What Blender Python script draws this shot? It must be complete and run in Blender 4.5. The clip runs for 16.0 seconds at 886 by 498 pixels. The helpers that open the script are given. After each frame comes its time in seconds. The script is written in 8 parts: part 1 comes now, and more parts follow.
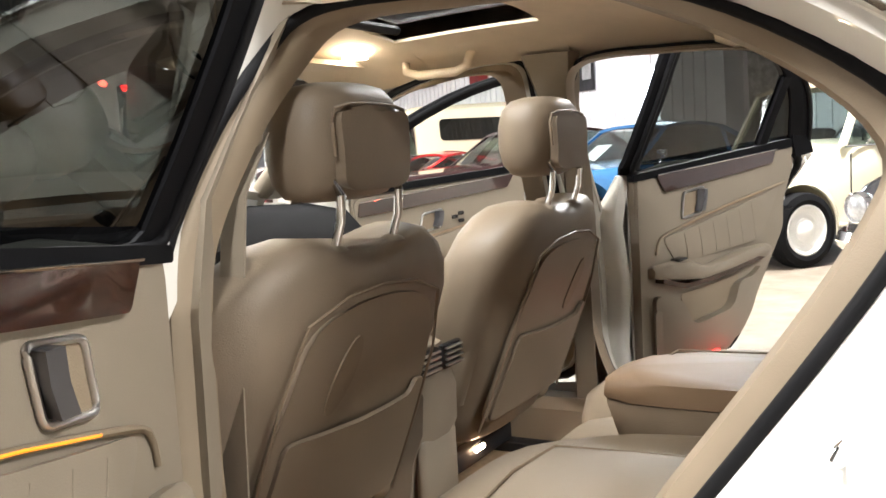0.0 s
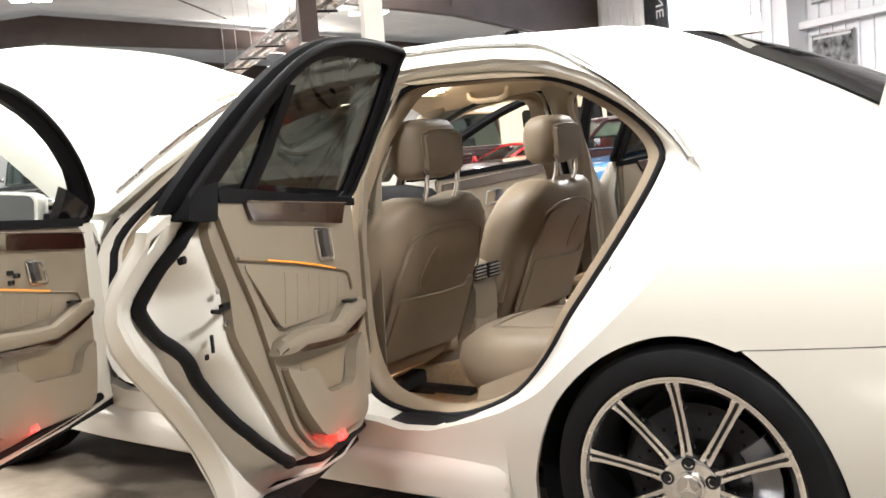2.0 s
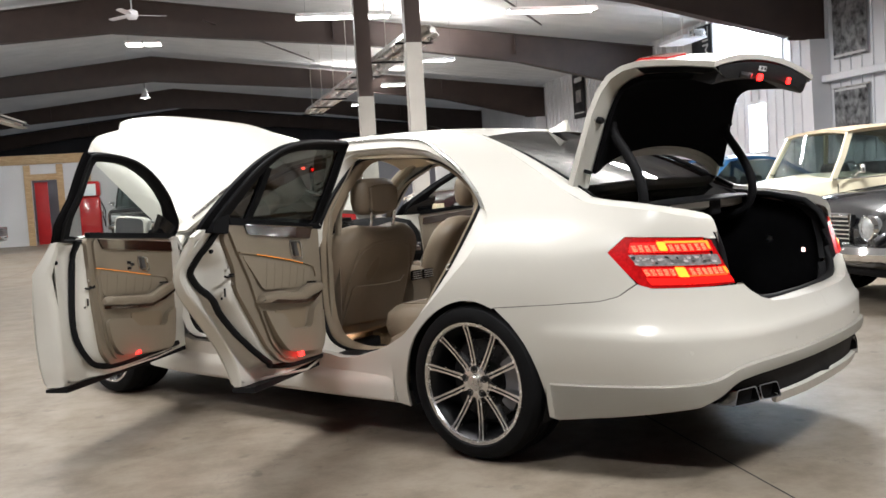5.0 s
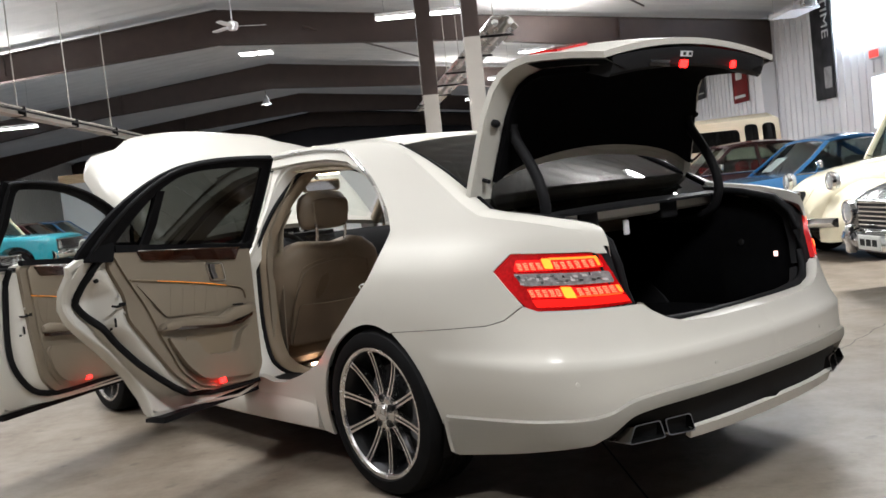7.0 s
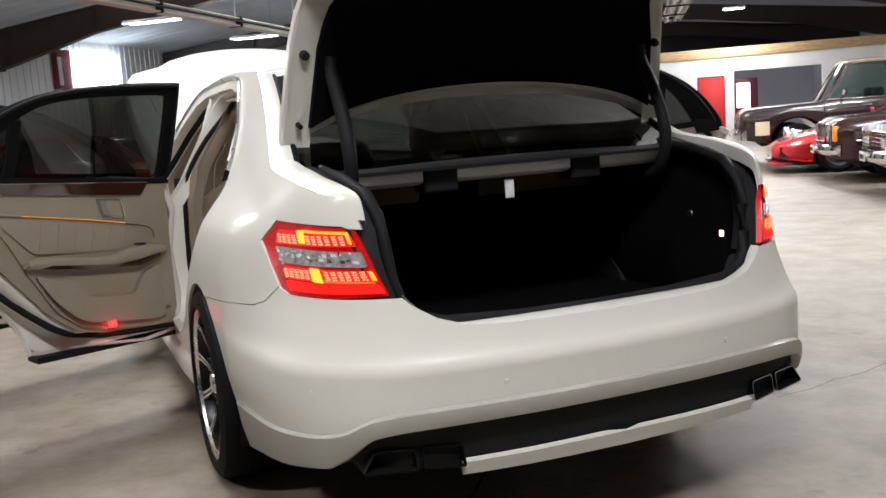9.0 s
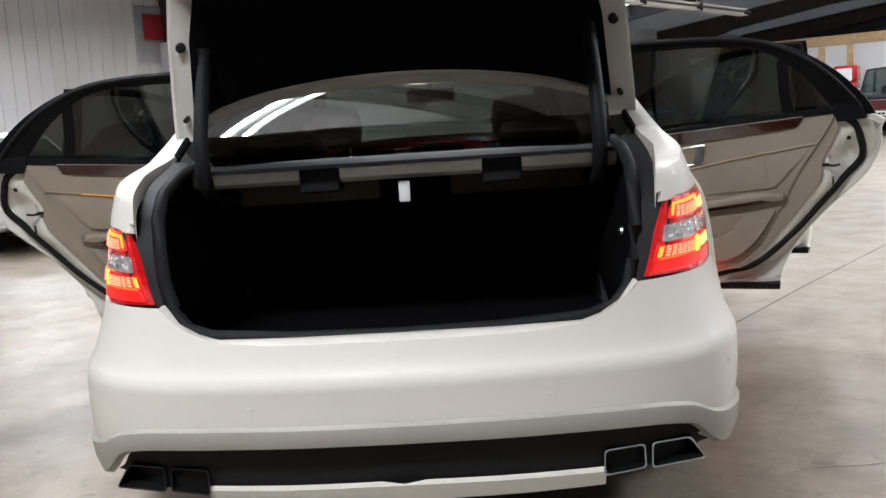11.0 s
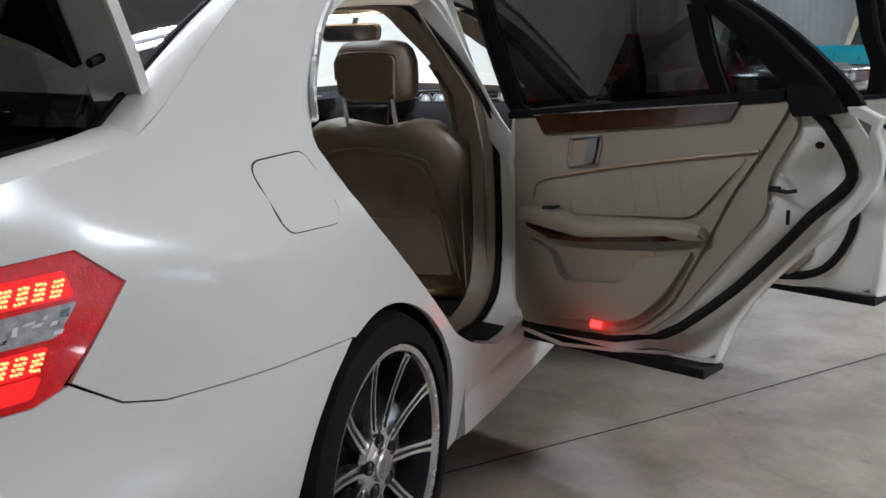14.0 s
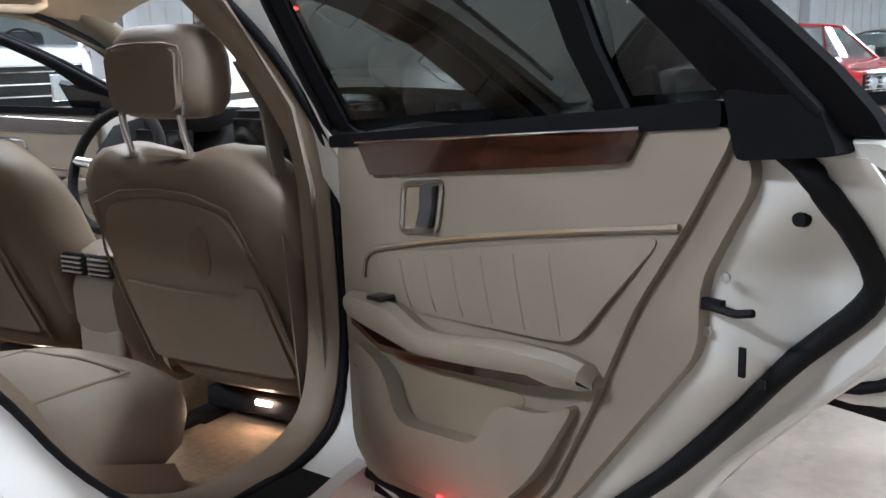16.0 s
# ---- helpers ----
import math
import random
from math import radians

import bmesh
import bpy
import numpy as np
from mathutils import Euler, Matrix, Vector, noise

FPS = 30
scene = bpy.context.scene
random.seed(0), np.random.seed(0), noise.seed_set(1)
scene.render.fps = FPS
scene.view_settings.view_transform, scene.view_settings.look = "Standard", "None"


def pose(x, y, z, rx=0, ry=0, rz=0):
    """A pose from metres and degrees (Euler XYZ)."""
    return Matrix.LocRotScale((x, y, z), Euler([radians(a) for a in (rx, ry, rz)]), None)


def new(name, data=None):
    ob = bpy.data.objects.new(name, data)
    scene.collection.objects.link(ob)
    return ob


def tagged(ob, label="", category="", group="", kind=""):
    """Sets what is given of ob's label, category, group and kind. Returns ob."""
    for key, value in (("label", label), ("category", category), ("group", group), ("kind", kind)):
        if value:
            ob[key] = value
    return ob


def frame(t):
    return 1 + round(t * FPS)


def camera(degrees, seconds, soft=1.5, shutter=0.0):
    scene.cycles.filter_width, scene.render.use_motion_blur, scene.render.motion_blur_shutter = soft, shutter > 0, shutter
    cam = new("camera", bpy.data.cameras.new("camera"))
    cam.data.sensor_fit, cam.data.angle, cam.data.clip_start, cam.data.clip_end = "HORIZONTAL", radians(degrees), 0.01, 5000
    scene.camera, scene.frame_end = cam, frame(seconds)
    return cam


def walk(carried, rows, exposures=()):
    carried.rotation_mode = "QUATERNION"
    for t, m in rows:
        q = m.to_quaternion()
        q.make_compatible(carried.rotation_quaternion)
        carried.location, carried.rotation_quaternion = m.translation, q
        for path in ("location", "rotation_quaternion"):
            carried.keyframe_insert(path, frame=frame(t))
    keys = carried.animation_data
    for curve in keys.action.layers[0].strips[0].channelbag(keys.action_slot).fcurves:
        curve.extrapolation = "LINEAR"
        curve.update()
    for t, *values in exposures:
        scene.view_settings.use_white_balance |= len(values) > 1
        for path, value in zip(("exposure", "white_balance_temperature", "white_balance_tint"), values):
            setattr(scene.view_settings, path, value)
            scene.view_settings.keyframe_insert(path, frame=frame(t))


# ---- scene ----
# ---- camera ----
PATH = [  # seconds, x, y, z, yaw, pitch, roll
    (0, -1.674, 0.105, 1.093, -60.80, -5.76, 3.30),
    (0.5, -1.917, -0.007, 1.102, -58.78, -5.63, 4.59),
    (1, -2.220, -0.258, 1.101, -54.74, -5.58, 3.11),
    (1.5, -2.528, -0.489, 1.104, -54.26, -6.38, 3.98),
    (2, -2.829, -0.745, 1.120, -55.17, -6.14, 4.55),
    (2.5, -3.032, -1.048, 1.121, -51.72, -5.96, 3.73),
    (3, -3.236, -1.335, 1.122, -50.58, -4.81, 3.60),
    (3.5, -3.468, -1.610, 1.126, -51.84, -4.11, 3.58),
    (4, -3.637, -1.907, 1.131, -50.86, -3.20, 3.69),
    (4.5, -3.802, -2.189, 1.148, -50.45, -4.04, 3.19),
    (5, -3.889, -2.438, 1.158, -49.52, -3.90, 3.42),
    (5.5, -3.829, -2.617, 1.164, -47.68, -3.62, 4.10),
    (6, -3.645, -2.745, 1.168, -45.32, -3.38, 4.94),
    (6.5, -3.356, -2.842, 1.169, -42.82, -3.36, 5.66),
    (7, -2.983, -2.926, 1.167, -40.57, -3.72, 5.96),
    (7.5, -2.581, -3.032, 1.181, -36.69, -5.29, 5.13),
    (8, -2.168, -3.094, 1.163, -32.58, -6.17, 5.94),
    (8.5, -1.778, -3.142, 1.169, -29.42, -6.50, 6.11),
    (9, -1.350, -3.198, 1.152, -23.16, -7.61, 3.99),
    (9.5, -0.942, -3.248, 1.144, -18.97, -7.85, 3.66),
    (10, -0.541, -3.280, 1.135, -12.27, -7.89, 3.57),
    (10.5, -0.156, -3.267, 1.129, -4.79, -7.87, 3.61),
    (11, 0.202, -3.184, 1.129, 1.74, -7.89, 3.67),
    (11.5, 0.523, -3.005, 1.140, 5.61, -8.06, 3.62),
    (12, 0.854, -2.839, 1.170, 11.05, -8.95, 2.73),
    (12.5, 1.124, -2.537, 1.176, 13.41, -9.21, 3.10),
    (13, 1.363, -2.259, 1.163, 15.83, -8.75, 3.80),
    (13.5, 1.605, -1.970, 1.171, 21.12, -10.04, 1.47),
    (14, 1.743, -1.633, 1.181, 22.62, -12.00, 1.22),
    (14.5, 1.842, -1.301, 1.173, 24.15, -10.88, 0.70),
    (15, 1.890, -0.987, 1.177, 26.84, -10.72, 0.11),
    (15.5, 1.858, -0.664, 1.158, 29.96, -11.08, 0.51),
    (16, 1.886, -0.383, 1.138, 30.56, -11.76, 2.05),
]
cam = camera(50.79, 16.0, soft=1.6)
walk(cam, [(t, pose(x, y, z, 90 + pitch, roll, yaw)) for t, x, y, z, yaw, pitch, roll in PATH],
     exposures=[(0, 1.4, 6400, 10), (1, 1.3, 6500, 10), (2, 1.3, 6500, 10), (2.6, 1.17, 6500, 10), (3.5, 0.8, 6450, 10), (4.7, 0.43, 6350, 10), (7, 0.08, 6250, 10), (9, 0.22, 6150, 10), (11.5, 0.60, 5950, 10), (12.5, 0.50, 5750, 10), (13.5, 0.12, 5650, 10), (14.5, -0.02, 5600, 10), (15.2, 0.24, 5550, 10), (16, 0.86, 5500, 10)])


# ---- world, lamps ----
SPIN = pose(0, 0, 0, 0, 0, -38)          # the hall stands askew to the car
world = bpy.data.worlds.new("world")
scene.world = world
world.use_nodes = True
world.node_tree.nodes["Background"].inputs[0].default_value = (0.75, 0.85, 1.0, 1)
world.node_tree.nodes["Background"].inputs[1].default_value = 0.25

# fluorescent fixtures: r, d, z in the hall, length, power
FIXTURES = [
    (0.1, 11.2, 4.0, 1.55, 60), (3.65, 11.1, 4.0, 1.55, 60), (2.79, 16.84, 4.0, 0.8, 60),
    (2.47, 21.55, 4.0, 0.65, 60), (2.22, 27.08, 4.0, 0.65, 60),
    (-9.55, 13.8, 3.6, 1.2, 60), (-9.5, 18.3, 3.6, 1.2, 60),
    (-4.2, 22.7, 5.5, 1.0, 70), (-4.45, 30.5, 5.5, 1.0, 70), (-4.7, 38.4, 5.55, 1.0, 70),
    (-4.0, 14.0, 5.5, 1.0, 80), (-4.0, 5.0, 5.5, 1.0, 60),
    # after the first of these, all are unseen, added to light car and hall
    (-2.5, 0.72, 4.3, 1.9, 48), (3.65, 4.5, 4.0, 1.55, 100), (-8.2, 3.0, 3.6, 1.55, 40),
    (1.3, -3.1, 4.0, 1.55, 60), (-4.4, -4.2, 5.5, 1.0, 78), (-13.0, 5.0, 3.6, 1.55, 60),
]
TURNED = 12                              # this one hangs along the depth of the hall
PANELS = (7, 8, 9, 10, 11, 16)                   # these are twin flat panels under the ridge
for i, (r, d, z, length, power) in enumerate(FIXTURES):
    for off in ((-0.12, 0.12) if i == TURNED else (0.0,)):
        lamp = bpy.data.lights.new("fixture_light", "AREA")
        lamp.shape, lamp.size, lamp.size_y = "RECTANGLE", length, 0.06 if i == TURNED else 0.3
        lamp.energy = power * (1.5 if i == TURNED else 2.8)
        lamp.color = (1.0, 0.985, 0.965)
        new("fixture_light", lamp).matrix_world = SPIN @ pose(r, d, z - 0.06, 0, 0, 90 if i == TURNED else 0) @ pose(0, off, 0)

# daylight in the two high windows
for at, d, z, turn, power in ((8.55, 13.6, 3.72, 90, 150), (-17.35, 23.2, 3.58, -90, 150)):
    lamp = bpy.data.lights.new("window_light", "AREA")
    lamp.shape, lamp.size, lamp.size_y = "RECTANGLE", 2.3, 0.9
    lamp.energy, lamp.color = power, (0.80, 0.90, 1.0)
    new("window_light", lamp).matrix_world = SPIN @ pose(at, d, z, 0, 0, turn) @ pose(0, 0, 0, -90)

# added upward fill lamps above the fixtures, to brighten the roof
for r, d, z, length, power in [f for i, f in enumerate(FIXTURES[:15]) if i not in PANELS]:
    lamp = bpy.data.lights.new("roof_fill_light", "AREA")
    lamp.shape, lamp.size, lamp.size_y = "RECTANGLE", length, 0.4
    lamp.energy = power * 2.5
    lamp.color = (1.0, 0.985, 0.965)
    new("roof_fill_light", lamp).matrix_world = SPIN @ pose(r, d, z + 0.12, 180)


# ---- mesh tools ----
from mathutils.geometry import delaunay_2d_cdt


def smooth_curve(xs, ys):
    """A monotone cubic through the points."""
    xs, ys = np.array(xs, float), np.array(ys, float)
    h, dl = np.diff(xs), np.diff(ys) / np.diff(xs)
    m = np.zeros(len(xs))
    m[0], m[-1] = dl[0], dl[-1]
    for i in range(1, len(xs) - 1):
        if dl[i - 1] * dl[i] > 0:
            w1, w2 = 2 * h[i] + h[i - 1], h[i] + 2 * h[i - 1]
            m[i] = (w1 + w2) / (w1 / dl[i - 1] + w2 / dl[i])
    def f(x):
        x = min(max(x, xs[0]), xs[-1])
        i = min(int(np.searchsorted(xs, x, side="right")) - 1, len(xs) - 2)
        t = (x - xs[i]) / h[i]
        return float((1 + 2 * t) * (1 - t) ** 2 * ys[i] + t * (1 - t) ** 2 * h[i] * m[i]
                     + t * t * (3 - 2 * t) * ys[i + 1] + t * t * (t - 1) * h[i] * m[i + 1])
    return f


def finish(bm, smooth=True, angle=40):
    bmesh.ops.recalc_face_normals(bm, faces=bm.faces)
    for f in bm.faces:
        f.smooth = smooth
    if smooth:
        lim = radians(angle)
        for e in bm.edges:
            if len(e.link_faces) == 2 and e.calc_face_angle(0) > lim:
                e.smooth = False
    return bm


def part(name, bm, material, parent=None, label="", m=None):
    """One mesh object from a bmesh, under a thing or a part."""
    me = bpy.data.meshes.new(name)
    bm.to_mesh(me)
    bm.free()
    me.materials.append(material)
    ob = new(name, me)
    if m is not None:
        ob.matrix_basis = m
    if parent:
        ob.parent = parent
    if label:
        ob["label"] = label
    return ob


def mesh_from(name, bm, material):
    """Mesh data for several alike objects."""
    me = bpy.data.meshes.new(name)
    bm.to_mesh(me)
    bm.free()
    me.materials.append(material)
    return me


def thing(name, label, category, m=None, group="", kind=""):
    ob = new(name)
    ob.empty_display_size = 0.2
    if m is not None:
        ob.matrix_basis = m
    return tagged(ob, label, category, group, kind)


def structure(name, bm, material, label, category, m=None):
    return tagged(part(name, bm, material, m=SPIN if m is None else m), label, category, kind="structure")


def add_box(bm, lo, hi, bevel=0.0, segments=2, m=None):
    r = bmesh.ops.create_cube(bm, size=1)
    c = [(a + b) / 2 for a, b in zip(lo, hi)]
    s = [b - a for a, b in zip(lo, hi)]
    for v in r["verts"]:
        v.co = Vector((c[0] + v.co.x * s[0], c[1] + v.co.y * s[1], c[2] + v.co.z * s[2]))
    vs = r["verts"]
    if bevel:
        es = list({e for v in vs for e in v.link_edges})
        b = bmesh.ops.bevel(bm, geom=es, offset=bevel, segments=segments, profile=0.5, affect="EDGES")
        vs = list({v for f in b["faces"] for v in f.verts} | {v for v in vs if v.is_valid})
    if m is not None:
        for v in vs:
            v.co = m @ v.co
    return vs


def box(lo, hi, bevel=0.0, segments=2, m=None):
    bm = bmesh.new()
    add_box(bm, lo, hi, bevel, segments, m)
    return finish(bm, bevel > 0, 50)


def add_loft(bm, rings, closed=True, caps=True):
    rows = [[bm.verts.new(p) for p in ring] for ring in rings]
    n = len(rows[0])
    for a, b in zip(rows, rows[1:]):
        for i in range(n if closed else n - 1):
            j = (i + 1) % n
            bm.faces.new((a[i], a[j], b[j], b[i]))
    if caps and closed:
        bm.faces.new(rows[0][::-1])
        bm.faces.new(rows[-1])
    return rows


def loft(rings, closed=True, caps=True, angle=40):
    bm = bmesh.new()
    add_loft(bm, rings, closed, caps)
    return finish(bm, True, angle)


def add_tube(bm, pts, radius, sides=8, closed=False):
    pts = [Vector(p) for p in pts]
    rings, n = [], len(pts)
    up = Vector((0.13, 0.21, 0.97)).normalized()
    for i, p in enumerate(pts):
        a, b = (pts[(i - 1) % n], pts[(i + 1) % n]) if closed else (pts[max(i - 1, 0)], pts[min(i + 1, n - 1)])
        t = (b - a).normalized()
        u = t.cross(up)
        if u.length < 0.05:
            u = t.cross(Vector((1, 0, 0)))
        u.normalize()
        w = t.cross(u).normalized()
        rings.append([p + radius * (math.cos(k * math.tau / sides) * u + math.sin(k * math.tau / sides) * w) for k in range(sides)])
    if closed:
        rings.append(rings[0])
    rows = add_loft(bm, rings, True, not closed)
    if closed:
        bmesh.ops.remove_doubles(bm, verts=[v for r in (rows[0], rows[-1]) for v in r], dist=1e-6)


def tube(pts, radius, sides=8, closed=False):
    bm = bmesh.new()
    add_tube(bm, pts, radius, sides, closed)
    return finish(bm, True, 60)


def add_lathe(bm, profile, axis="X", steps=32, centre=(0, 0, 0)):
    rings = []
    for k in range(steps):
        a = k * math.tau / steps
        ring = []
        for h, r in profile:
            p = {"X": (h, r * math.cos(a), r * math.sin(a)), "Z": (r * math.cos(a), r * math.sin(a), h),
                 "Y": (r * math.cos(a), h, r * math.sin(a))}[axis]
            ring.append(Vector(p) + Vector(centre))
        rings.append(ring)
    rows = [[bm.verts.new(p) for p in ring] for ring in rings]
    for i in range(steps):
        a, b = rows[i], rows[(i + 1) % steps]
        for j in range(len(profile) - 1):
            bm.faces.new((a[j], a[j + 1], b[j + 1], b[j]))


def lathe(profile, axis="X", steps=32, centre=(0, 0, 0), angle=35):
    bm = bmesh.new()
    add_lathe(bm, profile, axis, steps, centre)
    bmesh.ops.remove_doubles(bm, verts=bm.verts, dist=1e-5)
    return finish(bm, True, angle)


def rounded(points, radius, steps=4):
    """A 2D outline with its corners rounded."""
    out, n = [], len(points)
    for i in range(n):
        p, a, b = Vector(points[i]), Vector(points[i - 1]), Vector(points[(i + 1) % n])
        r = min(radius, (a - p).length * 0.45, (b - p).length * 0.45)
        s, e = p + (a - p).normalized() * r, p + (b - p).normalized() * r
        for k in range(steps + 1):
            t = k / steps
            out.append(tuple((1 - t) ** 2 * s + 2 * t * (1 - t) * p + t * t * e))
    return out


def dense(points, closed=True, times=3):
    """A Catmull-Rom line through 2D points."""
    n, out = len(points), []
    for i in range(n if closed else n - 1):
        g = lambda k: Vector(points[k % n] if closed else points[min(max(k, 0), n - 1)])
        p0, p1, p2, p3 = g(i - 1), g(i), g(i + 1), g(i + 2)
        for k in range(times):
            t = k / times
            out.append(tuple(0.5 * (2 * p1 + (p2 - p0) * t + (2 * p0 - 5 * p1 + 4 * p2 - p3) * t * t + (3 * p1 - p0 - 3 * p2 + p3) * t ** 3)))
    if not closed:
        out.append(tuple(points[-1]))
    return out


def add_sheet(bm, outline, surface, step=0.05, thick=0.01, inward=None):
    """Fill a 2D outline, cut it into a fine net, lay it on surface(u, v) and give it thickness towards inward(u, v)."""
    pts = []
    for i, p in enumerate(outline):
        p, e = Vector(p), Vector(outline[(i + 1) % len(outline)])
        n = max(1, round((e - p).length / step))
        pts += [p.lerp(e, k / n) for k in range(n) if (e - p).length > 1e-4]
    m = len(pts)
    ring = np.array([tuple(p) for p in pts])
    us, ws = ring[:, 0], ring[:, 1]
    for u in np.arange(us.min() + step / 2, us.max(), step):
        for w in np.arange(ws.min() + step / 2, ws.max(), step):
            if np.min(np.hypot(us - u, ws - w)) < step * 0.5:
                continue
            un, wn = np.roll(us, -1), np.roll(ws, -1)
            hit = (ws > w) != (wn > w)
            xs = us + (w - ws) / np.where(wn == ws, 1e-9, wn - ws) * (un - us)
            if np.count_nonzero(hit & (xs > u)) % 2:
                pts.append(Vector((u, w)))
    vo, _, fo, _, _, _ = delaunay_2d_cdt(pts, [(i, (i + 1) % m) for i in range(m)], [], 1, 1e-5)
    t = bmesh.new()
    tv = [t.verts.new((p.x, p.y, 0)) for p in vo]
    for f in fo:
        t.faces.new([tv[i] for i in f])
    outer = {v: bm.verts.new(surface(v.co.x, v.co.y)) for v in t.verts}
    if thick:
        inner = {}
        for v in t.verts:
            p = Vector(surface(v.co.x, v.co.y))
            e = 0.004
            a = Vector(surface(v.co.x + e, v.co.y)) - p
            b = Vector(surface(v.co.x, v.co.y + e)) - p
            n = a.cross(b)
            n = n.normalized() if n.length > 1e-9 else Vector((1, 0, 0))
            if inward is not None and n.dot(Vector(inward)) < 0:
                n = -n
            inner[v] = bm.verts.new(p + n * thick)
    for f in t.faces:
        q = [outer[v] for v in f.verts]
        if len(set(q)) > 2:
            bm.faces.new(q)
            if thick:
                bm.faces.new([inner[v] for v in reversed(f.verts)])
    if thick:
        for e in t.edges:
            if len(e.link_faces) == 1:
                a, b = e.verts
                bm.faces.new((outer[a], outer[b], inner[b], inner[a]))
    t.free()


def sheet(outline, surface, step=0.05, thick=0.01, inward=None, angle=50):
    bm = bmesh.new()
    add_sheet(bm, outline, surface, step, thick, inward)
    return finish(bm, True, angle)


def mirrored(bm, keep=True):
    """Add (or only keep) the mirror image in x."""
    g = bmesh.ops.duplicate(bm, geom=bm.verts[:] + bm.edges[:] + bm.faces[:])
    for v in [x for x in g["geom"] if isinstance(x, bmesh.types.BMVert)]:
        v.co.x = -v.co.x
    bmesh.ops.remove_doubles(bm, verts=[v for v in bm.verts if abs(v.co.x) < 0.002], dist=0.003)
    return finish(bm, True, 50)


def flip(bm, side):
    if side > 0:
        for v in bm.verts:
            v.co.x = -v.co.x
        finish(bm, True, 50)
    return bm


# ---- materials ----
def material(name, color, rough=0.5, metal=0.0, spread=0.12, scale=6.0, bump=0.0, bump_scale=120.0, coat=0.0,
             rough_spread=0.1, transmission=0.0, ior=1.45, specular=0.5, other=None):
    """A surface with a slow and a fine variation of colour and gloss, and a fine relief."""
    mt = bpy.data.materials.new(name)
    mt.use_nodes = True
    nt = mt.node_tree
    b = nt.nodes["Principled BSDF"]
    co = nt.nodes.new("ShaderNodeTexCoord")
    n1, n2 = nt.nodes.new("ShaderNodeTexNoise"), nt.nodes.new("ShaderNodeTexNoise")
    n1.inputs["Scale"].default_value, n1.inputs["Detail"].default_value = scale, 5
    n2.inputs["Scale"].default_value, n2.inputs["Detail"].default_value = bump_scale, 3
    for n in (n1, n2):
        nt.links.new(co.outputs["Object"], n.inputs["Vector"])
    mix = nt.nodes.new("ShaderNodeMix")
    mix.data_type = "RGBA"
    other = other or [c * (1 - spread) for c in color]
    mix.inputs["A"].default_value = (*other, 1)
    mix.inputs["B"].default_value = (*color, 1)
    ramp = nt.nodes.new("ShaderNodeMapRange")
    ramp.inputs["From Min"].default_value, ramp.inputs["From Max"].default_value = 0.3, 0.7
    nt.links.new(n1.outputs["Fac"], ramp.inputs["Value"])
    nt.links.new(ramp.outputs["Result"], mix.inputs["Factor"])
    nt.links.new(mix.outputs["Result"], b.inputs["Base Color"])
    rr = nt.nodes.new("ShaderNodeMapRange")
    rr.inputs["To Min"].default_value, rr.inputs["To Max"].default_value = max(rough - rough_spread / 2, 0.01), rough + rough_spread / 2
    nt.links.new(n1.outputs["Fac"], rr.inputs["Value"])
    nt.links.new(rr.outputs["Result"], b.inputs["Roughness"])
    b.inputs["Metallic"].default_value = metal
    b.inputs["Coat Weight"].default_value = coat
    b.inputs["Coat Roughness"].default_value = 0.04
    b.inputs["Transmission Weight"].default_value = transmission
    b.inputs["IOR"].default_value = ior
    b.inputs["Specular IOR Level"].default_value = specular
    if bump:
        bp = nt.nodes.new("ShaderNodeBump")
        bp.inputs["Strength"].default_value, bp.inputs["Distance"].default_value = bump, 0.002
        nt.links.new(n2.outputs["Fac"], bp.inputs["Height"])
        nt.links.new(bp.outputs["Normal"], b.inputs["Normal"])
    return mt


def glow(name, color, strength):
    mt = bpy.data.materials.new(name)
    mt.use_nodes = True
    b = mt.node_tree.nodes["Principled BSDF"]
    b.inputs["Base Color"].default_value = (*color, 1)
    b.inputs["Emission Color"].default_value = (*color, 1)
    b.inputs["Emission Strength"].default_value = strength
    b.inputs["Roughness"].default_value = 0.3
    return mt


def tinted_glass(name, tint, clear, gloss=0.9):
    """A thin pane: partly clear with a tint, and glossy."""
    mt = bpy.data.materials.new(name)
    mt.use_nodes = True
    nt = mt.node_tree
    nt.nodes.remove(nt.nodes["Principled BSDF"])
    out = nt.nodes["Material Output"]
    tr, gl = nt.nodes.new("ShaderNodeBsdfTransparent"), nt.nodes.new("ShaderNodeBsdfGlossy")
    mx, lw, pw = nt.nodes.new("ShaderNodeMixShader"), nt.nodes.new("ShaderNodeLayerWeight"), nt.nodes.new("ShaderNodeMath")
    add = nt.nodes.new("ShaderNodeMath")
    lw.inputs["Blend"].default_value = 0.5
    pw.operation, pw.inputs[1].default_value = "POWER", 4.5
    add.operation, add.inputs[1].default_value, add.inputs[2].default_value = "MULTIPLY_ADD", gloss, 0.045
    tr.inputs["Color"].default_value = (*[t * clear for t in tint], 1)
    gl.inputs["Roughness"].default_value = 0.02
    nt.links.new(lw.outputs["Facing"], pw.inputs[0])
    nt.links.new(pw.outputs[0], add.inputs[0])
    nt.links.new(add.outputs[0], mx.inputs[0])
    nt.links.new(tr.outputs[0], mx.inputs[1])
    nt.links.new(gl.outputs[0], mx.inputs[2])
    nt.links.new(mx.outputs[0], out.inputs["Surface"])
    return mt


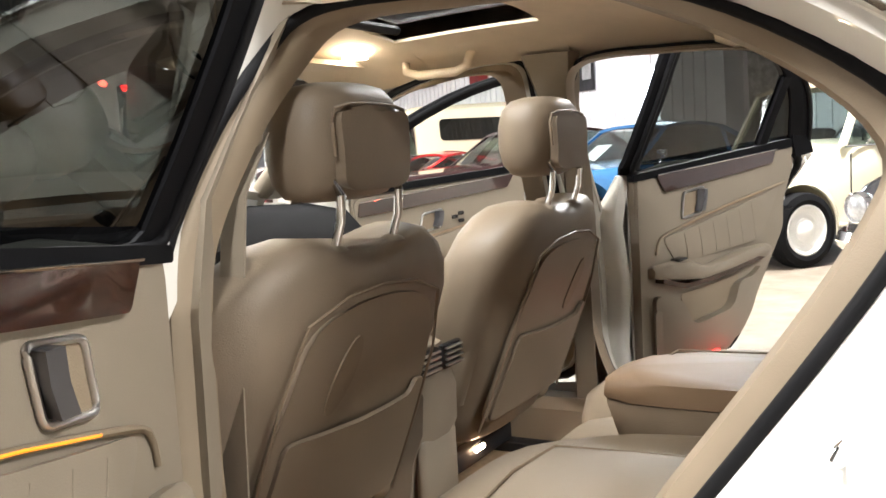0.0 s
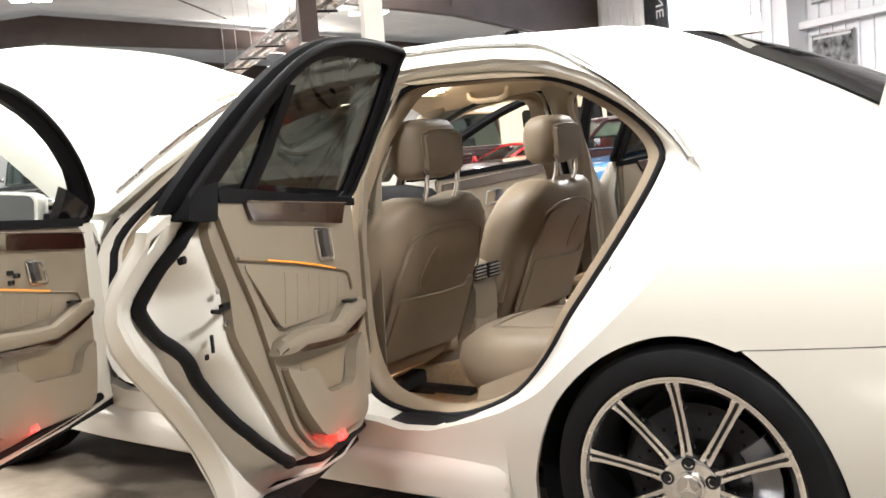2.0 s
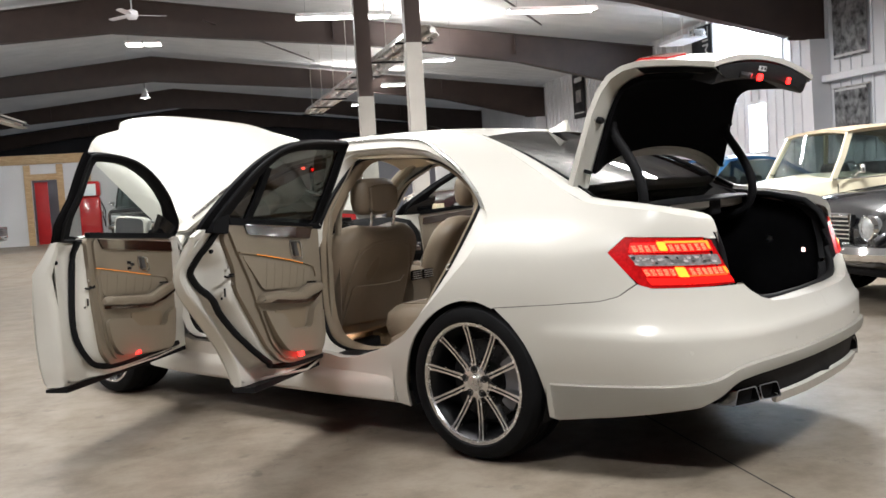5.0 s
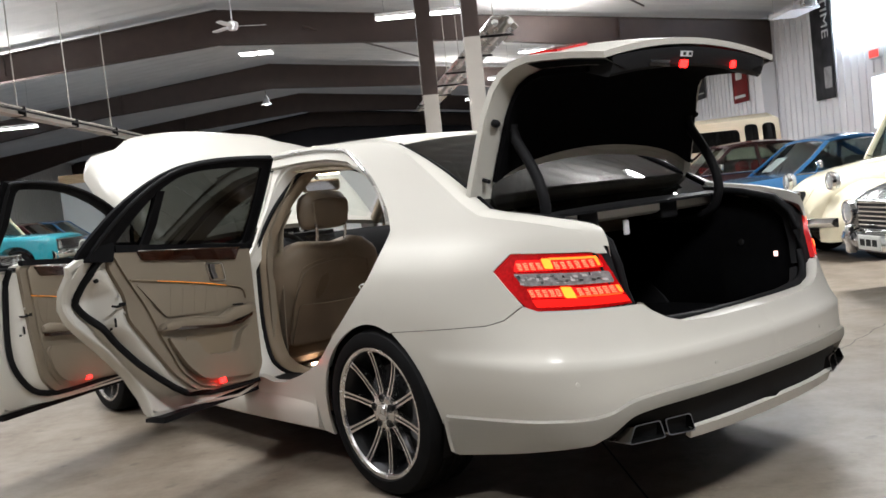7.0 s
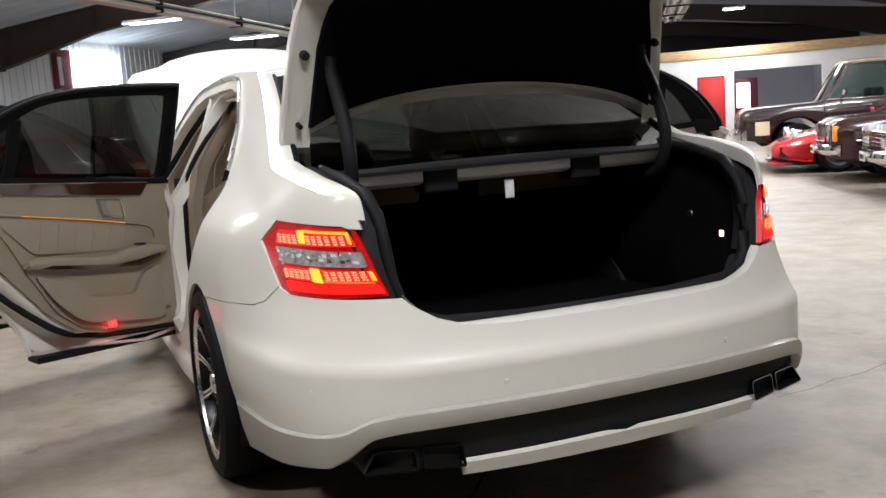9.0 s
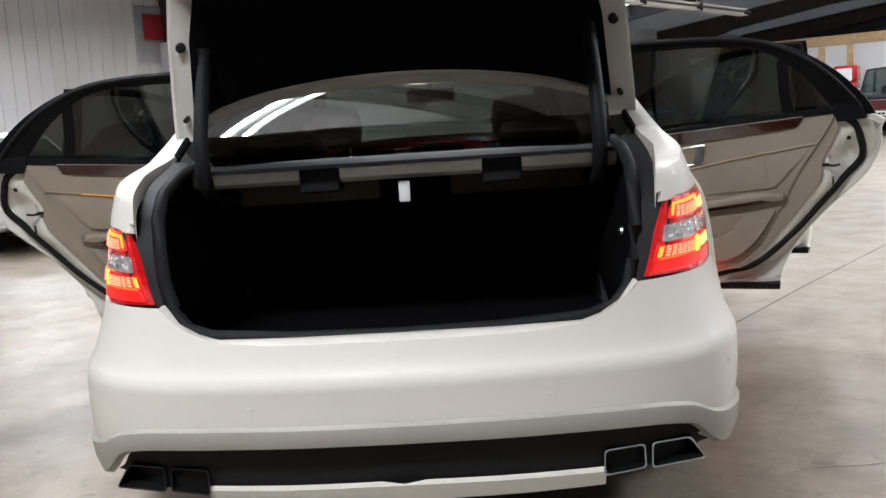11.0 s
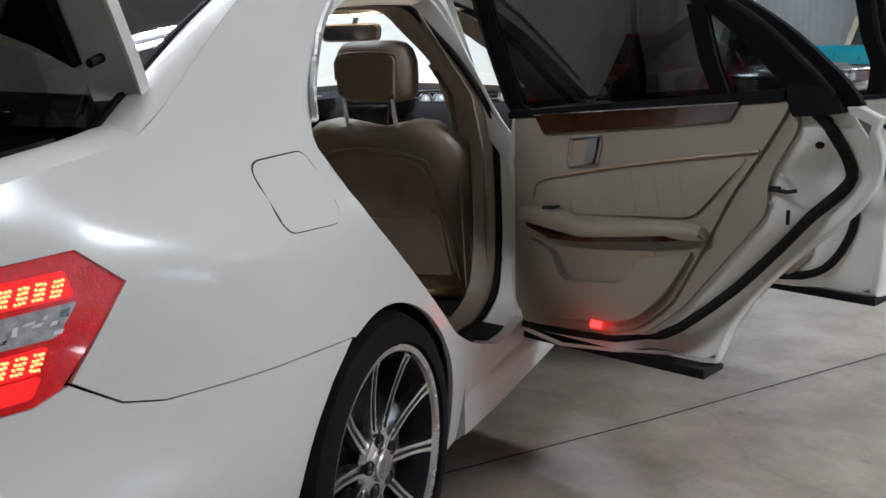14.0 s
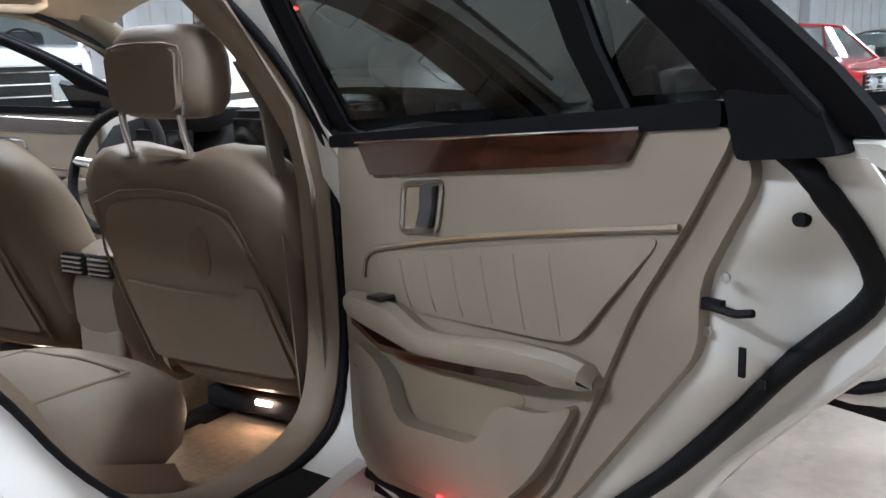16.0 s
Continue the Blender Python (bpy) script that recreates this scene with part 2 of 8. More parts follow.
def wood_material(name, dark, light, scale=9.0, stretch=(8, 1, 8), rough=0.2, coat=0.8):
    mt = material(name, light, rough, coat=coat, bump=0.0)
    nt = mt.node_tree
    b = nt.nodes["Principled BSDF"]
    co = nt.nodes.new("ShaderNodeTexCoord")
    mp = nt.nodes.new("ShaderNodeMapping")
    mp.inputs["Scale"].default_value = stretch
    n = nt.nodes.new("ShaderNodeTexNoise")
    n.inputs["Scale"].default_value, n.inputs["Detail"].default_value, n.inputs["Distortion"].default_value = scale, 6, 1.5
    cr = nt.nodes.new("ShaderNodeValToRGB")
    cr.color_ramp.elements[0].color, cr.color_ramp.elements[0].position = (*dark, 1), 0.35
    cr.color_ramp.elements[1].color, cr.color_ramp.elements[1].position = (*light, 1), 0.68
    nt.links.new(co.outputs["Object"], mp.inputs["Vector"])
    nt.links.new(mp.outputs["Vector"], n.inputs["Vector"])
    nt.links.new(n.outputs["Fac"], cr.inputs["Fac"])
    nt.links.new(cr.outputs["Color"], b.inputs["Base Color"])
    return mt


def concrete_material():
    mt = material("floor_concrete", (0.265, 0.224, 0.178), 0.48, spread=0.24, scale=0.55, bump=0.25, bump_scale=60, rough_spread=0.35, specular=0.35)
    nt = mt.node_tree
    b = nt.nodes["Principled BSDF"]
    co = nt.nodes.new("ShaderNodeTexCoord")
    base = b.inputs["Base Color"].links[0].from_socket
    n = nt.nodes.new("ShaderNodeTexNoise")
    n.inputs["Scale"].default_value, n.inputs["Detail"].default_value, n.inputs["Roughness"].default_value = 3.2, 9, 0.7
    v = nt.nodes.new("ShaderNodeTexVoronoi")
    v.feature = "DISTANCE_TO_EDGE"
    v.inputs["Scale"].default_value = 0.42
    warp = nt.nodes.new("ShaderNodeMix")
    warp.data_type = "VECTOR"
    warp.inputs["Factor"].default_value = 0.12
    nt.links.new(co.outputs["Object"], n.inputs["Vector"])
    nt.links.new(co.outputs["Object"], warp.inputs["A"])
    nt.links.new(n.outputs["Color"], warp.inputs["B"])
    nt.links.new(warp.outputs["Result"], v.inputs["Vector"])
    mul = nt.nodes.new("ShaderNodeMix")
    mul.data_type, mul.blend_type = "RGBA", "MULTIPLY"
    mul.inputs["Factor"].default_value = 0.85
    cr = nt.nodes.new("ShaderNodeValToRGB")
    cr.color_ramp.elements[0].color, cr.color_ramp.elements[0].position = (0.55, 0.51, 0.46, 1), 0.36
    cr.color_ramp.elements[1].color, cr.color_ramp.elements[1].position = (1, 1, 1, 1), 0.62
    nt.links.new(n.outputs["Fac"], cr.inputs["Fac"])
    nt.links.new(base, mul.inputs["A"])
    nt.links.new(cr.outputs["Color"], mul.inputs["B"])
    crack = nt.nodes.new("ShaderNodeMapRange")
    crack.inputs["From Max"].default_value = 0.004
    crack.inputs["To Min"].default_value = 0.8
    nt.links.new(v.outputs["Distance"], crack.inputs["Value"])
    last = nt.nodes.new("ShaderNodeMix")
    last.data_type, last.blend_type = "RGBA", "MULTIPLY"
    last.inputs["Factor"].default_value = 0.5
    nt.links.new(mul.outputs["Result"], last.inputs["A"])
    nt.links.new(crack.outputs["Result"], last.inputs["B"])
    # fine wandering hairline cracks and small dark spots
    v2 = nt.nodes.new("ShaderNodeTexVoronoi")
    v2.feature = "DISTANCE_TO_EDGE"
    v2.inputs["Scale"].default_value = 0.8
    warp2 = nt.nodes.new("ShaderNodeMix")
    warp2.data_type = "VECTOR"
    warp2.inputs["Factor"].default_value = 0.45
    nt.links.new(co.outputs["Object"], warp2.inputs["A"])
    nt.links.new(n.outputs["Color"], warp2.inputs["B"])
    nt.links.new(warp2.outputs["Result"], v2.inputs["Vector"])
    hair = nt.nodes.new("ShaderNodeMapRange")
    hair.inputs["From Max"].default_value = 0.0035
    hair.inputs["To Min"].default_value = 0.55
    nt.links.new(v2.outputs["Distance"], hair.inputs["Value"])
    spot = nt.nodes.new("ShaderNodeTexNoise")
    spot.inputs["Scale"].default_value, spot.inputs["Detail"].default_value = 7.0, 4
    nt.links.new(co.outputs["Object"], spot.inputs["Vector"])
    dark = nt.nodes.new("ShaderNodeMapRange")
    dark.inputs["From Min"].default_value, dark.inputs["From Max"].default_value = 0.66, 0.72
    dark.inputs["To Min"].default_value, dark.inputs["To Max"].default_value = 1.0, 0.62
    nt.links.new(spot.outputs["Fac"], dark.inputs["Value"])
    both = nt.nodes.new("ShaderNodeMath")
    both.operation = "MULTIPLY"
    nt.links.new(hair.outputs["Result"], both.inputs[0])
    nt.links.new(dark.outputs["Result"], both.inputs[1])
    worn = nt.nodes.new("ShaderNodeMix")
    worn.data_type, worn.blend_type = "RGBA", "MULTIPLY"
    worn.inputs["Factor"].default_value = 0.8
    nt.links.new(last.outputs["Result"], worn.inputs["A"])
    nt.links.new(both.outputs[0], worn.inputs["B"])
    nt.links.new(worn.outputs["Result"], b.inputs["Base Color"])
    return mt


PEARL = material("pearl_white_paint", (0.60, 0.58, 0.522), 0.5, spread=0.02, scale=2, coat=0.65, specular=0.3, rough_spread=0.04)
PEARL.node_tree.nodes["Principled BSDF"].inputs["Coat Roughness"].default_value = 0.17
JAMB = material("white_jamb_paint", (0.73, 0.71, 0.65), 0.4, spread=0.03, scale=4, coat=0.3)
LEATHER = material("tan_leather", (0.215, 0.168, 0.118), 0.48, spread=0.12, scale=9, bump=0.35, bump_scale=420)
LEATHER_DARK = material("brown_leather", (0.195, 0.145, 0.096), 0.5, spread=0.14, scale=9, bump=0.35, bump_scale=420)
LID_LEATHER = material("dark_brown_leather", (0.20, 0.130, 0.076), 0.42, spread=0.14, scale=9, bump=0.3, bump_scale=420)
TRIM = material("cream_door_trim", (0.262, 0.219, 0.165), 0.5, spread=0.08, scale=7, bump=0.25, bump_scale=500)
TRIM_DARK = material("tan_plastic", (0.265, 0.207, 0.142), 0.55, spread=0.08, scale=7, bump=0.2, bump_scale=500)
HEADLINER = material("beige_headliner", (0.66, 0.555, 0.42), 0.9, spread=0.06, scale=20, bump=0.3, bump_scale=700)
CARPET = material("tan_carpet", (0.34, 0.235, 0.14), 0.95, spread=0.25, scale=60, bump=0.8, bump_scale=300)
RUBBER = material("black_rubber", (0.011, 0.011, 0.012), 0.6, spread=0.2, scale=12, specular=0.14)
TYRE = material("tyre_rubber", (0.009, 0.009, 0.0095), 0.65, spread=0.3, scale=14, bump=0.3, bump_scale=160, specular=0.08)
BARREL = material("dark_wheel_barrel", (0.012, 0.012, 0.013), 0.34, 0.5, spread=0.2)
BLACK = material("gloss_black_trim", (0.012, 0.012, 0.014), 0.22, spread=0.2, coat=0.3)
MATT = material("matt_black_plastic", (0.014, 0.014, 0.015), 0.6, spread=0.2, bump=0.3, bump_scale=400, specular=0.18)
DASH = material("black_soft_dashboard", (0.016, 0.016, 0.017), 0.85, spread=0.2, scale=12, bump=0.3, bump_scale=300, specular=0.08)
# near-black for pipe insides; on the brake disc it paints the shade of holes
RECESS_BLACK = material("recess_black_steel", (0.006, 0.006, 0.006), 0.9, spread=0.3, scale=30, specular=0.05)
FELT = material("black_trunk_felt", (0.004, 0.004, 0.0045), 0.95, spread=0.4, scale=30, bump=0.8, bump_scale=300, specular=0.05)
CHROME = material("chrome", (0.85, 0.85, 0.86), 0.08, 1.0, spread=0.05)
DARK_CHROME = material("dark_chrome", (0.42, 0.42, 0.43), 0.12, 1.0, spread=0.15)
FRAME = material("black_window_frame", (0.008, 0.008, 0.009), 0.65, spread=0.25, scale=10, specular=0.06)
SATIN = material("satin_metal", (0.62, 0.61, 0.60), 0.28, 1.0, spread=0.08)
ALLOY = material("machined_alloy", (0.84, 0.83, 0.82), 0.26, 1.0, spread=0.06, scale=30)
BRAKE = material("worn_brake_steel", (0.028, 0.028, 0.030), 0.45, 0.7, spread=0.25, scale=40)
GUNMETAL = material("gunmetal_alloy", (0.17, 0.17, 0.18), 0.3, 0.8, spread=0.1)
WALNUT = wood_material("walnut_veneer", (0.010, 0.003, 0.002), (0.045, 0.012, 0.005), rough=0.14, coat=0.7)
GLASS = tinted_glass("clear_glass", (0.92, 0.97, 0.95), 0.95)
PRIVACY = tinted_glass("privacy_glass", (0.85, 0.93, 0.88), 0.048)
SUNROOF = tinted_glass("sunroof_glass", (0.80, 0.88, 0.85), 0.7, 0.3)
REARGLASS = tinted_glass("rear_glass", (0.85, 0.92, 0.9), 0.035, 0.6)
LENS_RED = material("red_lens", (0.50, 0.006, 0.010), 0.14, spread=0.45, scale=90, coat=1.0, specular=0.8, bump=0.4, bump_scale=220)
LENS_BASE = material("red_lamp_housing", (0.50, 0.006, 0.010), 0.14, spread=0.45, scale=90, coat=1.0, specular=0.8, bump=0.4, bump_scale=220)
LENS_BASE.node_tree.nodes["Principled BSDF"].inputs["Emission Color"].default_value = (1.0, 0.015, 0.012, 1)
LENS_BASE.node_tree.nodes["Principled BSDF"].inputs["Emission Strength"].default_value = 0.16
LENS_GLOW = glow("lit_red_lens", (1.0, 0.055, 0.01), 1.9)
LED_AMBER = glow("lit_amber_led", (1.0, 0.24, 0.02), 2.2)
LED_LINE = glow("lit_amber_light_line", (1.0, 0.20, 0.02), 1.7)
LED_WARM = glow("lit_warm_led", (1.0, 0.34, 0.10), 2.2)
LED_PINK = glow("lit_red_led", (1.0, 0.20, 0.10), 1.5)
LENS_SOFT = glow("soft_lit_red_lens", (1.0, 0.012, 0.008), 0.55)
LENS_GREY = material("grey_reflector", (0.58, 0.55, 0.55), 0.25, 0.4, spread=0.5, scale=60, coat=1.0, bump=0.5, bump_scale=120)
LENS_CLEAR = material("clear_ribbed_lens", (0.90, 0.84, 0.84), 0.2, 0.2, spread=0.3, scale=80, coat=1.0, bump=0.6, bump_scale=150)
LENS_DIM = glow("dim_red_lens", (1.0, 0.010, 0.008), 0.75)
AMBER_LINE = glow("amber_light_strip", (1.0, 0.31, 0.02), 0.42)
AMBER_DIM = glow("dim_amber_light_strip", (1.0, 0.31, 0.02), 0.035)
AMBER_DIM.node_tree.nodes["Principled BSDF"].inputs["Base Color"].default_value = (0.26, 0.19, 0.12, 1)
DOOR_LAMP = glow("lit_red_door_lamp", (1.0, 0.010, 0.008), 9.0)
FOOT_LAMP = glow("lit_footwell_lamp", (1.0, 0.66, 0.42), 60.0)
BOOT_LAMP = glow("lit_boot_lamp", (1.0, 0.62, 0.55), 3.0)
WARM_LAMP = glow("lit_cabin_lamp", (1.0, 0.86, 0.66), 24.0)
TUBE_GLOW = glow("lit_fluorescent_tube", (1.0, 0.97, 0.92), 14.0)
SKY_GLOW = glow("daylight_outside", (0.86, 0.94, 1.0), 5.0)
CONCRETE = concrete_material()
WALL_WHITE = material("white_painted_steel_sheet", (0.74, 0.74, 0.76), 0.5, spread=0.08, scale=1.2)
WALL_LINER = material("white_wallboard", (0.70, 0.69, 0.68), 0.8, spread=0.1, scale=0.8, bump=0.2)
INSULATION = material("white_roof_insulation", (0.76, 0.74, 0.71), 0.75, spread=0.10, scale=1.5, bump=0.3, bump_scale=30)
STEEL_BROWN = material("brown_primer_steel", (0.055, 0.036, 0.030), 0.55, spread=0.25, scale=3, bump=0.2, bump_scale=80)
STEEL_PALE = material("pale_painted_steel", (0.55, 0.52, 0.47), 0.55, spread=0.15, scale=3)
TIMBER = wood_material("raw_pine", (0.42, 0.27, 0.13), (0.62, 0.44, 0.25), 5, (0.6, 6, 6), 0.7, 0.0)
# near-black colour carries the lack of light at the hall's ends
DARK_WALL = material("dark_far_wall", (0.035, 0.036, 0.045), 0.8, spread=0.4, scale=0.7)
GREY_WALL = material("grey_room_wall", (0.20, 0.20, 0.23), 0.8, spread=0.15, scale=1)
RED_PAINT = material("red_door_paint", (0.50, 0.018, 0.02), 0.4, spread=0.1)


# ---- hall: r to the right, d into the depth, z up ----
R0, R1, D0, D1, RIDGE, EAVE, TOP = -17.5, 8.7, -13.0, 46.0, -4.4, 4.5, 6.0


def roof_z(r):
    return TOP - (TOP - EAVE) * abs(r - RIDGE) / (R1 - RIDGE)


def ribbed_wall(a, b, z0, z1, along, at, depth, holes=(), pitch=0.3):
    """A wall of ribbed sheet between a and b, with rectangular openings (a0, a1, z0, z1); along 0: r runs, 1: d runs."""
    bm = bmesh.new()
    cuts = sorted({a, b, *[h[0] for h in holes], *[h[1] for h in holes]})
    for c0, c1 in zip(cuts, cuts[1:]):
        spans = [(z0, z1)]
        for h in holes:
            if h[0] <= c0 and h[1] >= c1:
                spans = [s for lo, hi in spans for s in ((lo, min(h[2], hi)), (max(h[3], lo), hi)) if s[1] - s[0] > 0.01]
        for lo, hi in spans:
            p = ((c0, at, lo), (c1, at + depth, hi)) if along == 0 else ((at, c0, lo), (at + depth, c1, hi))
            add_box(bm, *[tuple(x) for x in (np.minimum(*p), np.maximum(*p))])
            if pitch:
                k = math.ceil(c0 / pitch) * pitch
                while k < c1 - 0.05:
                    s = -0.025 if depth > 0 else 0.025
                    q = ((k, at, lo), (k + 0.045, at + s, hi)) if along == 0 else ((at, k, lo), (at + s, k + 0.045, hi))
                    add_box(bm, *[tuple(x) for x in (np.minimum(*q), np.maximum(*q))])
                    k += pitch
    return finish(bm, False)


bm = bmesh.new()
add_box(bm, (R0 - 0.3, D0 - 0.3, -0.2), (R1 + 0.3, D1 + 0.3, 0.0))
structure("floor", finish(bm, False), CONCRETE, "worn stained concrete floor of a car hall", "floor")
bm = bmesh.new()
def joint(a, b, width=0.008):
    """A thin wandering joint line in the floor between two hall points."""
    n = 40
    pts = [(a[0] + (b[0] - a[0]) * k / n, a[1] + (b[1] - a[1]) * k / n) for k in range(n + 1)]
    wob = [0.012 * math.sin(k * 1.7 + a[0]) + 0.008 * math.sin(k * 3.1 + a[1]) for k in range(n + 1)]
    along = Vector((b[0] - a[0], b[1] - a[1])).normalized()
    side = Vector((-along.y, along.x))
    rows = []
    for (r, d), w in zip(pts, wob):
        rows.append([(r + side.x * (w + e), d + side.y * (w + e), 0.0012) for e in (-width / 2, width / 2)])
    add_loft(bm, rows, closed=False)


for d in (-5.2, 6.97, 13.1, 19.2, 25.3):
    joint((R0, d), (R1, d))
for r in (-11.9, -5.9, 0.21, 6.3):
    joint((r, D0), (r, D1))
joint((1.2, 0.4), (3.6, 2.9), 0.004)
joint((-3.4, -3.2), (-1.8, -4.6), 0.004)
structure("floor_joint", finish(bm, False), MATT, "dark saw-cut control joints in the concrete", "floor joint")

WIN_R, WIN_L, WIN_LOW = (12.4, 14.85, 3.2, 4.25), (22.0, 24.4, 3.05, 4.1), (12.9, 13.7, 1.4, 2.5)
structure("wall_right", ribbed_wall(D0, D1, 0, EAVE, 1, R1, 0.2, [WIN_R, WIN_LOW]), WALL_WHITE, "white ribbed steel sheet wall of the hall", "wall")
structure("wall_left", ribbed_wall(D0, D1, 0, EAVE, 1, R0, -0.2, [WIN_L]), WALL_LINER, "white painted wall with hanging banners", "wall")
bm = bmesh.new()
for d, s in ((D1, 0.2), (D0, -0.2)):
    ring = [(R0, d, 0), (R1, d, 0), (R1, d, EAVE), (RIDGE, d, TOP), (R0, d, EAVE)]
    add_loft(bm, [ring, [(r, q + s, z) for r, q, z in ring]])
structure("wall_far", finish(bm, False), DARK_WALL, "dark end walls of the hall, lack of light put into their colour", "wall")
for name, w, at, dep in (("window_1", WIN_R, R1, 0.2), ("window_2", WIN_L, R0, -0.2), ("window_3", WIN_LOW, R1, 0.2)):
    win = thing(name, "bright daylit window with a white frame", "window", SPIN, kind="structure")
    bm = bmesh.new()
    e = 0.06
    lo, hi = min(at, at + dep) - 0.01, max(at, at + dep) + 0.01
    for a, b, c, d in ((w[0], w[1], w[2], w[2] + e), (w[0], w[1], w[3] - e, w[3]), (w[0], w[0] + e, w[2] + e, w[3] - e), (w[1] - e, w[1], w[2] + e, w[3] - e)):
        add_box(bm, (lo, a, c), (hi, b, d))
    part("window_frame", finish(bm, False), WALL_WHITE, win)
    x = at + dep * 0.8
    part("daylight_pane", box((x - 0.01, w[0] + e, w[2] + e), (x + 0.01, w[1] - e, w[3] - e)), SKY_GLOW, win)

bm = bmesh.new()
for side in (R0 - 0.2, R1 + 0.2):
    pts = []
    n = int((D1 - D0) / 0.3)
    rows = []
    for i in range(n + 1):
        d = D0 + (D1 - D0) * i / n
        drop = 0.0 if i % 2 else 0.03
        rows.append([(RIDGE, d, TOP - drop), (side, d, roof_z(R1 if side > 0 else R0) - drop)])
    add_loft(bm, rows, closed=False)
bmesh.ops.solidify(bm, geom=bm.faces[:], thickness=-0.12)
structure("ceiling", finish(bm, False), INSULATION, "white ribbed insulated roof lining", "ceiling")

for d in (-7.0, 2.0, 10.93, 18.2, 27.3, 36.4, 45.5):
    frame_ = thing("rafter", "dark brown tapered steel roof frame", "roof beam", SPIN, kind="structure")
    for wall, s in ((R1, 1), (R0, -1)):
        prof = [(wall - s * 0.02, 3.36), (wall - s * 0.74, 3.36), (wall - s * 0.75, 3.42), (wall - s * 3.6, 4.10), (wall - s * 7.4, 4.62), (RIDGE, 5.05),
                (RIDGE, TOP - 0.16), (wall - s * 0.02, EAVE - 0.14)]
        part("web", loft([[(r, d - 0.02, z) for r, z in prof], [(r, d + 0.02, z) for r, z in prof]]), STEEL_BROWN, frame_)
        edges = [((wall - s * 0.75, 3.42), (wall - s * 3.6, 4.10)), ((wall - s * 3.6, 4.10), (wall - s * 7.4, 4.62)),
                 ((wall - s * 7.4, 4.62), (RIDGE, 5.05)), ((wall - s * 0.02, EAVE - 0.14), (RIDGE, TOP - 0.16))]
        for (r0, z0), (r1, z1) in edges:
            up = Vector((-(z1 - z0), 0, r1 - r0)).normalized() * 0.012
            ring = [(r0, d - 0.12, z0), (r0, d + 0.12, z0), (r0 + up.x, d + 0.12, z0 + up.z), (r0 + up.x, d - 0.12, z0 + up.z)]
            part("flange", loft([ring, [(r + r1 - r0, q, z + z1 - z0) for r, q, z in ring]]), STEEL_BROWN, frame_)
        leg = [(wall - s * 0.03, 0), (wall - s * 0.32, 0), (wall - s * 0.40, 3.355), (wall - s * 0.03, 3.355)]
        part("leg", loft([[(r, d - 0.13, z) for r, z in leg], [(r, d + 0.13, z) for r, z in leg]]), WALL_WHITE, frame_, "white painted steel leg")
        for k in (0.28, 0.62):
            r = wall + (RIDGE - wall) * k
            part("stiffener", box((r - 0.01, d - 0.12, roof_z(r) - 0.62), (r + 0.01, d + 0.12, roof_z(r) - 0.16)), STEEL_BROWN, frame_)

def column(r, d, size, split, label):
    col = thing("column", label, "column", SPIN @ pose(r, d, 0), kind="structure")
    for name, lo, hi, mt in (("lower_shaft", 0.02, split, STEEL_PALE), ("upper_shaft", split, roof_z(r) - 0.5, STEEL_BROWN)):
        bm = bmesh.new()
        h = size / 2
        add_box(bm, (-h, -h, lo), (h, -h + 0.02, hi))
        add_box(bm, (-h, h - 0.02, lo), (h, h, hi))
        add_box(bm, (-0.012, -h + 0.02, lo), (0.012, h - 0.02, hi))
        add_box(bm, (-h, -h + 0.02, lo), (-h + 0.012, h - 0.02, hi))
        part(name, finish(bm, False), mt, col)
    part("base_plate", box((-size, -size, 0), (size, size, 0.02)), STEEL_BROWN, col)


column(-0.05, 7.75, 0.19, 2.35, "pale painted steel post, rusty brown higher up")
column(0.47, 7.0, 0.19, 2.9, "white steel post with a brown upper half")

# partition with a timber head, doors and an opening
PD = 28.0
bm = bmesh.new()
for a, b, z0, z1 in ((-12.0, -8.55, 0, 2.62), (-8.55, -7.75, 2.1, 2.62), (-7.75, 1.08, 0, 2.62), (1.08, 1.92, 2.06, 2.62), (1.92, 2.2, 0, 2.62),
                     (2.2, 4.8, 2.18, 2.62), (4.8, 8.65, 0, 2.62)):
    add_box(bm, (a, PD, z0), (b, PD + 0.12, z1))
structure("partition_wall", finish(bm, False), WALL_LINER, "white boarded partition across the hall", "wall")
structure("timber_header", box((-12.0, PD - 0.03, 2.62), (8.65, PD + 0.14, 2.92), 0.01), TIMBER, "raw pine header along the partition", "beam")
bm = bmesh.new()
for a, b, z0, z1 in ((-8.75, -8.55, 0, 2.6), (-7.75, -7.55, 0, 2.6), (-8.55, -7.75, 2.1, 2.3), (-6.9, -6.7, 0, 2.6), (-9.9, -9.7, 0, 2.6)):
    add_box(bm, (a, PD - 0.05, z0), (b, PD - 0.002, z1))
structure("trim", finish(bm, False), TIMBER, "raw pine framing round a doorway", "trim")
door = thing("door_1", "plain red door in the white partition", "door", SPIN, kind="structure")
part("leaf", box((1.11, PD + 0.02, 0.01), (1.89, PD + 0.07, 2.04), 0.004), RED_PAINT, door)
part("door_handle", tube([(1.2, PD + 0.02, 1.0), (1.2, PD - 0.05, 1.0), (1.32, PD - 0.05, 1.0)], 0.012), SATIN, door)
door = thing("door_2", "red door ajar in the timber doorway", "door", SPIN, kind="structure")
part("leaf", box((-8.5, PD + 0.2, 0.01), (-8.1, PD + 0.25, 2.04), 0.004), RED_PAINT, door)
bm = bmesh.new()
add_box(bm, (-9.5, PD + 3.0, 0), (-6.0, PD + 3.1, 2.6))
add_box(bm, (2.0, PD + 3.2, 0), (5.4, PD + 3.3, 2.6))
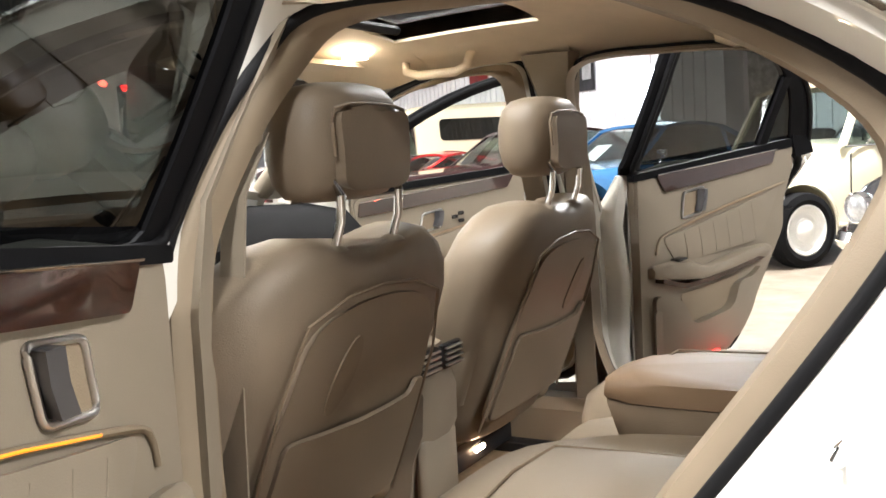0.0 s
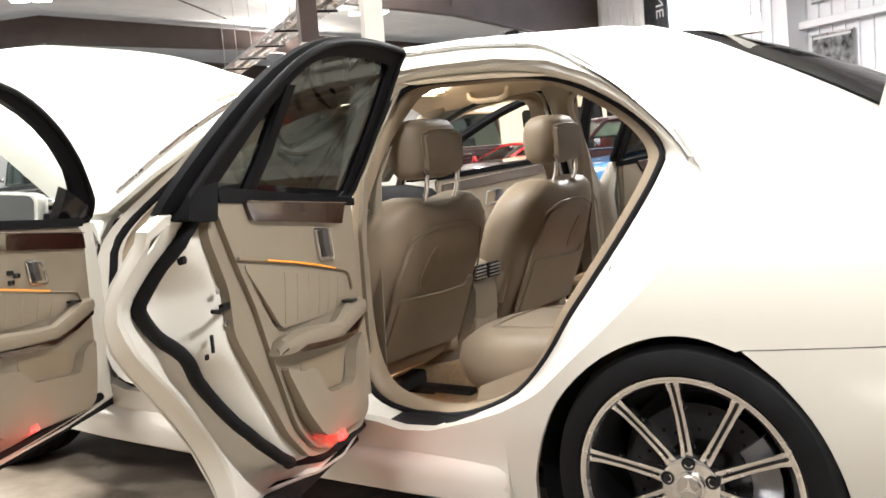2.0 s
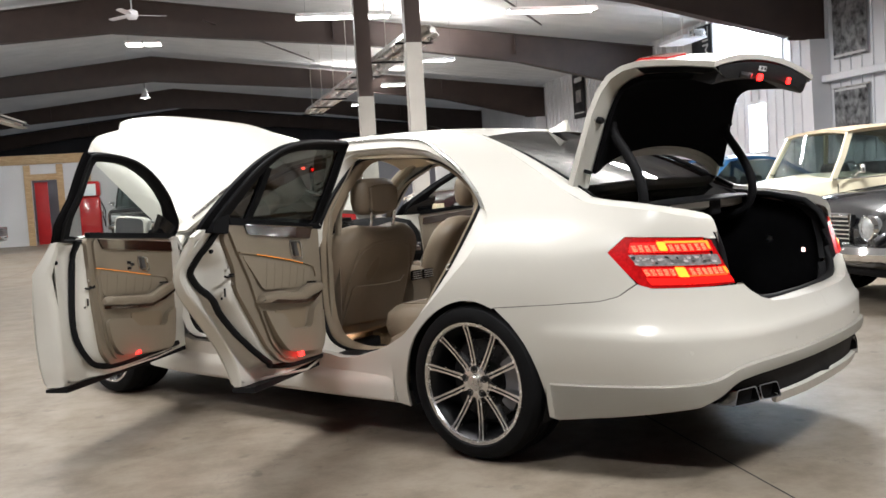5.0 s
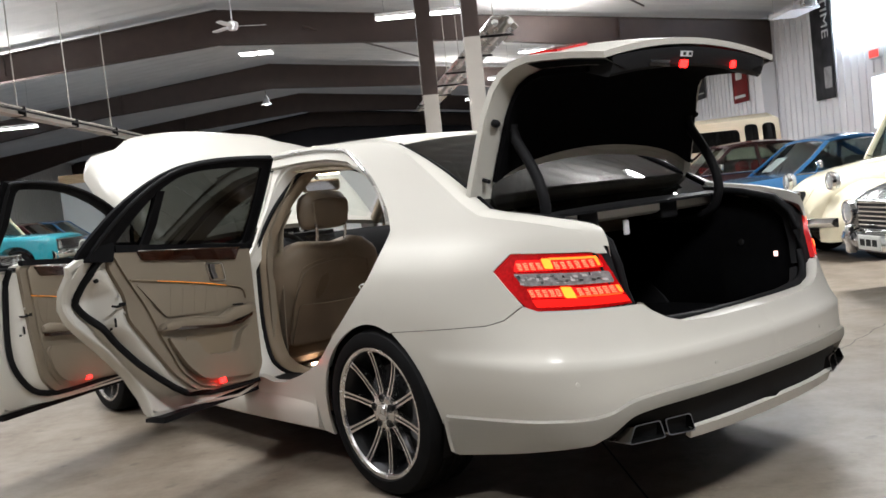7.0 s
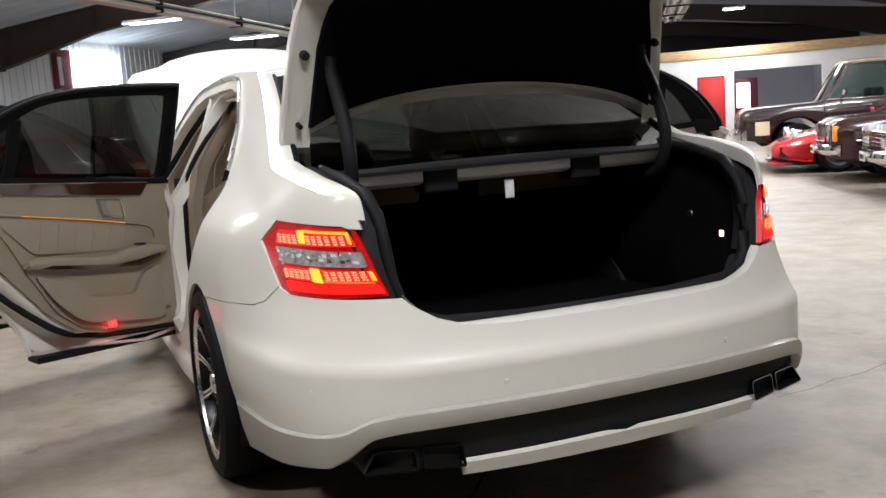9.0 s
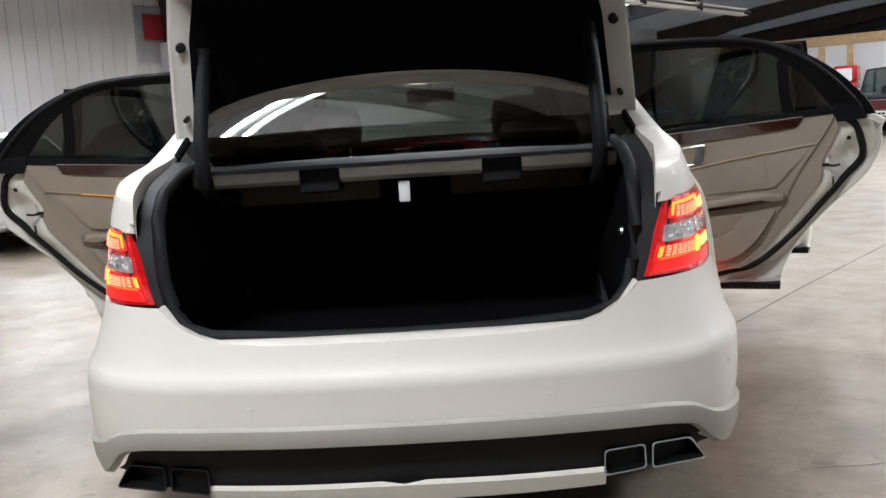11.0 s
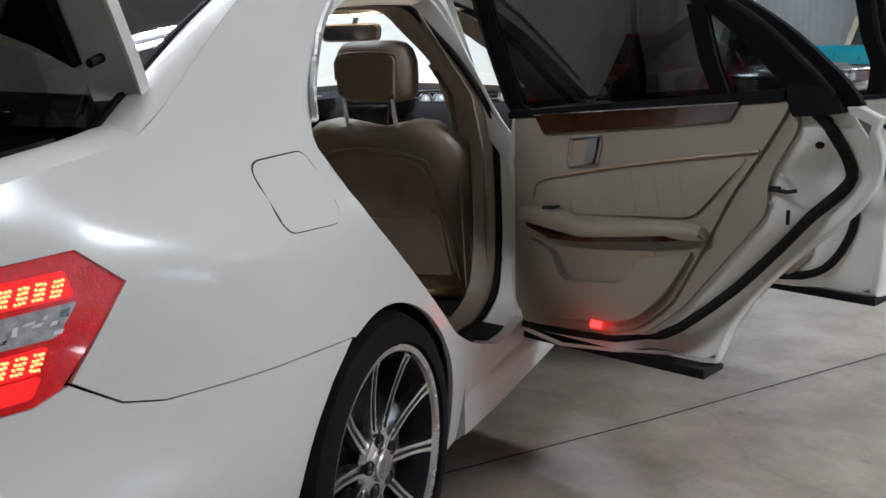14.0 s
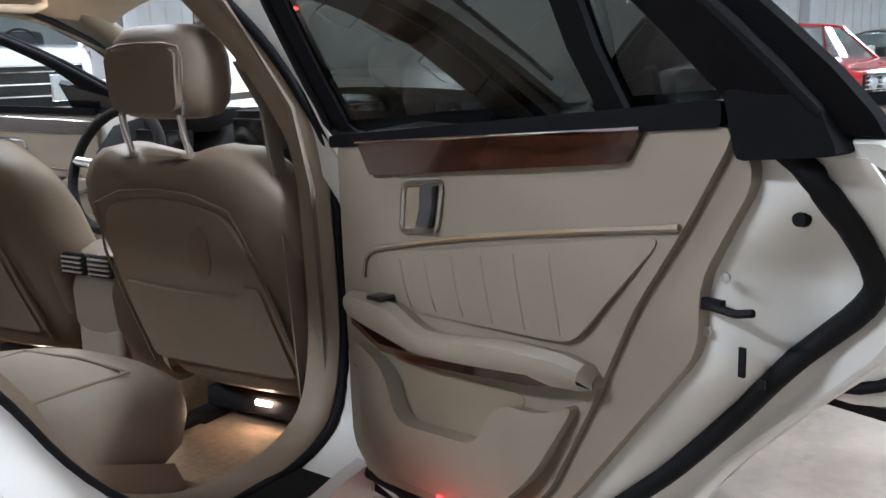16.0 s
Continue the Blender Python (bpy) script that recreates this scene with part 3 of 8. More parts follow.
add_box(bm, (4.9, PD + 0.12, 0), (5.0, PD + 3.2, 2.6))
structure("room_wall", finish(bm, False), GREY_WALL, "grey walls of the rooms behind the partition", "wall")
door = thing("door_3", "maroon door with a bright window", "door", SPIN, kind="structure")
part("leaf", box((2.25, PD + 3.1, 0.01), (3.1, PD + 3.19, 2.0), 0.004), material("maroon_paint", (0.12, 0.01, 0.02), 0.4), door)
part("window_pane", box((2.4, PD + 3.085, 1.0), (2.85, PD + 3.098, 1.85)), glow("bright_pane", (0.85, 0.9, 1.0), 2.2), door)


def fixture(r, d, z, length, turn=0.0, panels=False):
    f = thing("twin_panel_lamp" if panels else "fluorescent_fixture", "pair of square lit ceiling panels" if panels else "hanging twin-tube fluorescent fixture, lit", "lamp", SPIN @ pose(r, d, z, 0, 0, turn), "ceiling fixtures")
    h = length / 2
    top = roof_z(r) - 0.15 - z
    if panels:
        for x in (-0.245, 0.245):
            p = part("panel", box((x - 0.23, -0.30, 0.0), (x + 0.23, 0.30, 0.06), 0.012), WALL_WHITE, f)
            part("diffuser", box((x - 0.205, -0.275, -0.012), (x + 0.205, 0.275, -0.002), 0.004), TUBE_GLOW, p, "lit white diffuser")
        part("cross_bar", box((-0.48, -0.03, 0.06), (0.48, 0.03, 0.10)), STEEL_PALE, f)
    else:
        part("housing", loft([[(x, -0.17, 0.0), (x, -0.1, 0.07), (x, 0.1, 0.07), (x, 0.17, 0.0), (x, 0.15, 0.0), (x, 0.09, 0.055), (x, -0.09, 0.055), (x, -0.15, 0.0)]
                              for x in (-h, h)]), WALL_WHITE, f)
        for y in (-0.12, 0.12):
            part("tube", box((-h + 0.02, y - 0.03, -0.005), (h - 0.02, y + 0.03, 0.02), 0.012), TUBE_GLOW, f, "lit white tube")
    for x in (-h * 0.8, h * 0.8):
        part("hanger", tube([(x, 0, 0.07), (x, 0, top)], 0.002, 4), MATT, f)


# the last five bodies belong to the added, unseen lamps
for i, (r, d, z, length, power) in enumerate(FIXTURES):
    fixture(r, d, z, length, 90 if i == TURNED else 0, i in PANELS)


# ---- white sedan: rear axle at y = 0, nose towards +y, left side at -x ----
QX = smooth_curve([-3.75, -3.6, -3.3, -2.87, -2.0, -1.0, -0.5, 0.0, 0.3, 0.55, 0.742, 0.881, 1.027, 1.168, 1.356, 1.558, 1.758],
                  [0.60, 0.74, 0.85, 0.915, 0.930, 0.932, 0.932, 0.925, 0.910, 0.888, 0.863, 0.820, 0.732, 0.605, 0.410, 0.205, 0.0])
QY = smooth_curve([-3.75, -0.55 + 1e-6, 0.55, 0.742, 0.881, 1.027, 1.168, 1.356, 1.558, 1.758],
                  [3.75, 0.55, -0.55, -0.745, -0.885, -1.010, -1.088, -1.135, -1.158, -1.165])
SIDE_IN = smooth_curve([0.1, 0.2, 0.3, 0.45, 0.6, 0.7, 0.8, 0.87, 0.93, 0.99, 1.056, 1.2, 1.38, 1.46],
                       [0.09, 0.05, 0.03, 0.006, 0, 0.003, 0.014, 0.032, 0.07, 0.115, 0.153, 0.228, 0.315, 0.37])
REAR_IN = smooth_curve([0.1, 0.2, 0.3, 0.38, 0.45, 0.53, 0.555, 0.575, 0.60, 0.66, 0.70, 0.735, 0.82, 0.907, 0.96, 1.02, 1.2],
                       [0.10, 0.06, 0.02, 0.005, 0, 0.001, 0.004, 0.013, 0.024, 0.045, 0.058, 0.066, 0.080, 0.094, 0.105, 0.125, 0.18])


def skin(q, z, off=0.0):
    """The left outer skin at q (minus y along the side, then on round the tail) and height z; off: outwards."""
    x, y = QX(q), QY(q)
    e = 0.01
    t = Vector((QX(q + e) - QX(q - e), QY(q + e) - QY(q - e)))
    n = Vector((-t.y, t.x)).normalized() if t.length > 1e-9 else Vector((0, -1))
    if n.x < 0:
        n = -n
    if q > 1.6:
        n = Vector((0.06 * min(1.0, max(0.0, (1.758 - q) / 0.12)), -1)).normalized()
    w = min(max((q - 0.35) / 0.5, 0), 1)
    w = w * w * (3 - 2 * w)
    rear = REAR_IN(z)
    if 0.5 < z < 0.735:
        # shoulder crease of the bumper, fading out round the corner
        f = min(max((q - 0.9) / 0.3, 0), 1)
        rear += f * f * (3 - 2 * f) * (0.001 + 0.065 * max(0, (z - 0.562) / 0.173) ** 0.6 - rear)
    # soft ledge along the side of the bumper, and the shoulder line above the lamp
    ramp = lambda v, a, b: (lambda u: u * u * (3 - 2 * u))(min(max((v - a) / (b - a), 0), 1))
    ledge = 0.006 * ramp(q, 0.30, 0.40) * (1 - ramp(q, 0.72, 1.0)) * (1 - ramp(z, 0.555, 0.600)) * ramp(z, 0.36, 0.50)
    shoulder = 0.004 * ramp(q, -0.05, 0.10) * (1 - ramp(q, 0.55, 0.72)) * (1 - ramp(z, 0.938, 0.965)) * ramp(z, 0.80, 0.93)
    k = (1 - w) * SIDE_IN(z) + w * rear - off - ledge - shoulder
    return Vector((-(x - n.x * k), y - n.y * k, z))


def yz(points):
    return [(-y, z) for y, z in points]


sedan = thing("sedan", "white four-door sedan, all doors, bonnet and boot open, on concrete", "car")
ARCH = [(0.401, 0.178), (0.396, 0.287), (0.363, 0.396), (0.310, 0.502), (0.222, 0.592), (0.128, 0.648), (0.039, 0.674), (-0.044, 0.673), (-0.122, 0.648),
        (-0.207, 0.590), (-0.269, 0.513), (-0.316, 0.418), (-0.340, 0.319), (-0.345, 0.214)]
OPEN_REAR = [(0.361, 1.302), (0.28, 1.27), (0.17, 1.205), (0.09, 1.14), (0.02, 1.075), (-0.03, 1.02), (-0.035, 0.94), (0.0, 0.86), (0.075, 0.78), (0.17, 0.69), (0.27, 0.60),
             (0.36, 0.52), (0.42, 0.485)]
# the rear opening: cut in the outer skin (y, z), and the rubber seal deeper in (x, y, z), point by point
CUT_LINE = [(0.62, 0.405), (0.47, 0.46), (0.36, 0.52), (0.27, 0.60), (0.17, 0.69), (0.075, 0.78), (0.0, 0.86), (-0.035, 0.94), (-0.03, 1.02), (0.02, 1.075), (0.09, 1.14), (0.17, 1.205), (0.28, 1.27), (0.42, 1.325),
            (0.6, 1.352), (0.8, 1.356), (0.94, 1.35), (1.01, 1.30), (1.015, 1.20), (1.015, 1.06), (1.015, 0.95), (1.015, 0.80), (1.015, 0.60), (1.0, 0.45), (0.95, 0.40), (0.85, 0.378), (0.72, 0.382)]
SEAL_LINE = [(-0.77, 0.63, 0.405), (-0.73, 0.53, 0.455), (-0.70, 0.45, 0.55), (-0.68, 0.385, 0.66), (-0.67, 0.320, 0.75), (-0.665, 0.247, 0.85), (-0.66, 0.178, 0.95), (-0.65, 0.138, 1.02), (-0.635, 0.125, 1.07),
             (-0.615, 0.165, 1.13), (-0.585, 0.26, 1.20), (-0.565, 0.38, 1.262), (-0.555, 0.50, 1.297), (-0.55, 0.62, 1.312), (-0.55, 0.75, 1.316), (-0.555, 0.875, 1.318), (-0.562, 0.955, 1.302), (-0.60, 0.990, 1.25), (-0.68, 1.008, 1.16),
             (-0.757, 1.024, 1.04), (-0.79, 1.032, 0.95), (-0.80, 1.032, 0.80), (-0.805, 1.026, 0.60), (-0.805, 0.992, 0.47), (-0.795, 0.94, 0.41), (-0.79, 0.84, 0.385), (-0.785, 0.73, 0.385)]
GLASS_EDGE = [(-0.86, 1.003), (-0.70, 1.030), (-0.56, 1.048), (-0.49, 1.062), (-0.398, 1.104), (-0.277, 1.172), (-0.116, 1.262), (0.0, 1.318), (0.095, 1.356), (0.17, 1.378), (0.25, 1.392)]
TIP, LBOT = (-0.620, 0.868), (-0.767, 0.733)

for side in (-1, 1):
    # rear quarter with the C-pillar
    quarter = yz(dense(OPEN_REAR, False, 3) + [(0.47, 0.46), (0.47, 0.19)] + dense(ARCH[:9], False, 3)
                 + [(-0.133, 0.652), (-0.35, 0.668), (-0.596, 0.687), (-0.661, 0.704), (-0.728, 0.750)])
    quarter += [(0.618, 0.868), (0.680, 0.924), (0.88, 0.918), (1.005, 0.914), (1.03, 0.907), (1.078, 0.905), (1.066, 0.93), (1.042, 0.965), (0.975, 0.987)]
    quarter += yz(dense(GLASS_EDGE, False, 2) + [(0.361, 1.398)])
    q = sheet(quarter, skin, 0.024, 0.012, (1, 0.3, 0))
    part("quarter_panel", flip(q, side), PEARL, sedan)
    # roof rail over both doors, down the A-pillar
    rail = yz([(0.361, 1.302), (0.42, 1.325), (0.6, 1.352), (0.8, 1.356), (0.95, 1.354), (1.2, 1.348), (1.45, 1.318), (1.7, 1.235), (1.95, 1.105), (2.12, 0.99), (2.28, 0.985),
               (2.12, 1.075), (1.9, 1.21), (1.7, 1.315), (1.5, 1.385), (1.3, 1.41), (1.0, 1.424), (0.7, 1.42), (0.5, 1.408), (0.361, 1.398)])
    part("roof_rail", flip(sheet(rail, skin, 0.05, 0.02, (1, 0, 0)), side), PEARL, sedan)
    pillar = yz([(1.0, 0.40), (1.018, 0.52), (1.022, 0.8), (1.018, 1.172), (1.008, 1.30), (0.98, 1.352), (1.10, 1.352), (1.085, 1.17), (1.075, 0.97), (1.07, 0.64), (1.07, 0.40)])
    part("b_pillar", flip(sheet(pillar, lambda a, b: skin(a, b, -0.025), 0.05, 0.05, (1, 0, 0)), side), JAMB, sedan)
    sill = yz([(0.47, 0.19), (0.47, 0.46), (0.562, 0.426), (0.701, 0.385), (0.80, 0.378), (0.88, 0.392), (1.06, 0.40), (1.2, 0.385), (2.0, 0.385), (2.18, 0.45), (2.45, 0.45), (2.47, 0.2), (2.2, 0.185), (1.2, 0.18)])
    part("sill", flip(sheet(sill, lambda a, b: skin(a, b, -0.002 + 0.018 * max(0, 1 - abs(b - 0.24) / 0.09)), 0.05, 0.03, (1, 0, 0)), side), PEARL, sedan)
    # flared side skirt
    rings = []
    for y in np.linspace(0.475, 2.45, 28):
        a = skin(-y, 0.31).x
        g = min(1.0, (y - 0.47) / 0.28) ** 0.6 * min(1.0, (2.46 - y) / 0.2)
        rings.append([(a + 0.004, y, 0.325), (a - 0.020 * g, y, 0.296), (a - 0.026 * g, y, 0.262), (a - 0.012 * g, y, 0.205), (a + 0.05, y, 0.185), (a + 0.06, y, 0.30)])
    part("side_skirt", flip(loft(rings, angle=30), side), PEARL, sedan)
    # front wing
    fa = [(2.874 + y, z) for y, z in [(-0.37, 0.2), (-0.365, 0.32), (-0.335, 0.43), (-0.28, 0.52), (-0.2, 0.6), (-0.1, 0.65), (0, 0.665), (0.1, 0.65), (0.2, 0.6), (0.28, 0.52), (0.335, 0.43), (0.37, 0.3), (0.375, 0.22)]]
    wing = yz([(2.13, 0.965), (2.10, 0.9), (2.12, 0.6), (2.2, 0.47), (2.47, 0.45), (2.49, 0.2)] + dense(fa, False, 2) + [(3.5, 0.22), (3.7, 0.25), (3.72, 0.55), (3.68, 0.72), (3.4, 0.82), (3.0, 0.885), (2.6, 0.925), (2.3, 0.96)])
    part("front_wing", flip(sheet(wing, skin, 0.06, 0.012, (1, 0, 0)), side), PEARL, sedan)
    # wheel houses
    for yc, rad in ((0.02, 0.365), (2.874, 0.37)):
        bm = bmesh.new()
        rows = []
        for k in range(19):
            a = math.pi * (k / 18) * 1.24 - 0.37
            rows.append([(-0.915 + 0.03, yc + rad * math.cos(a), 0.325 + (rad + 0.0) * math.sin(a)), (-0.58, yc + rad * math.cos(a), 0.325 + rad * math.sin(a)), (-0.56, yc, 0.325)])
        add_loft(bm, rows, closed=False)
        part("wheel_house", flip(finish(bm, True), side), MATT, sedan)
    # chrome drip line over the doors
    line = [(0.0, 1.052), (0.045, 1.107), (0.114, 1.168), (0.20, 1.235), (0.288, 1.290), (0.435, 1.366), (0.579, 1.390), (0.75, 1.402), (1.0, 1.402), (1.3, 1.392), (1.5, 1.365), (1.7, 1.295), (1.9, 1.19), (2.1, 1.06)]
    strip = [skin(-y, z, 0.004) for y, z in dense(line, False, 3)]
    part("drip_rail", flip(tube(strip, 0.009, 6), side), SATIN, sedan)
    # door-opening seals and their painted returns
    cut = [skin(-y, z, -0.004) for y, z in dense(CUT_LINE, True, 3)]
    deep = [Vector(p) for p in dense(SEAL_LINE, True, 3)]
    def between(k, out=0.0):
        return [a.lerp(b, k) + Vector((-out, 0, 0)) for a, b in zip(cut, deep)]
    def inside(k, dx, reach=0.0):
        # reach: further in along the slanted rear edge of the opening
        return [Vector((p.x + dx, p.y + (0.55 - p.y) * k + reach * min(max((0.52 - p.y) / 0.12, 0), 1), p.z + (0.86 - p.z) * k)) for p in deep]
    part("door_aperture", flip(loft([between(0.0), between(0.10, -0.006), between(0.35, 0.012), between(0.7, 0.010), between(0.98)], True, False), side), JAMB, sedan, "white painted door jamb")
    part("door_seal", flip(tube(inside(0.002, -0.005), 0.0105, 8, True), side), RUBBER, sedan, "black rubber door seal")
    part("pillar_trim", flip(loft([inside(0.0, 0.005), inside(0.015, 0.006, 0.012), inside(0.035, 0.018, 0.034), inside(0.040, 0.05, 0.042), inside(0.035, 0.075, 0.036)], True, False), side), TRIM_DARK, sedan, "tan inner pillar trim")
    ringf = rounded([(1.09, 0.42), (2.02, 0.42), (2.08, 0.60), (2.06, 0.95), (1.75, 1.19), (1.45, 1.30), (1.2, 1.335), (1.10, 1.33)], 0.10, 4)
    def innerf(k, depth):
        return [skin(-(y + (1.55 - y) * k), z + (0.85 - z) * k, 0) + Vector((depth, 0, 0)) for y, z in ringf]
    part("door_aperture", flip(loft([innerf(-0.02, 0.004), innerf(0.0, 0.05), innerf(0.03, 0.09)], True, False), side), JAMB, sedan)
    part("door_seal", flip(tube(innerf(0.0, 0.06), 0.016, 8, True), side), RUBBER, sedan, "black rubber door seal")
    part("pillar_trim", flip(loft([innerf(0.03, 0.085), innerf(0.06, 0.10), innerf(0.09, 0.17)], True, False), side), TRIM_DARK, sedan, "tan inner pillar trim")
    # black step plate on the sill
    plate = loft([[(-0.885, y, z), (-0.885, y, z + 0.012), (-0.76, y, z + 0.022), (-0.76, y, z + 0.008)] for y, z in ((0.50, 0.425), (0.62, 0.388), (0.70, 0.372), (0.87, 0.372))])
    part("step_plate", flip(plate, side), MATT, sedan, "black plastic sill step plate")
    # striker and tip of the quarter edge
    st = Vector((-0.805, 0.205, 0.80))
    part("striker", flip(tube([st + Vector(d) for d in ((0.025, 0.0, 0.012), (0.008, 0.003, 0.011), (0.004, 0.006, 0.0), (0.008, 0.005, -0.010), (0.025, 0.0, -0.009))], 0.003, 7), side), CHROME, sedan, "chrome door striker")
    # shoulder between quarter and boot opening
    rows = []
    for y, z in dense([(-0.47, 1.066), (-0.56, 1.050), (-0.70, 1.032), (-0.86, 1.004), (-0.935, 0.983), (-0.958, 0.955), (-0.968, 0.916)], False, 3):
        qv = -y if y > -0.55 else 0.55 + (-0.55 - y) * 1.08
        o = skin(qv, z - 0.004)
        g = -0.665 + 0.10 * max(0, (-y - 0.75)) / 0.2 * 0.35
        o2 = Vector((min(o.x, g - 0.02), o.y, o.z))
        rows.append([o2, o2.lerp(Vector((g, y, z + 0.012)), 0.35) + Vector((0, 0, 0.008)), o2.lerp(Vector((g, y, z + 0.012)), 0.7) + Vector((0, 0, 0.006)), Vector((g, y, z + 0.010)), Vector((g + 0.004, y, z - 0.03))])
    part("rear_shoulder", flip(loft(rows, False), side), PEARL, sedan)
    # fuel flap on the right only
    if side > 0:
        flap = rounded([(0.270, 0.995), (0.085, 1.0), (0.105, 0.868), (0.285, 0.876)], 0.035, 5)
        part("fuel_flap", flip(sheet(flap, lambda a, b: skin(a, b, 0.002), 0.04, 0.004, (1, 0, 0)), side), PEARL, sedan)
        part("flap_gap", flip(tube([skin(a, b, -0.001) for a, b in flap], 0.0028, 5, True), side), MATT, sedan)

# rear bumper, left half and its mirror image
half = yz([(-0.135, 0.6495)] + dense(ARCH[9:], False, 3)) + [(0.385, 0.205), (0.6, 0.235), (0.86, 0.280), (0.955, 0.295), (1.02, 0.33), (1.10, 0.392), (1.20, 0.41), (1.45, 0.418), (1.758, 0.42)]
half += [(1.758, 0.640), (1.45, 0.642), (1.34, 0.650), (1.27, 0.672), (1.215, 0.705), (1.185, 0.729), (1.0, 0.731), (0.79, 0.731), (0.733, 0.7475), (0.663, 0.7015), (0.597, 0.6845), (0.35, 0.6655)]


SKIRT = smooth_curve([0.3, 0.6, 0.86, 0.955, 1.02, 1.10, 1.20, 1.45, 1.76], [0.352, 0.366, 0.380, 0.388, 0.402, 0.438, 0.452, 0.458, 0.459])
FOOT = smooth_curve([0.36, 0.6, 0.86, 0.955, 1.02, 1.10, 1.20, 1.45, 1.76], [0.203, 0.235, 0.280, 0.297, 0.329, 0.385, 0.400, 0.407, 0.409])


bm = bmesh.new()
add_sheet(bm, half, skin, 0.018, 0.012, (0.3, 1, 0))
part("rear_bumper", mirrored(bm), PEARL, sedan)
# proud skirt along the bumper's lower edge
bm = bmesh.new()
rows = []
for q in np.linspace(0.372, 1.758, 70):
    k = min(1.0, (q - 0.345) / 0.05)
    a, b = SKIRT(q), FOOT(q)
    rows.append([skin(q, a + 0.004, 0.001), skin(q, a - 0.003, 0.013 * k), skin(q, (a + b) / 2, 0.016 * k), skin(q, b + 0.006, 0.012 * k), skin(q, b, -0.006)])
add_loft(bm, rows, closed=False)
bmesh.ops.solidify(bm, geom=bm.faces[:], thickness=0.002)
part("bumper_skirt", mirrored(bm), PEARL, sedan)
bm = bmesh.new()
add_sheet(bm, [(0.96, 0.305), (1.03, 0.335), (1.10, 0.398), (1.2, 0.414), (1.758, 0.424), (1.758, 0.285), (1.3, 0.283), (1.10, 0.298), (1.02, 0.315)], lambda a, b: skin(a, b, -0.022), 0.05, 0.012, (0.3, 1, 0))
part("diffuser", mirrored(bm), MATT, sedan, "black lower bumper insert")
bm = bmesh.new()
add_sheet(bm, [(1.30, 0.266), (1.758, 0.266), (1.758, 0.308), (1.30, 0.302)], lambda a, b: skin(a, b, 0.004), 0.05, 0.02, (0.3, 1, 0))
part("bumper_lip", mirrored(bm), PEARL, sedan)
# ledge from the bumper into the boot
bm = bmesh.new()
rows = []
for q in np.linspace(1.758, 1.19, 14):
    z = 0.640 + 0.09 * max(0, (1.33 - q) / 0.14) ** 1.8
    a = skin(q, z)
    k = 1.0 if q > 1.33 else max(0.3, 1 - (1.33 - q) / 0.12)
    rows.append([a, a + Vector((0.0, 0.03 * k, 0.006 * k)), Vector((a.x * (1 - 0.03 * k), a.y + 0.09 * k, z + 0.002)), Vector((a.x * (1 - 0.05 * k), a.y + 0.15 * k, z - 0.03))])
add_loft(bm, rows, closed=False)
part("boot_ledge", mirrored(bm), PEARL, sedan)
bm = bmesh.new()
add_box(bm, (-0.78, -0.55, 0.22), (0.78, 3.5, 0.26))
part("floor_pan", finish(bm), MATT, sedan)

for side in (-1, 1):
    for x0, wide in ((0.458, 0.104), (0.574, 0.136)):
        # rectangular twin tail pipes, cut at a slant
        def pipe_ring(grow, y0, reach):
            slant = 0.034 if wide > 0.12 else 0.0
            pts = rounded([(x0 - grow, 0.294 - grow), (x0 + wide + grow, 0.297 - grow), (x0 + wide - slant + grow, 0.352 + grow), (x0 + 0.004 - grow, 0.352 + grow)], 0.010, 3)
            return [Vector((-x, y0 if not reach else -1.135 + 0.30 * max(0, x - 0.42) + 0.22 * (z - 0.283), z)) for x, z in pts]
        part("tail_pipe", flip(loft([pipe_ring(0, -0.95, 0), pipe_ring(0, 0, 1), pipe_ring(-0.0035, 0, 1)], True, False), side), DARK_CHROME, sedan, "dark chrome rectangular tail pipe")
        part("pipe_liner", flip(loft([pipe_ring(-0.0035, 0, 1), pipe_ring(-0.008, -0.97, 0)], True, False), side), RECESS_BLACK, sedan)
        part("pipe_throat", flip(loft([pipe_ring(-0.008, -0.985, 0), pipe_ring(-0.008, -0.975, 0)], True, True), side), RECESS_BLACK, sedan)

# roof with a glass sunroof, rear window, windscreen
RZ = smooth_curve([0.0, 0.15, 0.25, 0.4, 0.7, 1.0, 1.3, 1.6, 1.8], [1.365, 1.395, 1.412, 1.428, 1.448, 1.455, 1.448, 1.425, 1.40])


def roof_skin(x, y):
    e = -skin(-y, 1.40).x
    k = min(abs(x) / e, 1.0)
    return Vector((x, y, RZ(y) - 0.045 * k ** 2.2 - 0.012 * k ** 8))


def strip_roof(y0, y1, x0, x1, ny, nx):
    rows = []
    for i in range(ny + 1):
        y = y0 + (y1 - y0) * i / ny
        rows.append([roof_skin(x0(y) + (x1(y) - x0(y)) * j / nx, y) for j in range(nx + 1)])
    return rows


edge = lambda y: -skin(-y, 1.405).x - 0.002
bm = bmesh.new()
add_loft(bm, strip_roof(0.16, 0.93, lambda y: -edge(y), lambda y: edge(y), 14, 20), closed=False)
add_loft(bm, strip_roof(1.42, 1.74, lambda y: -edge(y), lambda y: edge(y), 3, 20), closed=False)
for s in (-1, 1):
    add_loft(bm, strip_roof(0.93, 1.42, lambda y: s * 0.40, lambda y: s * edge(y), 6, 5), closed=False)
bmesh.ops.remove_doubles(bm, verts=bm.verts, dist=0.0005)
bmesh.ops.recalc_face_normals(bm, faces=bm.faces)
bmesh.ops.solidify(bm, geom=bm.faces[:], thickness=0.012)
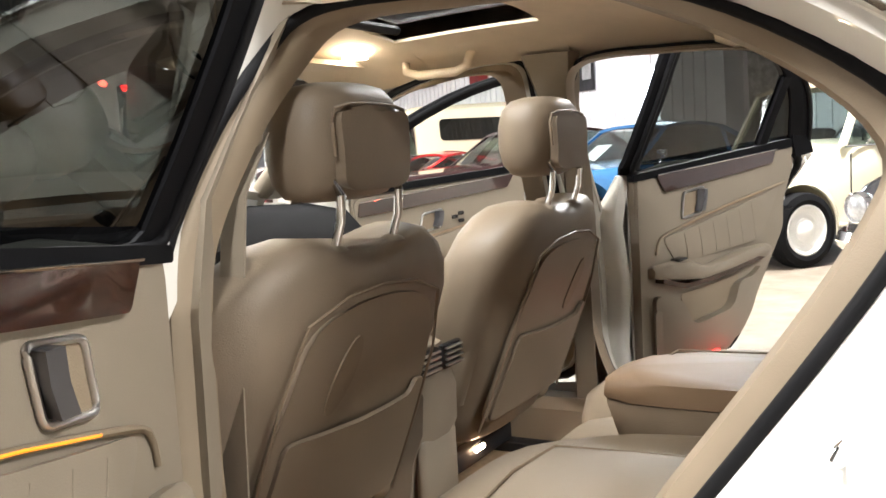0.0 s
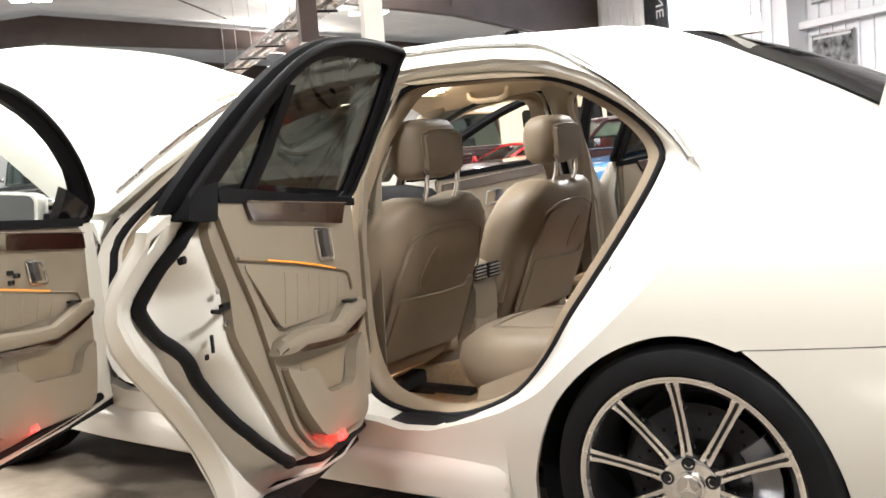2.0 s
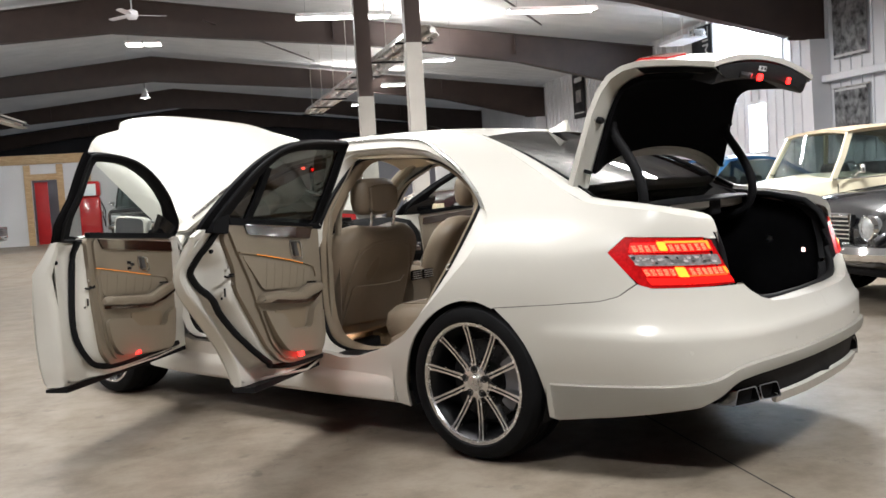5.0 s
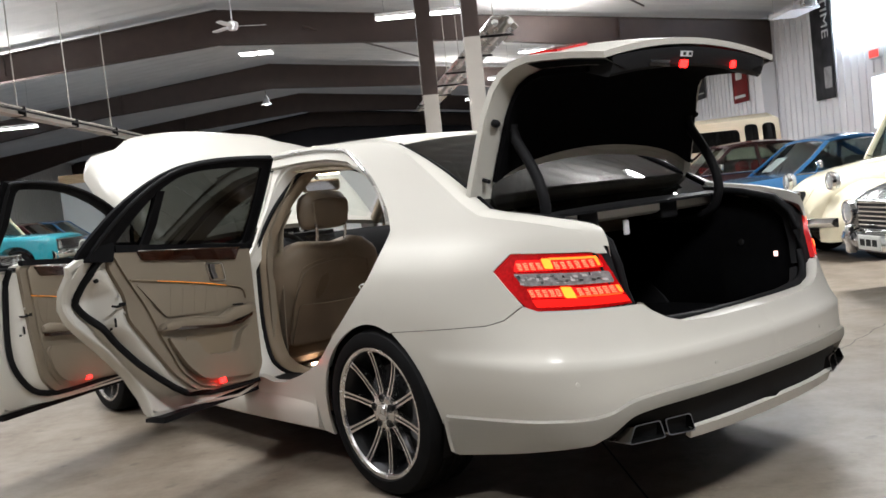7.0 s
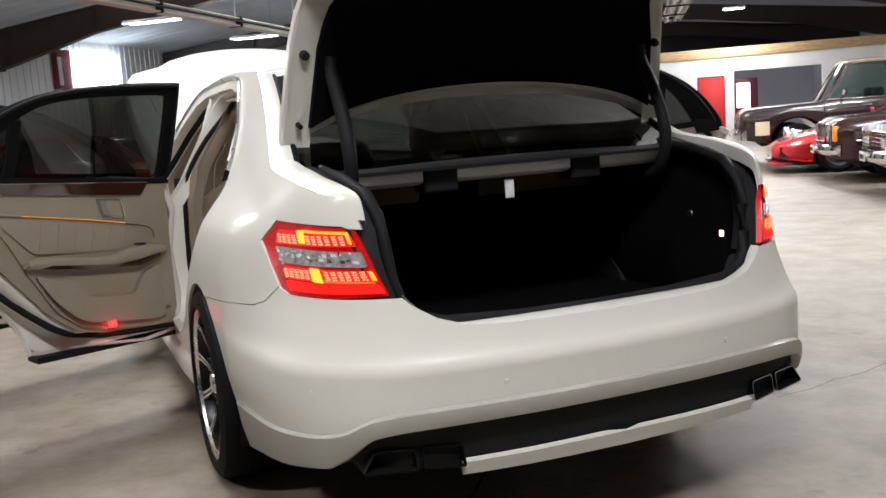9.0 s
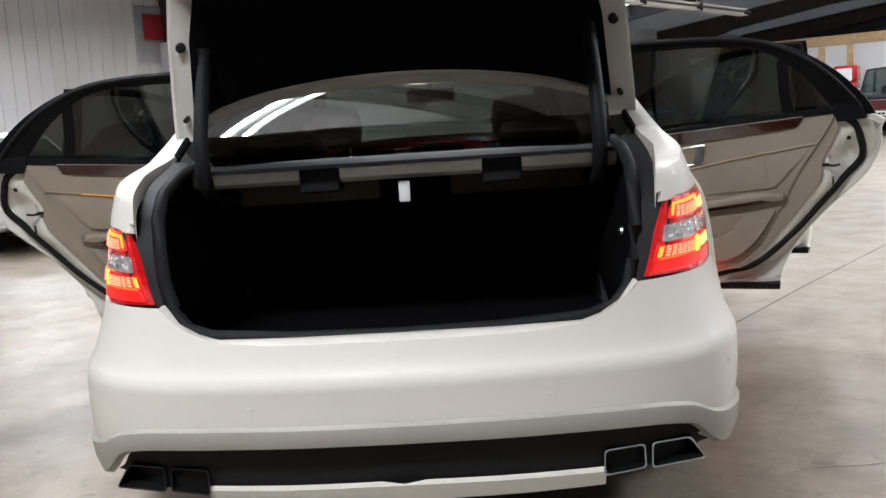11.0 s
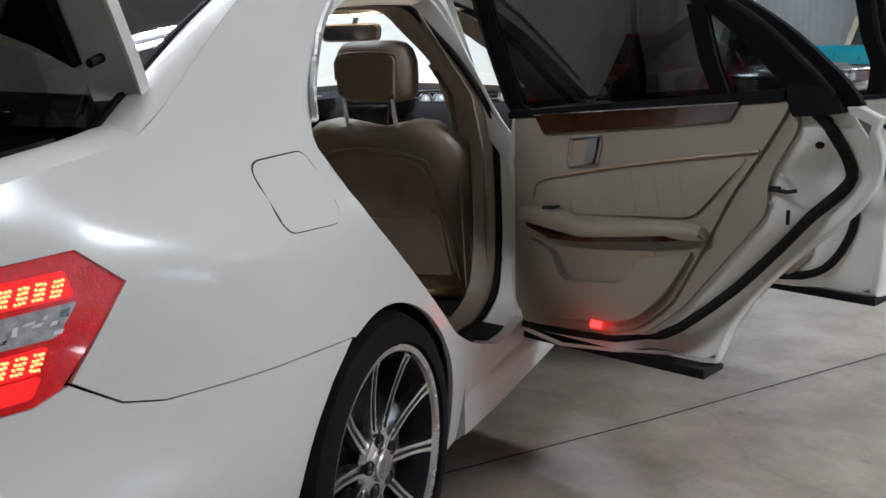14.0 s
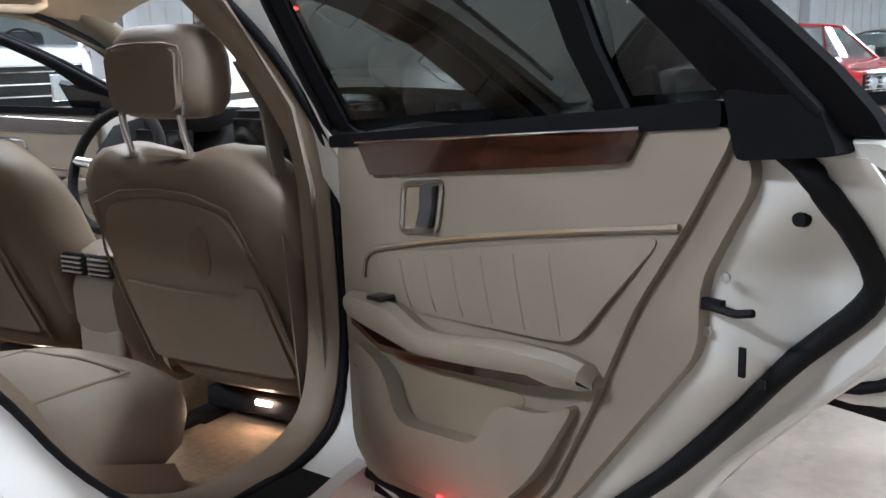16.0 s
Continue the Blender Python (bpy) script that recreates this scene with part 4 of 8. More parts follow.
part("roof", finish(bm), PEARL, sedan)
bm = bmesh.new()
add_loft(bm, [[p + Vector((0, 0, 0.006)) for p in r] for r in strip_roof(0.935, 1.415, lambda y: -0.395, lambda y: 0.395, 5, 8)], closed=False)
pane = part("sunroof_glass", finish(bm), SUNROOF, sedan)
pane.visible_shadow = False
part("antenna_fin", loft([[(-w, (f + b) / 2, z), (-w * 0.6, f - 0.02, z), (0, f, z), (w * 0.6, f - 0.02, z), (w, (f + b) / 2, z), (w * 0.5, b, z), (-w * 0.5, b, z)]
                          for z, w, f, b in ((1.385, 0.034, 0.225, 0.055), (1.400, 0.026, 0.185, 0.058), (1.415, 0.015, 0.135, 0.060), (1.430, 0.007, 0.098, 0.060), (1.440, 0.003, 0.078, 0.060))]), PEARL, sedan)
rows = []
for i in range(13):
    t = i / 12
    y, z = 0.155 - 0.70 * t, 1.392 - 0.347 * t + 0.05 * math.sin(math.pi * t) * 0.55
    w = 0.560 + 0.115 * t
    rows.append([Vector((w * (j / 8 - 1), y - 0.045 * (1 - (j / 8 - 1) ** 2) * t, z - 0.030 * abs(j / 8 - 1) ** 2.5 * (1 - 0.3 * t))) for j in range(17)])
pane = part("rear_window", loft(rows, False), REARGLASS, sedan, "dark tinted rear window")
pane.visible_shadow = False
rows = []
for i in range(9):
    t = i / 8
    y, z = 1.74 + 0.62 * t, 1.405 - 0.42 * t
    w = 0.56 + 0.14 * t
    rows.append([Vector((w * (j / 8 - 1), y - 0.10 * (abs(j / 8 - 1)) ** 2, z - 0.02 * (j / 8 - 1) ** 2)) for j in range(17)])
pane = part("windscreen", loft(rows, False), GLASS, sedan)
pane.visible_shadow = False
# body-coloured strip from the C-pillar in to the rear window
def window_edge(y):
    t = min(max((0.155 - y) / 0.70, 0), 1)
    return Vector((-(0.560 + 0.115 * t), y, 1.392 - 0.347 * t + 0.0275 * math.sin(math.pi * t) - 0.030 * (1 - 0.3 * t)))


for side in (-1, 1):
    rows = []
    for y, z in dense(GLASS_EDGE[3:-1], False, 3):
        a, b = skin(-y, z, -0.001), window_edge(min(y, 0.15)) + Vector((0, 0, 0.006))
        rows.append([a, a.lerp(b, 0.4) + Vector((0, 0, 0.010)), a.lerp(b, 0.8) + Vector((0, 0, 0.006)), b])
    part("pillar_return", flip(loft(rows, False), side), PEARL, sedan)
    part("glass_border", flip(tube([window_edge(y) + Vector((0, 0, 0.004)) for y in np.linspace(-0.48, 0.15, 14)], 0.010, 6), side), FRAME, sedan)
# front bumper and raised bonnet
rows = []
for z, k in ((0.2, 0.06), (0.35, 0.02), (0.5, 0.0), (0.62, 0.02), (0.72, 0.06)):
    rows.append([Vector((x, 3.78 - 0.16 * (abs(x) / 0.78) ** 2.6 - k, z)) for x in np.linspace(-0.78, 0.78, 17)])
part("front_bumper", loft(rows, False), PEARL, sedan)
rows, under = [], []
for i in range(13):
    t = i / 12
    w = 0.74 + 0.07 * math.sin(math.pi * min(t * 0.9, 1)) - 0.16 * max(0, t - 0.8) / 0.2
    rows.append([Vector((w * (j / 10 - 1), 1.50 * t - 0.10 * t * (abs(j / 10 - 1)) ** 2 - 0.10 * t ** 3 * min(1, max(0, abs(j / 10 - 1) - 0.68) / 0.12), 0.05 * math.sin(math.pi * min(1, t * 0.9)) + 0.055 * (1 - abs(j / 10 - 1) ** 2.4) - 0.10 * max(0, t - 0.8) / 0.2)) for j in range(21)])
    fold = 1 - 0.55 * max(0, t - 0.75) / 0.25
    for at_end, s in ((0, -1), (-1, 1)):
        p = rows[-1][at_end]
        edge = [p + Vector((s * o, 0.012 * k, -d * fold)) for k, (o, d) in enumerate(((0.018, 0.02), (0.030, 0.065), (0.034, 0.15)))]
        rows[-1] = edge[::-1] + rows[-1] if s < 0 else rows[-1] + edge
bm = bmesh.new()
add_loft(bm, rows, closed=False)
bmesh.ops.recalc_face_normals(bm, faces=bm.faces)
bmesh.ops.solidify(bm, geom=bm.faces[:], thickness=0.03)
part("bonnet", finish(bm), PEARL, sedan, "raised white bonnet", pose(0, 2.14, 1.0, 32, 0, 0))
part("engine_cover", box((-0.55, 2.5, 0.60), (0.55, 3.5, 0.76), 0.06), MATT, sedan)
part("scuttle", loft([[(x, 2.16, 0.93), (x, 2.36, 0.90), (x, 2.36, 0.84), (x, 2.16, 0.84)] for x in (-0.72, 0.72)]), MATT, sedan)

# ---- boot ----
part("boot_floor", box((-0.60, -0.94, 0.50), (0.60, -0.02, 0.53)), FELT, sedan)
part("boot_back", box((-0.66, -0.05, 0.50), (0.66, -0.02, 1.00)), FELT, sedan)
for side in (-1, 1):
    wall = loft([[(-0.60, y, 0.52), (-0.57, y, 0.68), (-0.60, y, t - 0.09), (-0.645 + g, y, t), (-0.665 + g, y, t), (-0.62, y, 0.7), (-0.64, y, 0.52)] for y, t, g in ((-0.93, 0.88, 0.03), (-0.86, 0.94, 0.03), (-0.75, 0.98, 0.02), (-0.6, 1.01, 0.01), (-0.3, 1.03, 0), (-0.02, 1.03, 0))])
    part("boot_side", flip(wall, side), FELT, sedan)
    # black gutter strip beside the lamp
    gut = loft([[(-x0, y0, z), (-x1, y1, z), (-x1 - 0.005, y1 + 0.03, z), (-x0, y0 + 0.05, z)] for x0, y0, x1, y1, z in
                ((0.545, -0.985, 0.605, -1.0, 0.715), (0.575, -0.965, 0.648, -0.975, 0.80), (0.585, -0.940, 0.668, -0.945, 0.90), (0.59, -0.885, 0.668, -0.89, 0.950), (0.60, -0.80, 0.652, -0.81, 0.988), (0.612, -0.69, 0.658, -0.70, 1.018), (0.62, -0.5, 0.665, -0.5, 1.055))])
    part("boot_gutter", flip(gut, side), MATT, sedan, "black plastic boot gutter")
mouth = [(-0.60, -0.48, 1.045), (-0.595, -0.70, 1.02), (-0.585, -0.86, 0.985), (-0.58, -0.93, 0.93), (-0.575, -0.955, 0.85), (-0.568, -0.965, 0.77), (-0.552, -0.978, 0.71), (-0.515, -0.995, 0.668), (-0.45, -1.01, 0.648), (-0.25, -1.03, 0.638), (0, -1.035, 0.635)]
mouth = mouth + [(-x, y, z) for x, y, z in mouth[-2::-1]]
part("boot_seal", tube(mouth, 0.017, 8), RUBBER, sedan, "black rubber boot seal")
lip = bmesh.new()
add_loft(lip, [[p, (p[0] * 0.98, p[1] + 0.05, p[2] - 0.015), (p[0] * 0.97, p[1] + 0.06, 0.51)] for p in mouth[6:-6]], closed=False)
part("boot_sill_cover", finish(lip), MATT, sedan)
part("parcel_shelf", box((-0.66, -0.50, 1.00), (0.66, 0.10, 1.02)), MATT, sedan)
# body-coloured cross member under the rear window, broken by black hinge covers
for a, b in ((-0.60, -0.285), (-0.19, 0.233), (0.325, 0.60)):
    part("cross_member", loft([[(x, -0.53, 0.975), (x, -0.55, 0.985), (x, -0.55, 1.012), (x, -0.50, 1.015), (x, -0.50, 0.97)] for x in (a, b)]), JAMB, sedan)
for a, b in ((-0.295, -0.18), (0.223, 0.335)):
    part("hinge_cover", box((a, -0.56, 0.945), (b, -0.46, 1.02), 0.01), MATT, sedan)
part("rear_gutter", loft([[(x, -0.50, 1.040), (x, -0.575, 1.036), (x, -0.60, 1.026), (x, -0.60, 1.016), (x, -0.50, 1.02)] for x in np.linspace(-0.64, 0.64, 9)]), RUBBER, sedan)
part("emergency_handle", box((-0.016, -0.548, 0.905), (0.016, -0.538, 0.965), 0.004), WALL_WHITE, sedan, "white emergency release tag")
part("boot_lamp", box((0.576, -0.858, 0.742), (0.584, -0.842, 0.762), 0.003), BOOT_LAMP, sedan, "lit boot lamp")
part("boot_knob", lathe([(-0.012, 0.001), (-0.012, 0.013), (0, 0.016), (0, 0.0)], "X", 12, (0.592, -0.688, 0.803)), SATIN, sedan)

# ---- boot lid, standing open: a runs from its front edge to the spoiler and on down the tail face ----
LID_PROFILE = [(0.0, 0.0), (0.06, 0.002), (0.27, 0.0), (0.36, -0.010), (0.425, -0.034), (0.468, -0.075), (0.496, -0.13), (0.515, -0.21), (0.537, -0.32), (0.550, -0.42)]
LIDM = pose(0, -0.378, 1.157) @ pose(0, 0, 0, -73, 0, 0)
LIDW = smooth_curve([0, 0.05, 0.2, 0.45, 0.52, 0.72, 0.82, 0.90], [0.690, 0.685, 0.668, 0.62, 0.600, 0.575, 0.54, 0.50])


def lid_rows(drop, inset, i0=0, i1=10):
    rows, run = [], 0
    for i, (a, b) in enumerate(LID_PROFILE):
        if i:
            run += math.dist(LID_PROFILE[i - 1], LID_PROFILE[i])
        if not i0 <= i < i1:
            continue
        w = LIDW(run) - inset
        turn = min(max((run - 0.26) / 0.30, 0), 1) * math.pi / 2
        n = Vector((0, math.sin(turn), -math.cos(turn)))
        row = []
        for j in range(17):
            x = w * (j / 8 - 1)
            k = abs(j / 8 - 1)
            bow = 0.055 * (1 - k * k) * (1 - run / 0.9) if run < 0.44 else 0.0
            tail = 0.055 * (1 - k ** 2)
            y = -a - (tail if run > 0.2 else tail * run / 0.2) + 0.0
            if run < 0.2:
                y -= 0.085 * (1 - k ** 2) * (1 - run / 0.2)
            if run < 0.13:
                y += 0.055 * k ** 7 * (1 - run / 0.13)
            row.append(Vector((x, y, b + (0.028 * (1 - k ** 2.2) if run < 0.44 else 0.02 * (1 - k ** 2.2)))) + n * drop)
        rows.append(row)
    return rows


bm = bmesh.new()
add_loft(bm, lid_rows(0, 0), closed=False)
bmesh.ops.recalc_face_normals(bm, faces=bm.faces)
bmesh.ops.solidify(bm, geom=bm.faces[:], thickness=0.022)
lid = part("boot_lid", finish(bm), PEARL, sedan, "raised white boot lid", LIDM)
bm = bmesh.new()
add_loft(bm, lid_rows(0.05, 0.075, 1, 9), closed=False)
bmesh.ops.recalc_face_normals(bm, faces=bm.faces)
bmesh.ops.solidify(bm, geom=bm.faces[:], thickness=0.02)
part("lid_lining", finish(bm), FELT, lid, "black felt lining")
bm = bmesh.new()
rows = []
for r0, r1 in zip(lid_rows(0.02, 0.006), lid_rows(0.045, 0.085)):
    rows.append([r0[0], r1[0]])
add_loft(bm, rows, closed=False)
rows = [[r0[-1], r1[-1]] for r0, r1 in zip(lid_rows(0.02, 0.006), lid_rows(0.045, 0.085))]
add_loft(bm, rows, closed=False)
f0, f1 = lid_rows(0.022, 0.004)[0], lid_rows(0.030, 0.06)[1]
add_loft(bm, [f0, [p + Vector((0, 0.022, 0)) for p in f1]], closed=False)
bmesh.ops.solidify(bm, geom=bm.faces[:], thickness=0.004)
part("lid_inner_frame", finish(bm), JAMB, lid, "white painted inner lid edge")
for s in (-1, 1):
    part("rubber_stop", lathe([(-0.056, 0.0), (-0.056, 0.010), (-0.048, 0.014), (-0.03, 0.014)], "Z", 14, (s * 0.615, -0.245, 0)), RUBBER, lid)
    part("drain_hole", lathe([(-0.060, 0.0), (-0.060, 0.008), (-0.03, 0.008)], "Z", 12, (s * 0.635, -0.035, 0)), RUBBER, lid)
tail_trim = []
for x in np.linspace(-0.47, 0.47, 13):
    dip = 0.045 * (1 - (x / 0.5) ** 2)
    tail_trim.append([(x, y - dip, z) for y, z in ((-0.528, -0.412), (-0.508, -0.418), (-0.468, -0.414), (-0.456, -0.402), (-0.460, -0.30), (-0.490, -0.28))])
part("lid_handle_panel", loft(tail_trim, angle=30), MATT, lid)
part("lid_grip", box((-0.27, -0.528, -0.420), (-0.15, -0.500, -0.411), 0.006), BLACK, lid)
for x, w in ((-0.07, 0.020), (0.25, 0.014)):
    part("lid_lamp", box((x - w, -0.526, -0.424), (x + w, -0.498, -0.412), 0.004), DOOR_LAMP, lid, "lit red warning lamp")
part("lid_sticker", box((-0.10, -0.558, -0.4215), (-0.03, -0.538, -0.412)), WALL_WHITE, lid)
for k in range(2):
    part("sticker_mark", box((-0.088 + 0.034 * k, -0.554, -0.4222), (-0.070 + 0.034 * k, -0.543, -0.4205)), MATT, lid)
for k in (0, -1):
    bm = bmesh.new()
    add_loft(bm, [[a[k], b[k]] for a, b in zip(lid_rows(0.026, 0.010, 6), lid_rows(0.056, 0.13, 6))], closed=False)
    bmesh.ops.solidify(bm, geom=bm.faces[:], thickness=0.004)
    part("lid_corner_trim", finish(bm), MATT, lid)
for s in (-1, 1):
    bm = bmesh.new()
    rows = []
    for t in np.linspace(0, 1, 6):
        x = s * (0.40 + 0.15 * t)
        yy = -0.531 + 0.027 * t
        rows.append([Vector((x, yy + 0.020, -0.095)), Vector((x, yy - 0.004, -0.115)), Vector((x, yy - 0.018, -0.17)), Vector((x, yy - 0.030, -0.235)), Vector((x, yy + 0.01, -0.24)), Vector((x, yy + 0.03, -0.09))])
    add_loft(bm, rows)
    part("lid_tail_lamp", finish(bm), LENS_BASE, lid, "red tail lamp on the lid")
# hinge arms
for s in (-1, 1):
    arm = [(-0.30, 0.93), (-0.48, 0.925), (-0.58, 0.955), (-0.622, 1.02), (-0.625, 1.09), (-0.60, 1.17), (-0.555, 1.25), (-0.51, 1.32), (-0.50, 1.37)]
    part("hinge_arm", tube([(s * 0.545, a, b) for a, b in dense(arm, False, 3)], 0.021, 8), RUBBER, sedan, "black boot hinge arm")

# ---- tail lamps ----
for side in (-1, 1):
    outline = [(0.602, 0.869), (0.674, 0.923), (0.88, 0.914), (1.03, 0.909), (1.055, 0.900), (1.09, 0.84), (1.125, 0.775), (1.150, 0.736), (1.0, 0.732), (0.770, 0.731), (0.742, 0.744)]
    lamp = part("tail_lamp", flip(sheet(outline, lambda a, b: skin(a, b, -0.006), 0.04, 0.02, (0.7, 0.7, 0)), side), LENS_BASE, sedan, "lit red tail lamp")
    def band(name, pts, mt, off=0.0):
        part(name, flip(sheet(pts, lambda a, b: skin(a, b, off), 0.04, 0.004, (0.7, 0.7, 0)), side), mt, lamp)
    band("reversing_lens", rounded([(0.695, 0.857), (1.075, 0.848), (1.092, 0.810), (0.735, 0.815)], 0.008, 2), LENS_GREY)
    facets = random.Random(5)
    for k in range(30):
        a = 0.715 + 0.345 * k / 29 + facets.uniform(-0.006, 0.006)
        w, h, z = facets.uniform(0.002, 0.009), facets.uniform(0.002, 0.006), 0.834 + facets.uniform(-0.013, 0.013)
        band("reflector_facet", [(a - w, z + h), (a + w, z + h - 0.001), (a + w + 0.004, z - h), (a - w + 0.004, z - h)], (CHROME, LENS_CLEAR, LENS_CLEAR, SATIN)[facets.randrange(4)], 0.0015)
    band("upper_glow", rounded([(0.705, 0.900), (1.036, 0.894), (1.058, 0.863), (0.700, 0.864)], 0.006, 2), LENS_DIM, 0.001)
    band("lower_glow", rounded([(0.750, 0.806), (1.098, 0.800), (1.122, 0.772), (0.775, 0.775)], 0.006, 2), LENS_DIM, 0.001)
    band("lower_band", rounded([(0.768, 0.770), (1.122, 0.767), (1.140, 0.744), (0.788, 0.744)], 0.006, 2), LENS_SOFT, 0.001)
    band("light_bar", rounded([(0.806, 0.903), (0.840, 0.902), (0.856, 0.868), (0.822, 0.869)], 0.006, 2), LED_AMBER, 0.0025)
    band("light_bar", rounded([(0.878, 0.808), (0.922, 0.806), (0.942, 0.770), (0.898, 0.772)], 0.006, 2), LED_AMBER, 0.0025)
    band("light_line", [(0.838, 0.9045), (1.030, 0.8995), (1.034, 0.8925), (0.842, 0.8970)], LED_LINE, 0.0025)
    band("light_line", [(1.018, 0.894), (1.034, 0.893), (1.046, 0.868), (1.034, 0.869)], LED_LINE, 0.0025)
    band("light_line", [(0.940, 0.7775), (1.108, 0.7745), (1.112, 0.7695), (0.942, 0.7720)], LENS_GLOW, 0.0025)
    band("light_line", [(1.090, 0.801), (1.104, 0.800), (1.118, 0.776), (1.105, 0.777)], LED_LINE, 0.0025)
    for z, a0, a1, n, mt in ((0.879, 0.722, 0.800, 4, LED_WARM), (0.878, 0.868, 1.008, 6, LED_PINK), (0.790, 0.772, 0.872, 5, LED_WARM), (0.789, 0.955, 1.080, 6, LED_PINK)):
        bulb = mesh_from("led", lathe([(0.0035, 0.0), (0.0025, 0.0017), (0, 0.0026)], "Z", 7), mt if side > 0 else LED_PINK)
        for k in range(n):
            # each cup holds a slanted cluster of points of light
            for row in range(4):
                for col in range(3):
                    a = a0 + (a1 - a0) * k / (n - 1) + (col - 1) * 0.0058 + (row - 1.5) * 0.0035 + facets.uniform(-0.0008, 0.0008)
                    zz = z + (1.5 - row) * 0.0062 + facets.uniform(-0.0008, 0.0008)
                    q = skin(a, zz, 0.003)
                    ob = new("led", bulb)
                    ob.parent = lamp
                    ob.matrix_basis = Matrix.Translation(Vector((side * -q.x, q.y, zz))) @ Vector((side * math.cos(0.8), -math.sin(0.8), 0)).to_track_quat("Z", "Y").to_matrix().to_4x4()
# parking sensors
for q in (0.93, 1.42):
    for side in (-1, 1):
        p = skin(q, 0.50, 0.001)
        part("parking_sensor", lathe([(0.0004, 0.0), (0.0004, 0.0075), (-0.004, 0.008)], "Z", 14), PEARL, sedan,
             m=Matrix.Translation(Vector((side * -p.x, p.y, p.z))) @ Vector((side * (0.75 if q < 1 else 0.15), -0.7, 0)).to_track_quat("Z", "Y").to_matrix().to_4x4())


# ---- wheels ----
def sedan_wheel(m, steer=0.0):
    w = part("wheel", lathe([(-0.10, 0.215), (-0.085, 0.235), (0.06, 0.222), (0.10, 0.236), (0.118, 0.2575), (0.126, 0.2575), (0.128, 0.250), (0.120, 0.243),
                             (0.105, 0.232), (0.07, 0.214), (-0.08, 0.206), (-0.10, 0.215)], "X", 64), BARREL, sedan, "ten-spoke alloy wheel with polished faces", m)
    part("tyre", lathe([(-0.12, 0.245), (-0.135, 0.262), (-0.138, 0.29), (-0.125, 0.316), (-0.10, 0.327), (-0.06, 0.3285), (-0.055, 0.3225), (-0.048, 0.3225), (-0.044, 0.329),
                        (-0.004, 0.3295), (0.0, 0.323), (0.008, 0.323), (0.012, 0.3295), (0.05, 0.329), (0.054, 0.3225), (0.061, 0.3225), (0.066, 0.328), (0.10, 0.326), (0.126, 0.314), (0.137, 0.290), (0.136, 0.264), (0.124, 0.2585), (0.11, 0.245)],
                       "X", 72), TYRE, w)
    part("rim_lip", lathe([(0.117, 0.240), (0.127, 0.2445), (0.129, 0.2575), (0.122, 0.2585), (0.112, 0.240)], "X", 64), ALLOY, w, "polished rim lip")
    bm = bmesh.new()
    rings = []
    for r, x, half, deep in ((0.05, 0.098, 0.0150, 0.045), (0.09, 0.094, 0.0125, 0.04), (0.16, 0.100, 0.0115, 0.035), (0.215, 0.110, 0.0125, 0.03), (0.246, 0.120, 0.0165, 0.02)):
        rings.append([(x, -half, r), (x, -0.004, r), (x - 0.006, 0.0, r), (x, 0.004, r), (x, half, r), (x - deep, half * 0.7, r), (x - deep, -half * 0.7, r)])
    add_loft(bm, rings)
    finish(bm, True, 30)
    me = bpy.data.meshes.new("spoke")
    bm.to_mesh(me)
    bm.free()
    me.materials.append(ALLOY)
    groove = mesh_from("spoke_groove", loft([[(x + 0.0008, -w_, r), (x + 0.0008, w_, r), (x - 0.004, w_, r), (x - 0.004, -w_, r)] for r, x, w_ in ((0.078, 0.0955, 0.002), (0.16, 0.1005, 0.0034), (0.215, 0.1105, 0.0038), (0.236, 0.1165, 0.0042))]), BARREL)
    for k in range(10):
        g = new("spoke_groove", groove)
        g.parent = w
        g.matrix_basis = pose(0, 0, 0, 36 * k + 6)
        s = new("spoke", me)
        s.parent = w
        s.matrix_basis = pose(0, 0, 0, 36 * k + 6)
    part("hub", lathe([(0.085, 0.072), (0.100, 0.066), (0.104, 0.05), (0.102, 0.036), (0.110, 0.034), (0.112, 0.0)], "X", 40), ALLOY, w)
    part("centre_cap", lathe([(0.113, 0.0), (0.1135, 0.026), (0.109, 0.030)], "X", 32), SATIN, w)
    for k in range(3):
        a = radians(90 + 120 * k)
        part("cap_star_ray", loft([[(0.1145, 0.004 * math.cos(a + 1.57), 0.004 * math.sin(a + 1.57)), (0.1145, -0.004 * math.cos(a + 1.57), -0.004 * math.sin(a + 1.57)), (0.1150, 0.0, 0.0)],
                                   [(0.1142, 0.024 * math.cos(a), 0.024 * math.sin(a)), (0.1142, 0.0242 * math.cos(a), 0.0238 * math.sin(a)), (0.1144, 0.0235 * math.cos(a), 0.0235 * math.sin(a))]]), CHROME, w)
    for k in range(5):
        a = radians(72 * k + 20)
        part("lug_nut", lathe([(0.104, 0.0), (0.1045, 0.007), (0.103, 0.009), (0.1062, 0.0155), (0.09, 0.0165)], "X", 12, (0, 0.054 * math.cos(a), 0.054 * math.sin(a))), MATT, w)
    part("brake_disc", lathe([(0.005, 0.09), (0.005, 0.172), (0.03, 0.172), (0.03, 0.09), (0.005, 0.09)], "X", 48), BRAKE, w)
    bm = bmesh.new()
    ring = []
    for k in range(9):
        a = radians(-38 + 76 * k / 8)
        ring.append([(x, r * math.cos(a), r * math.sin(a)) for x, r in ((0.0, 0.125), (0.055, 0.125), (0.062, 0.15), (0.055, 0.19), (0.0, 0.19))])
    add_loft(bm, ring)
    part("brake_caliper", finish(bm), GUNMETAL, w)
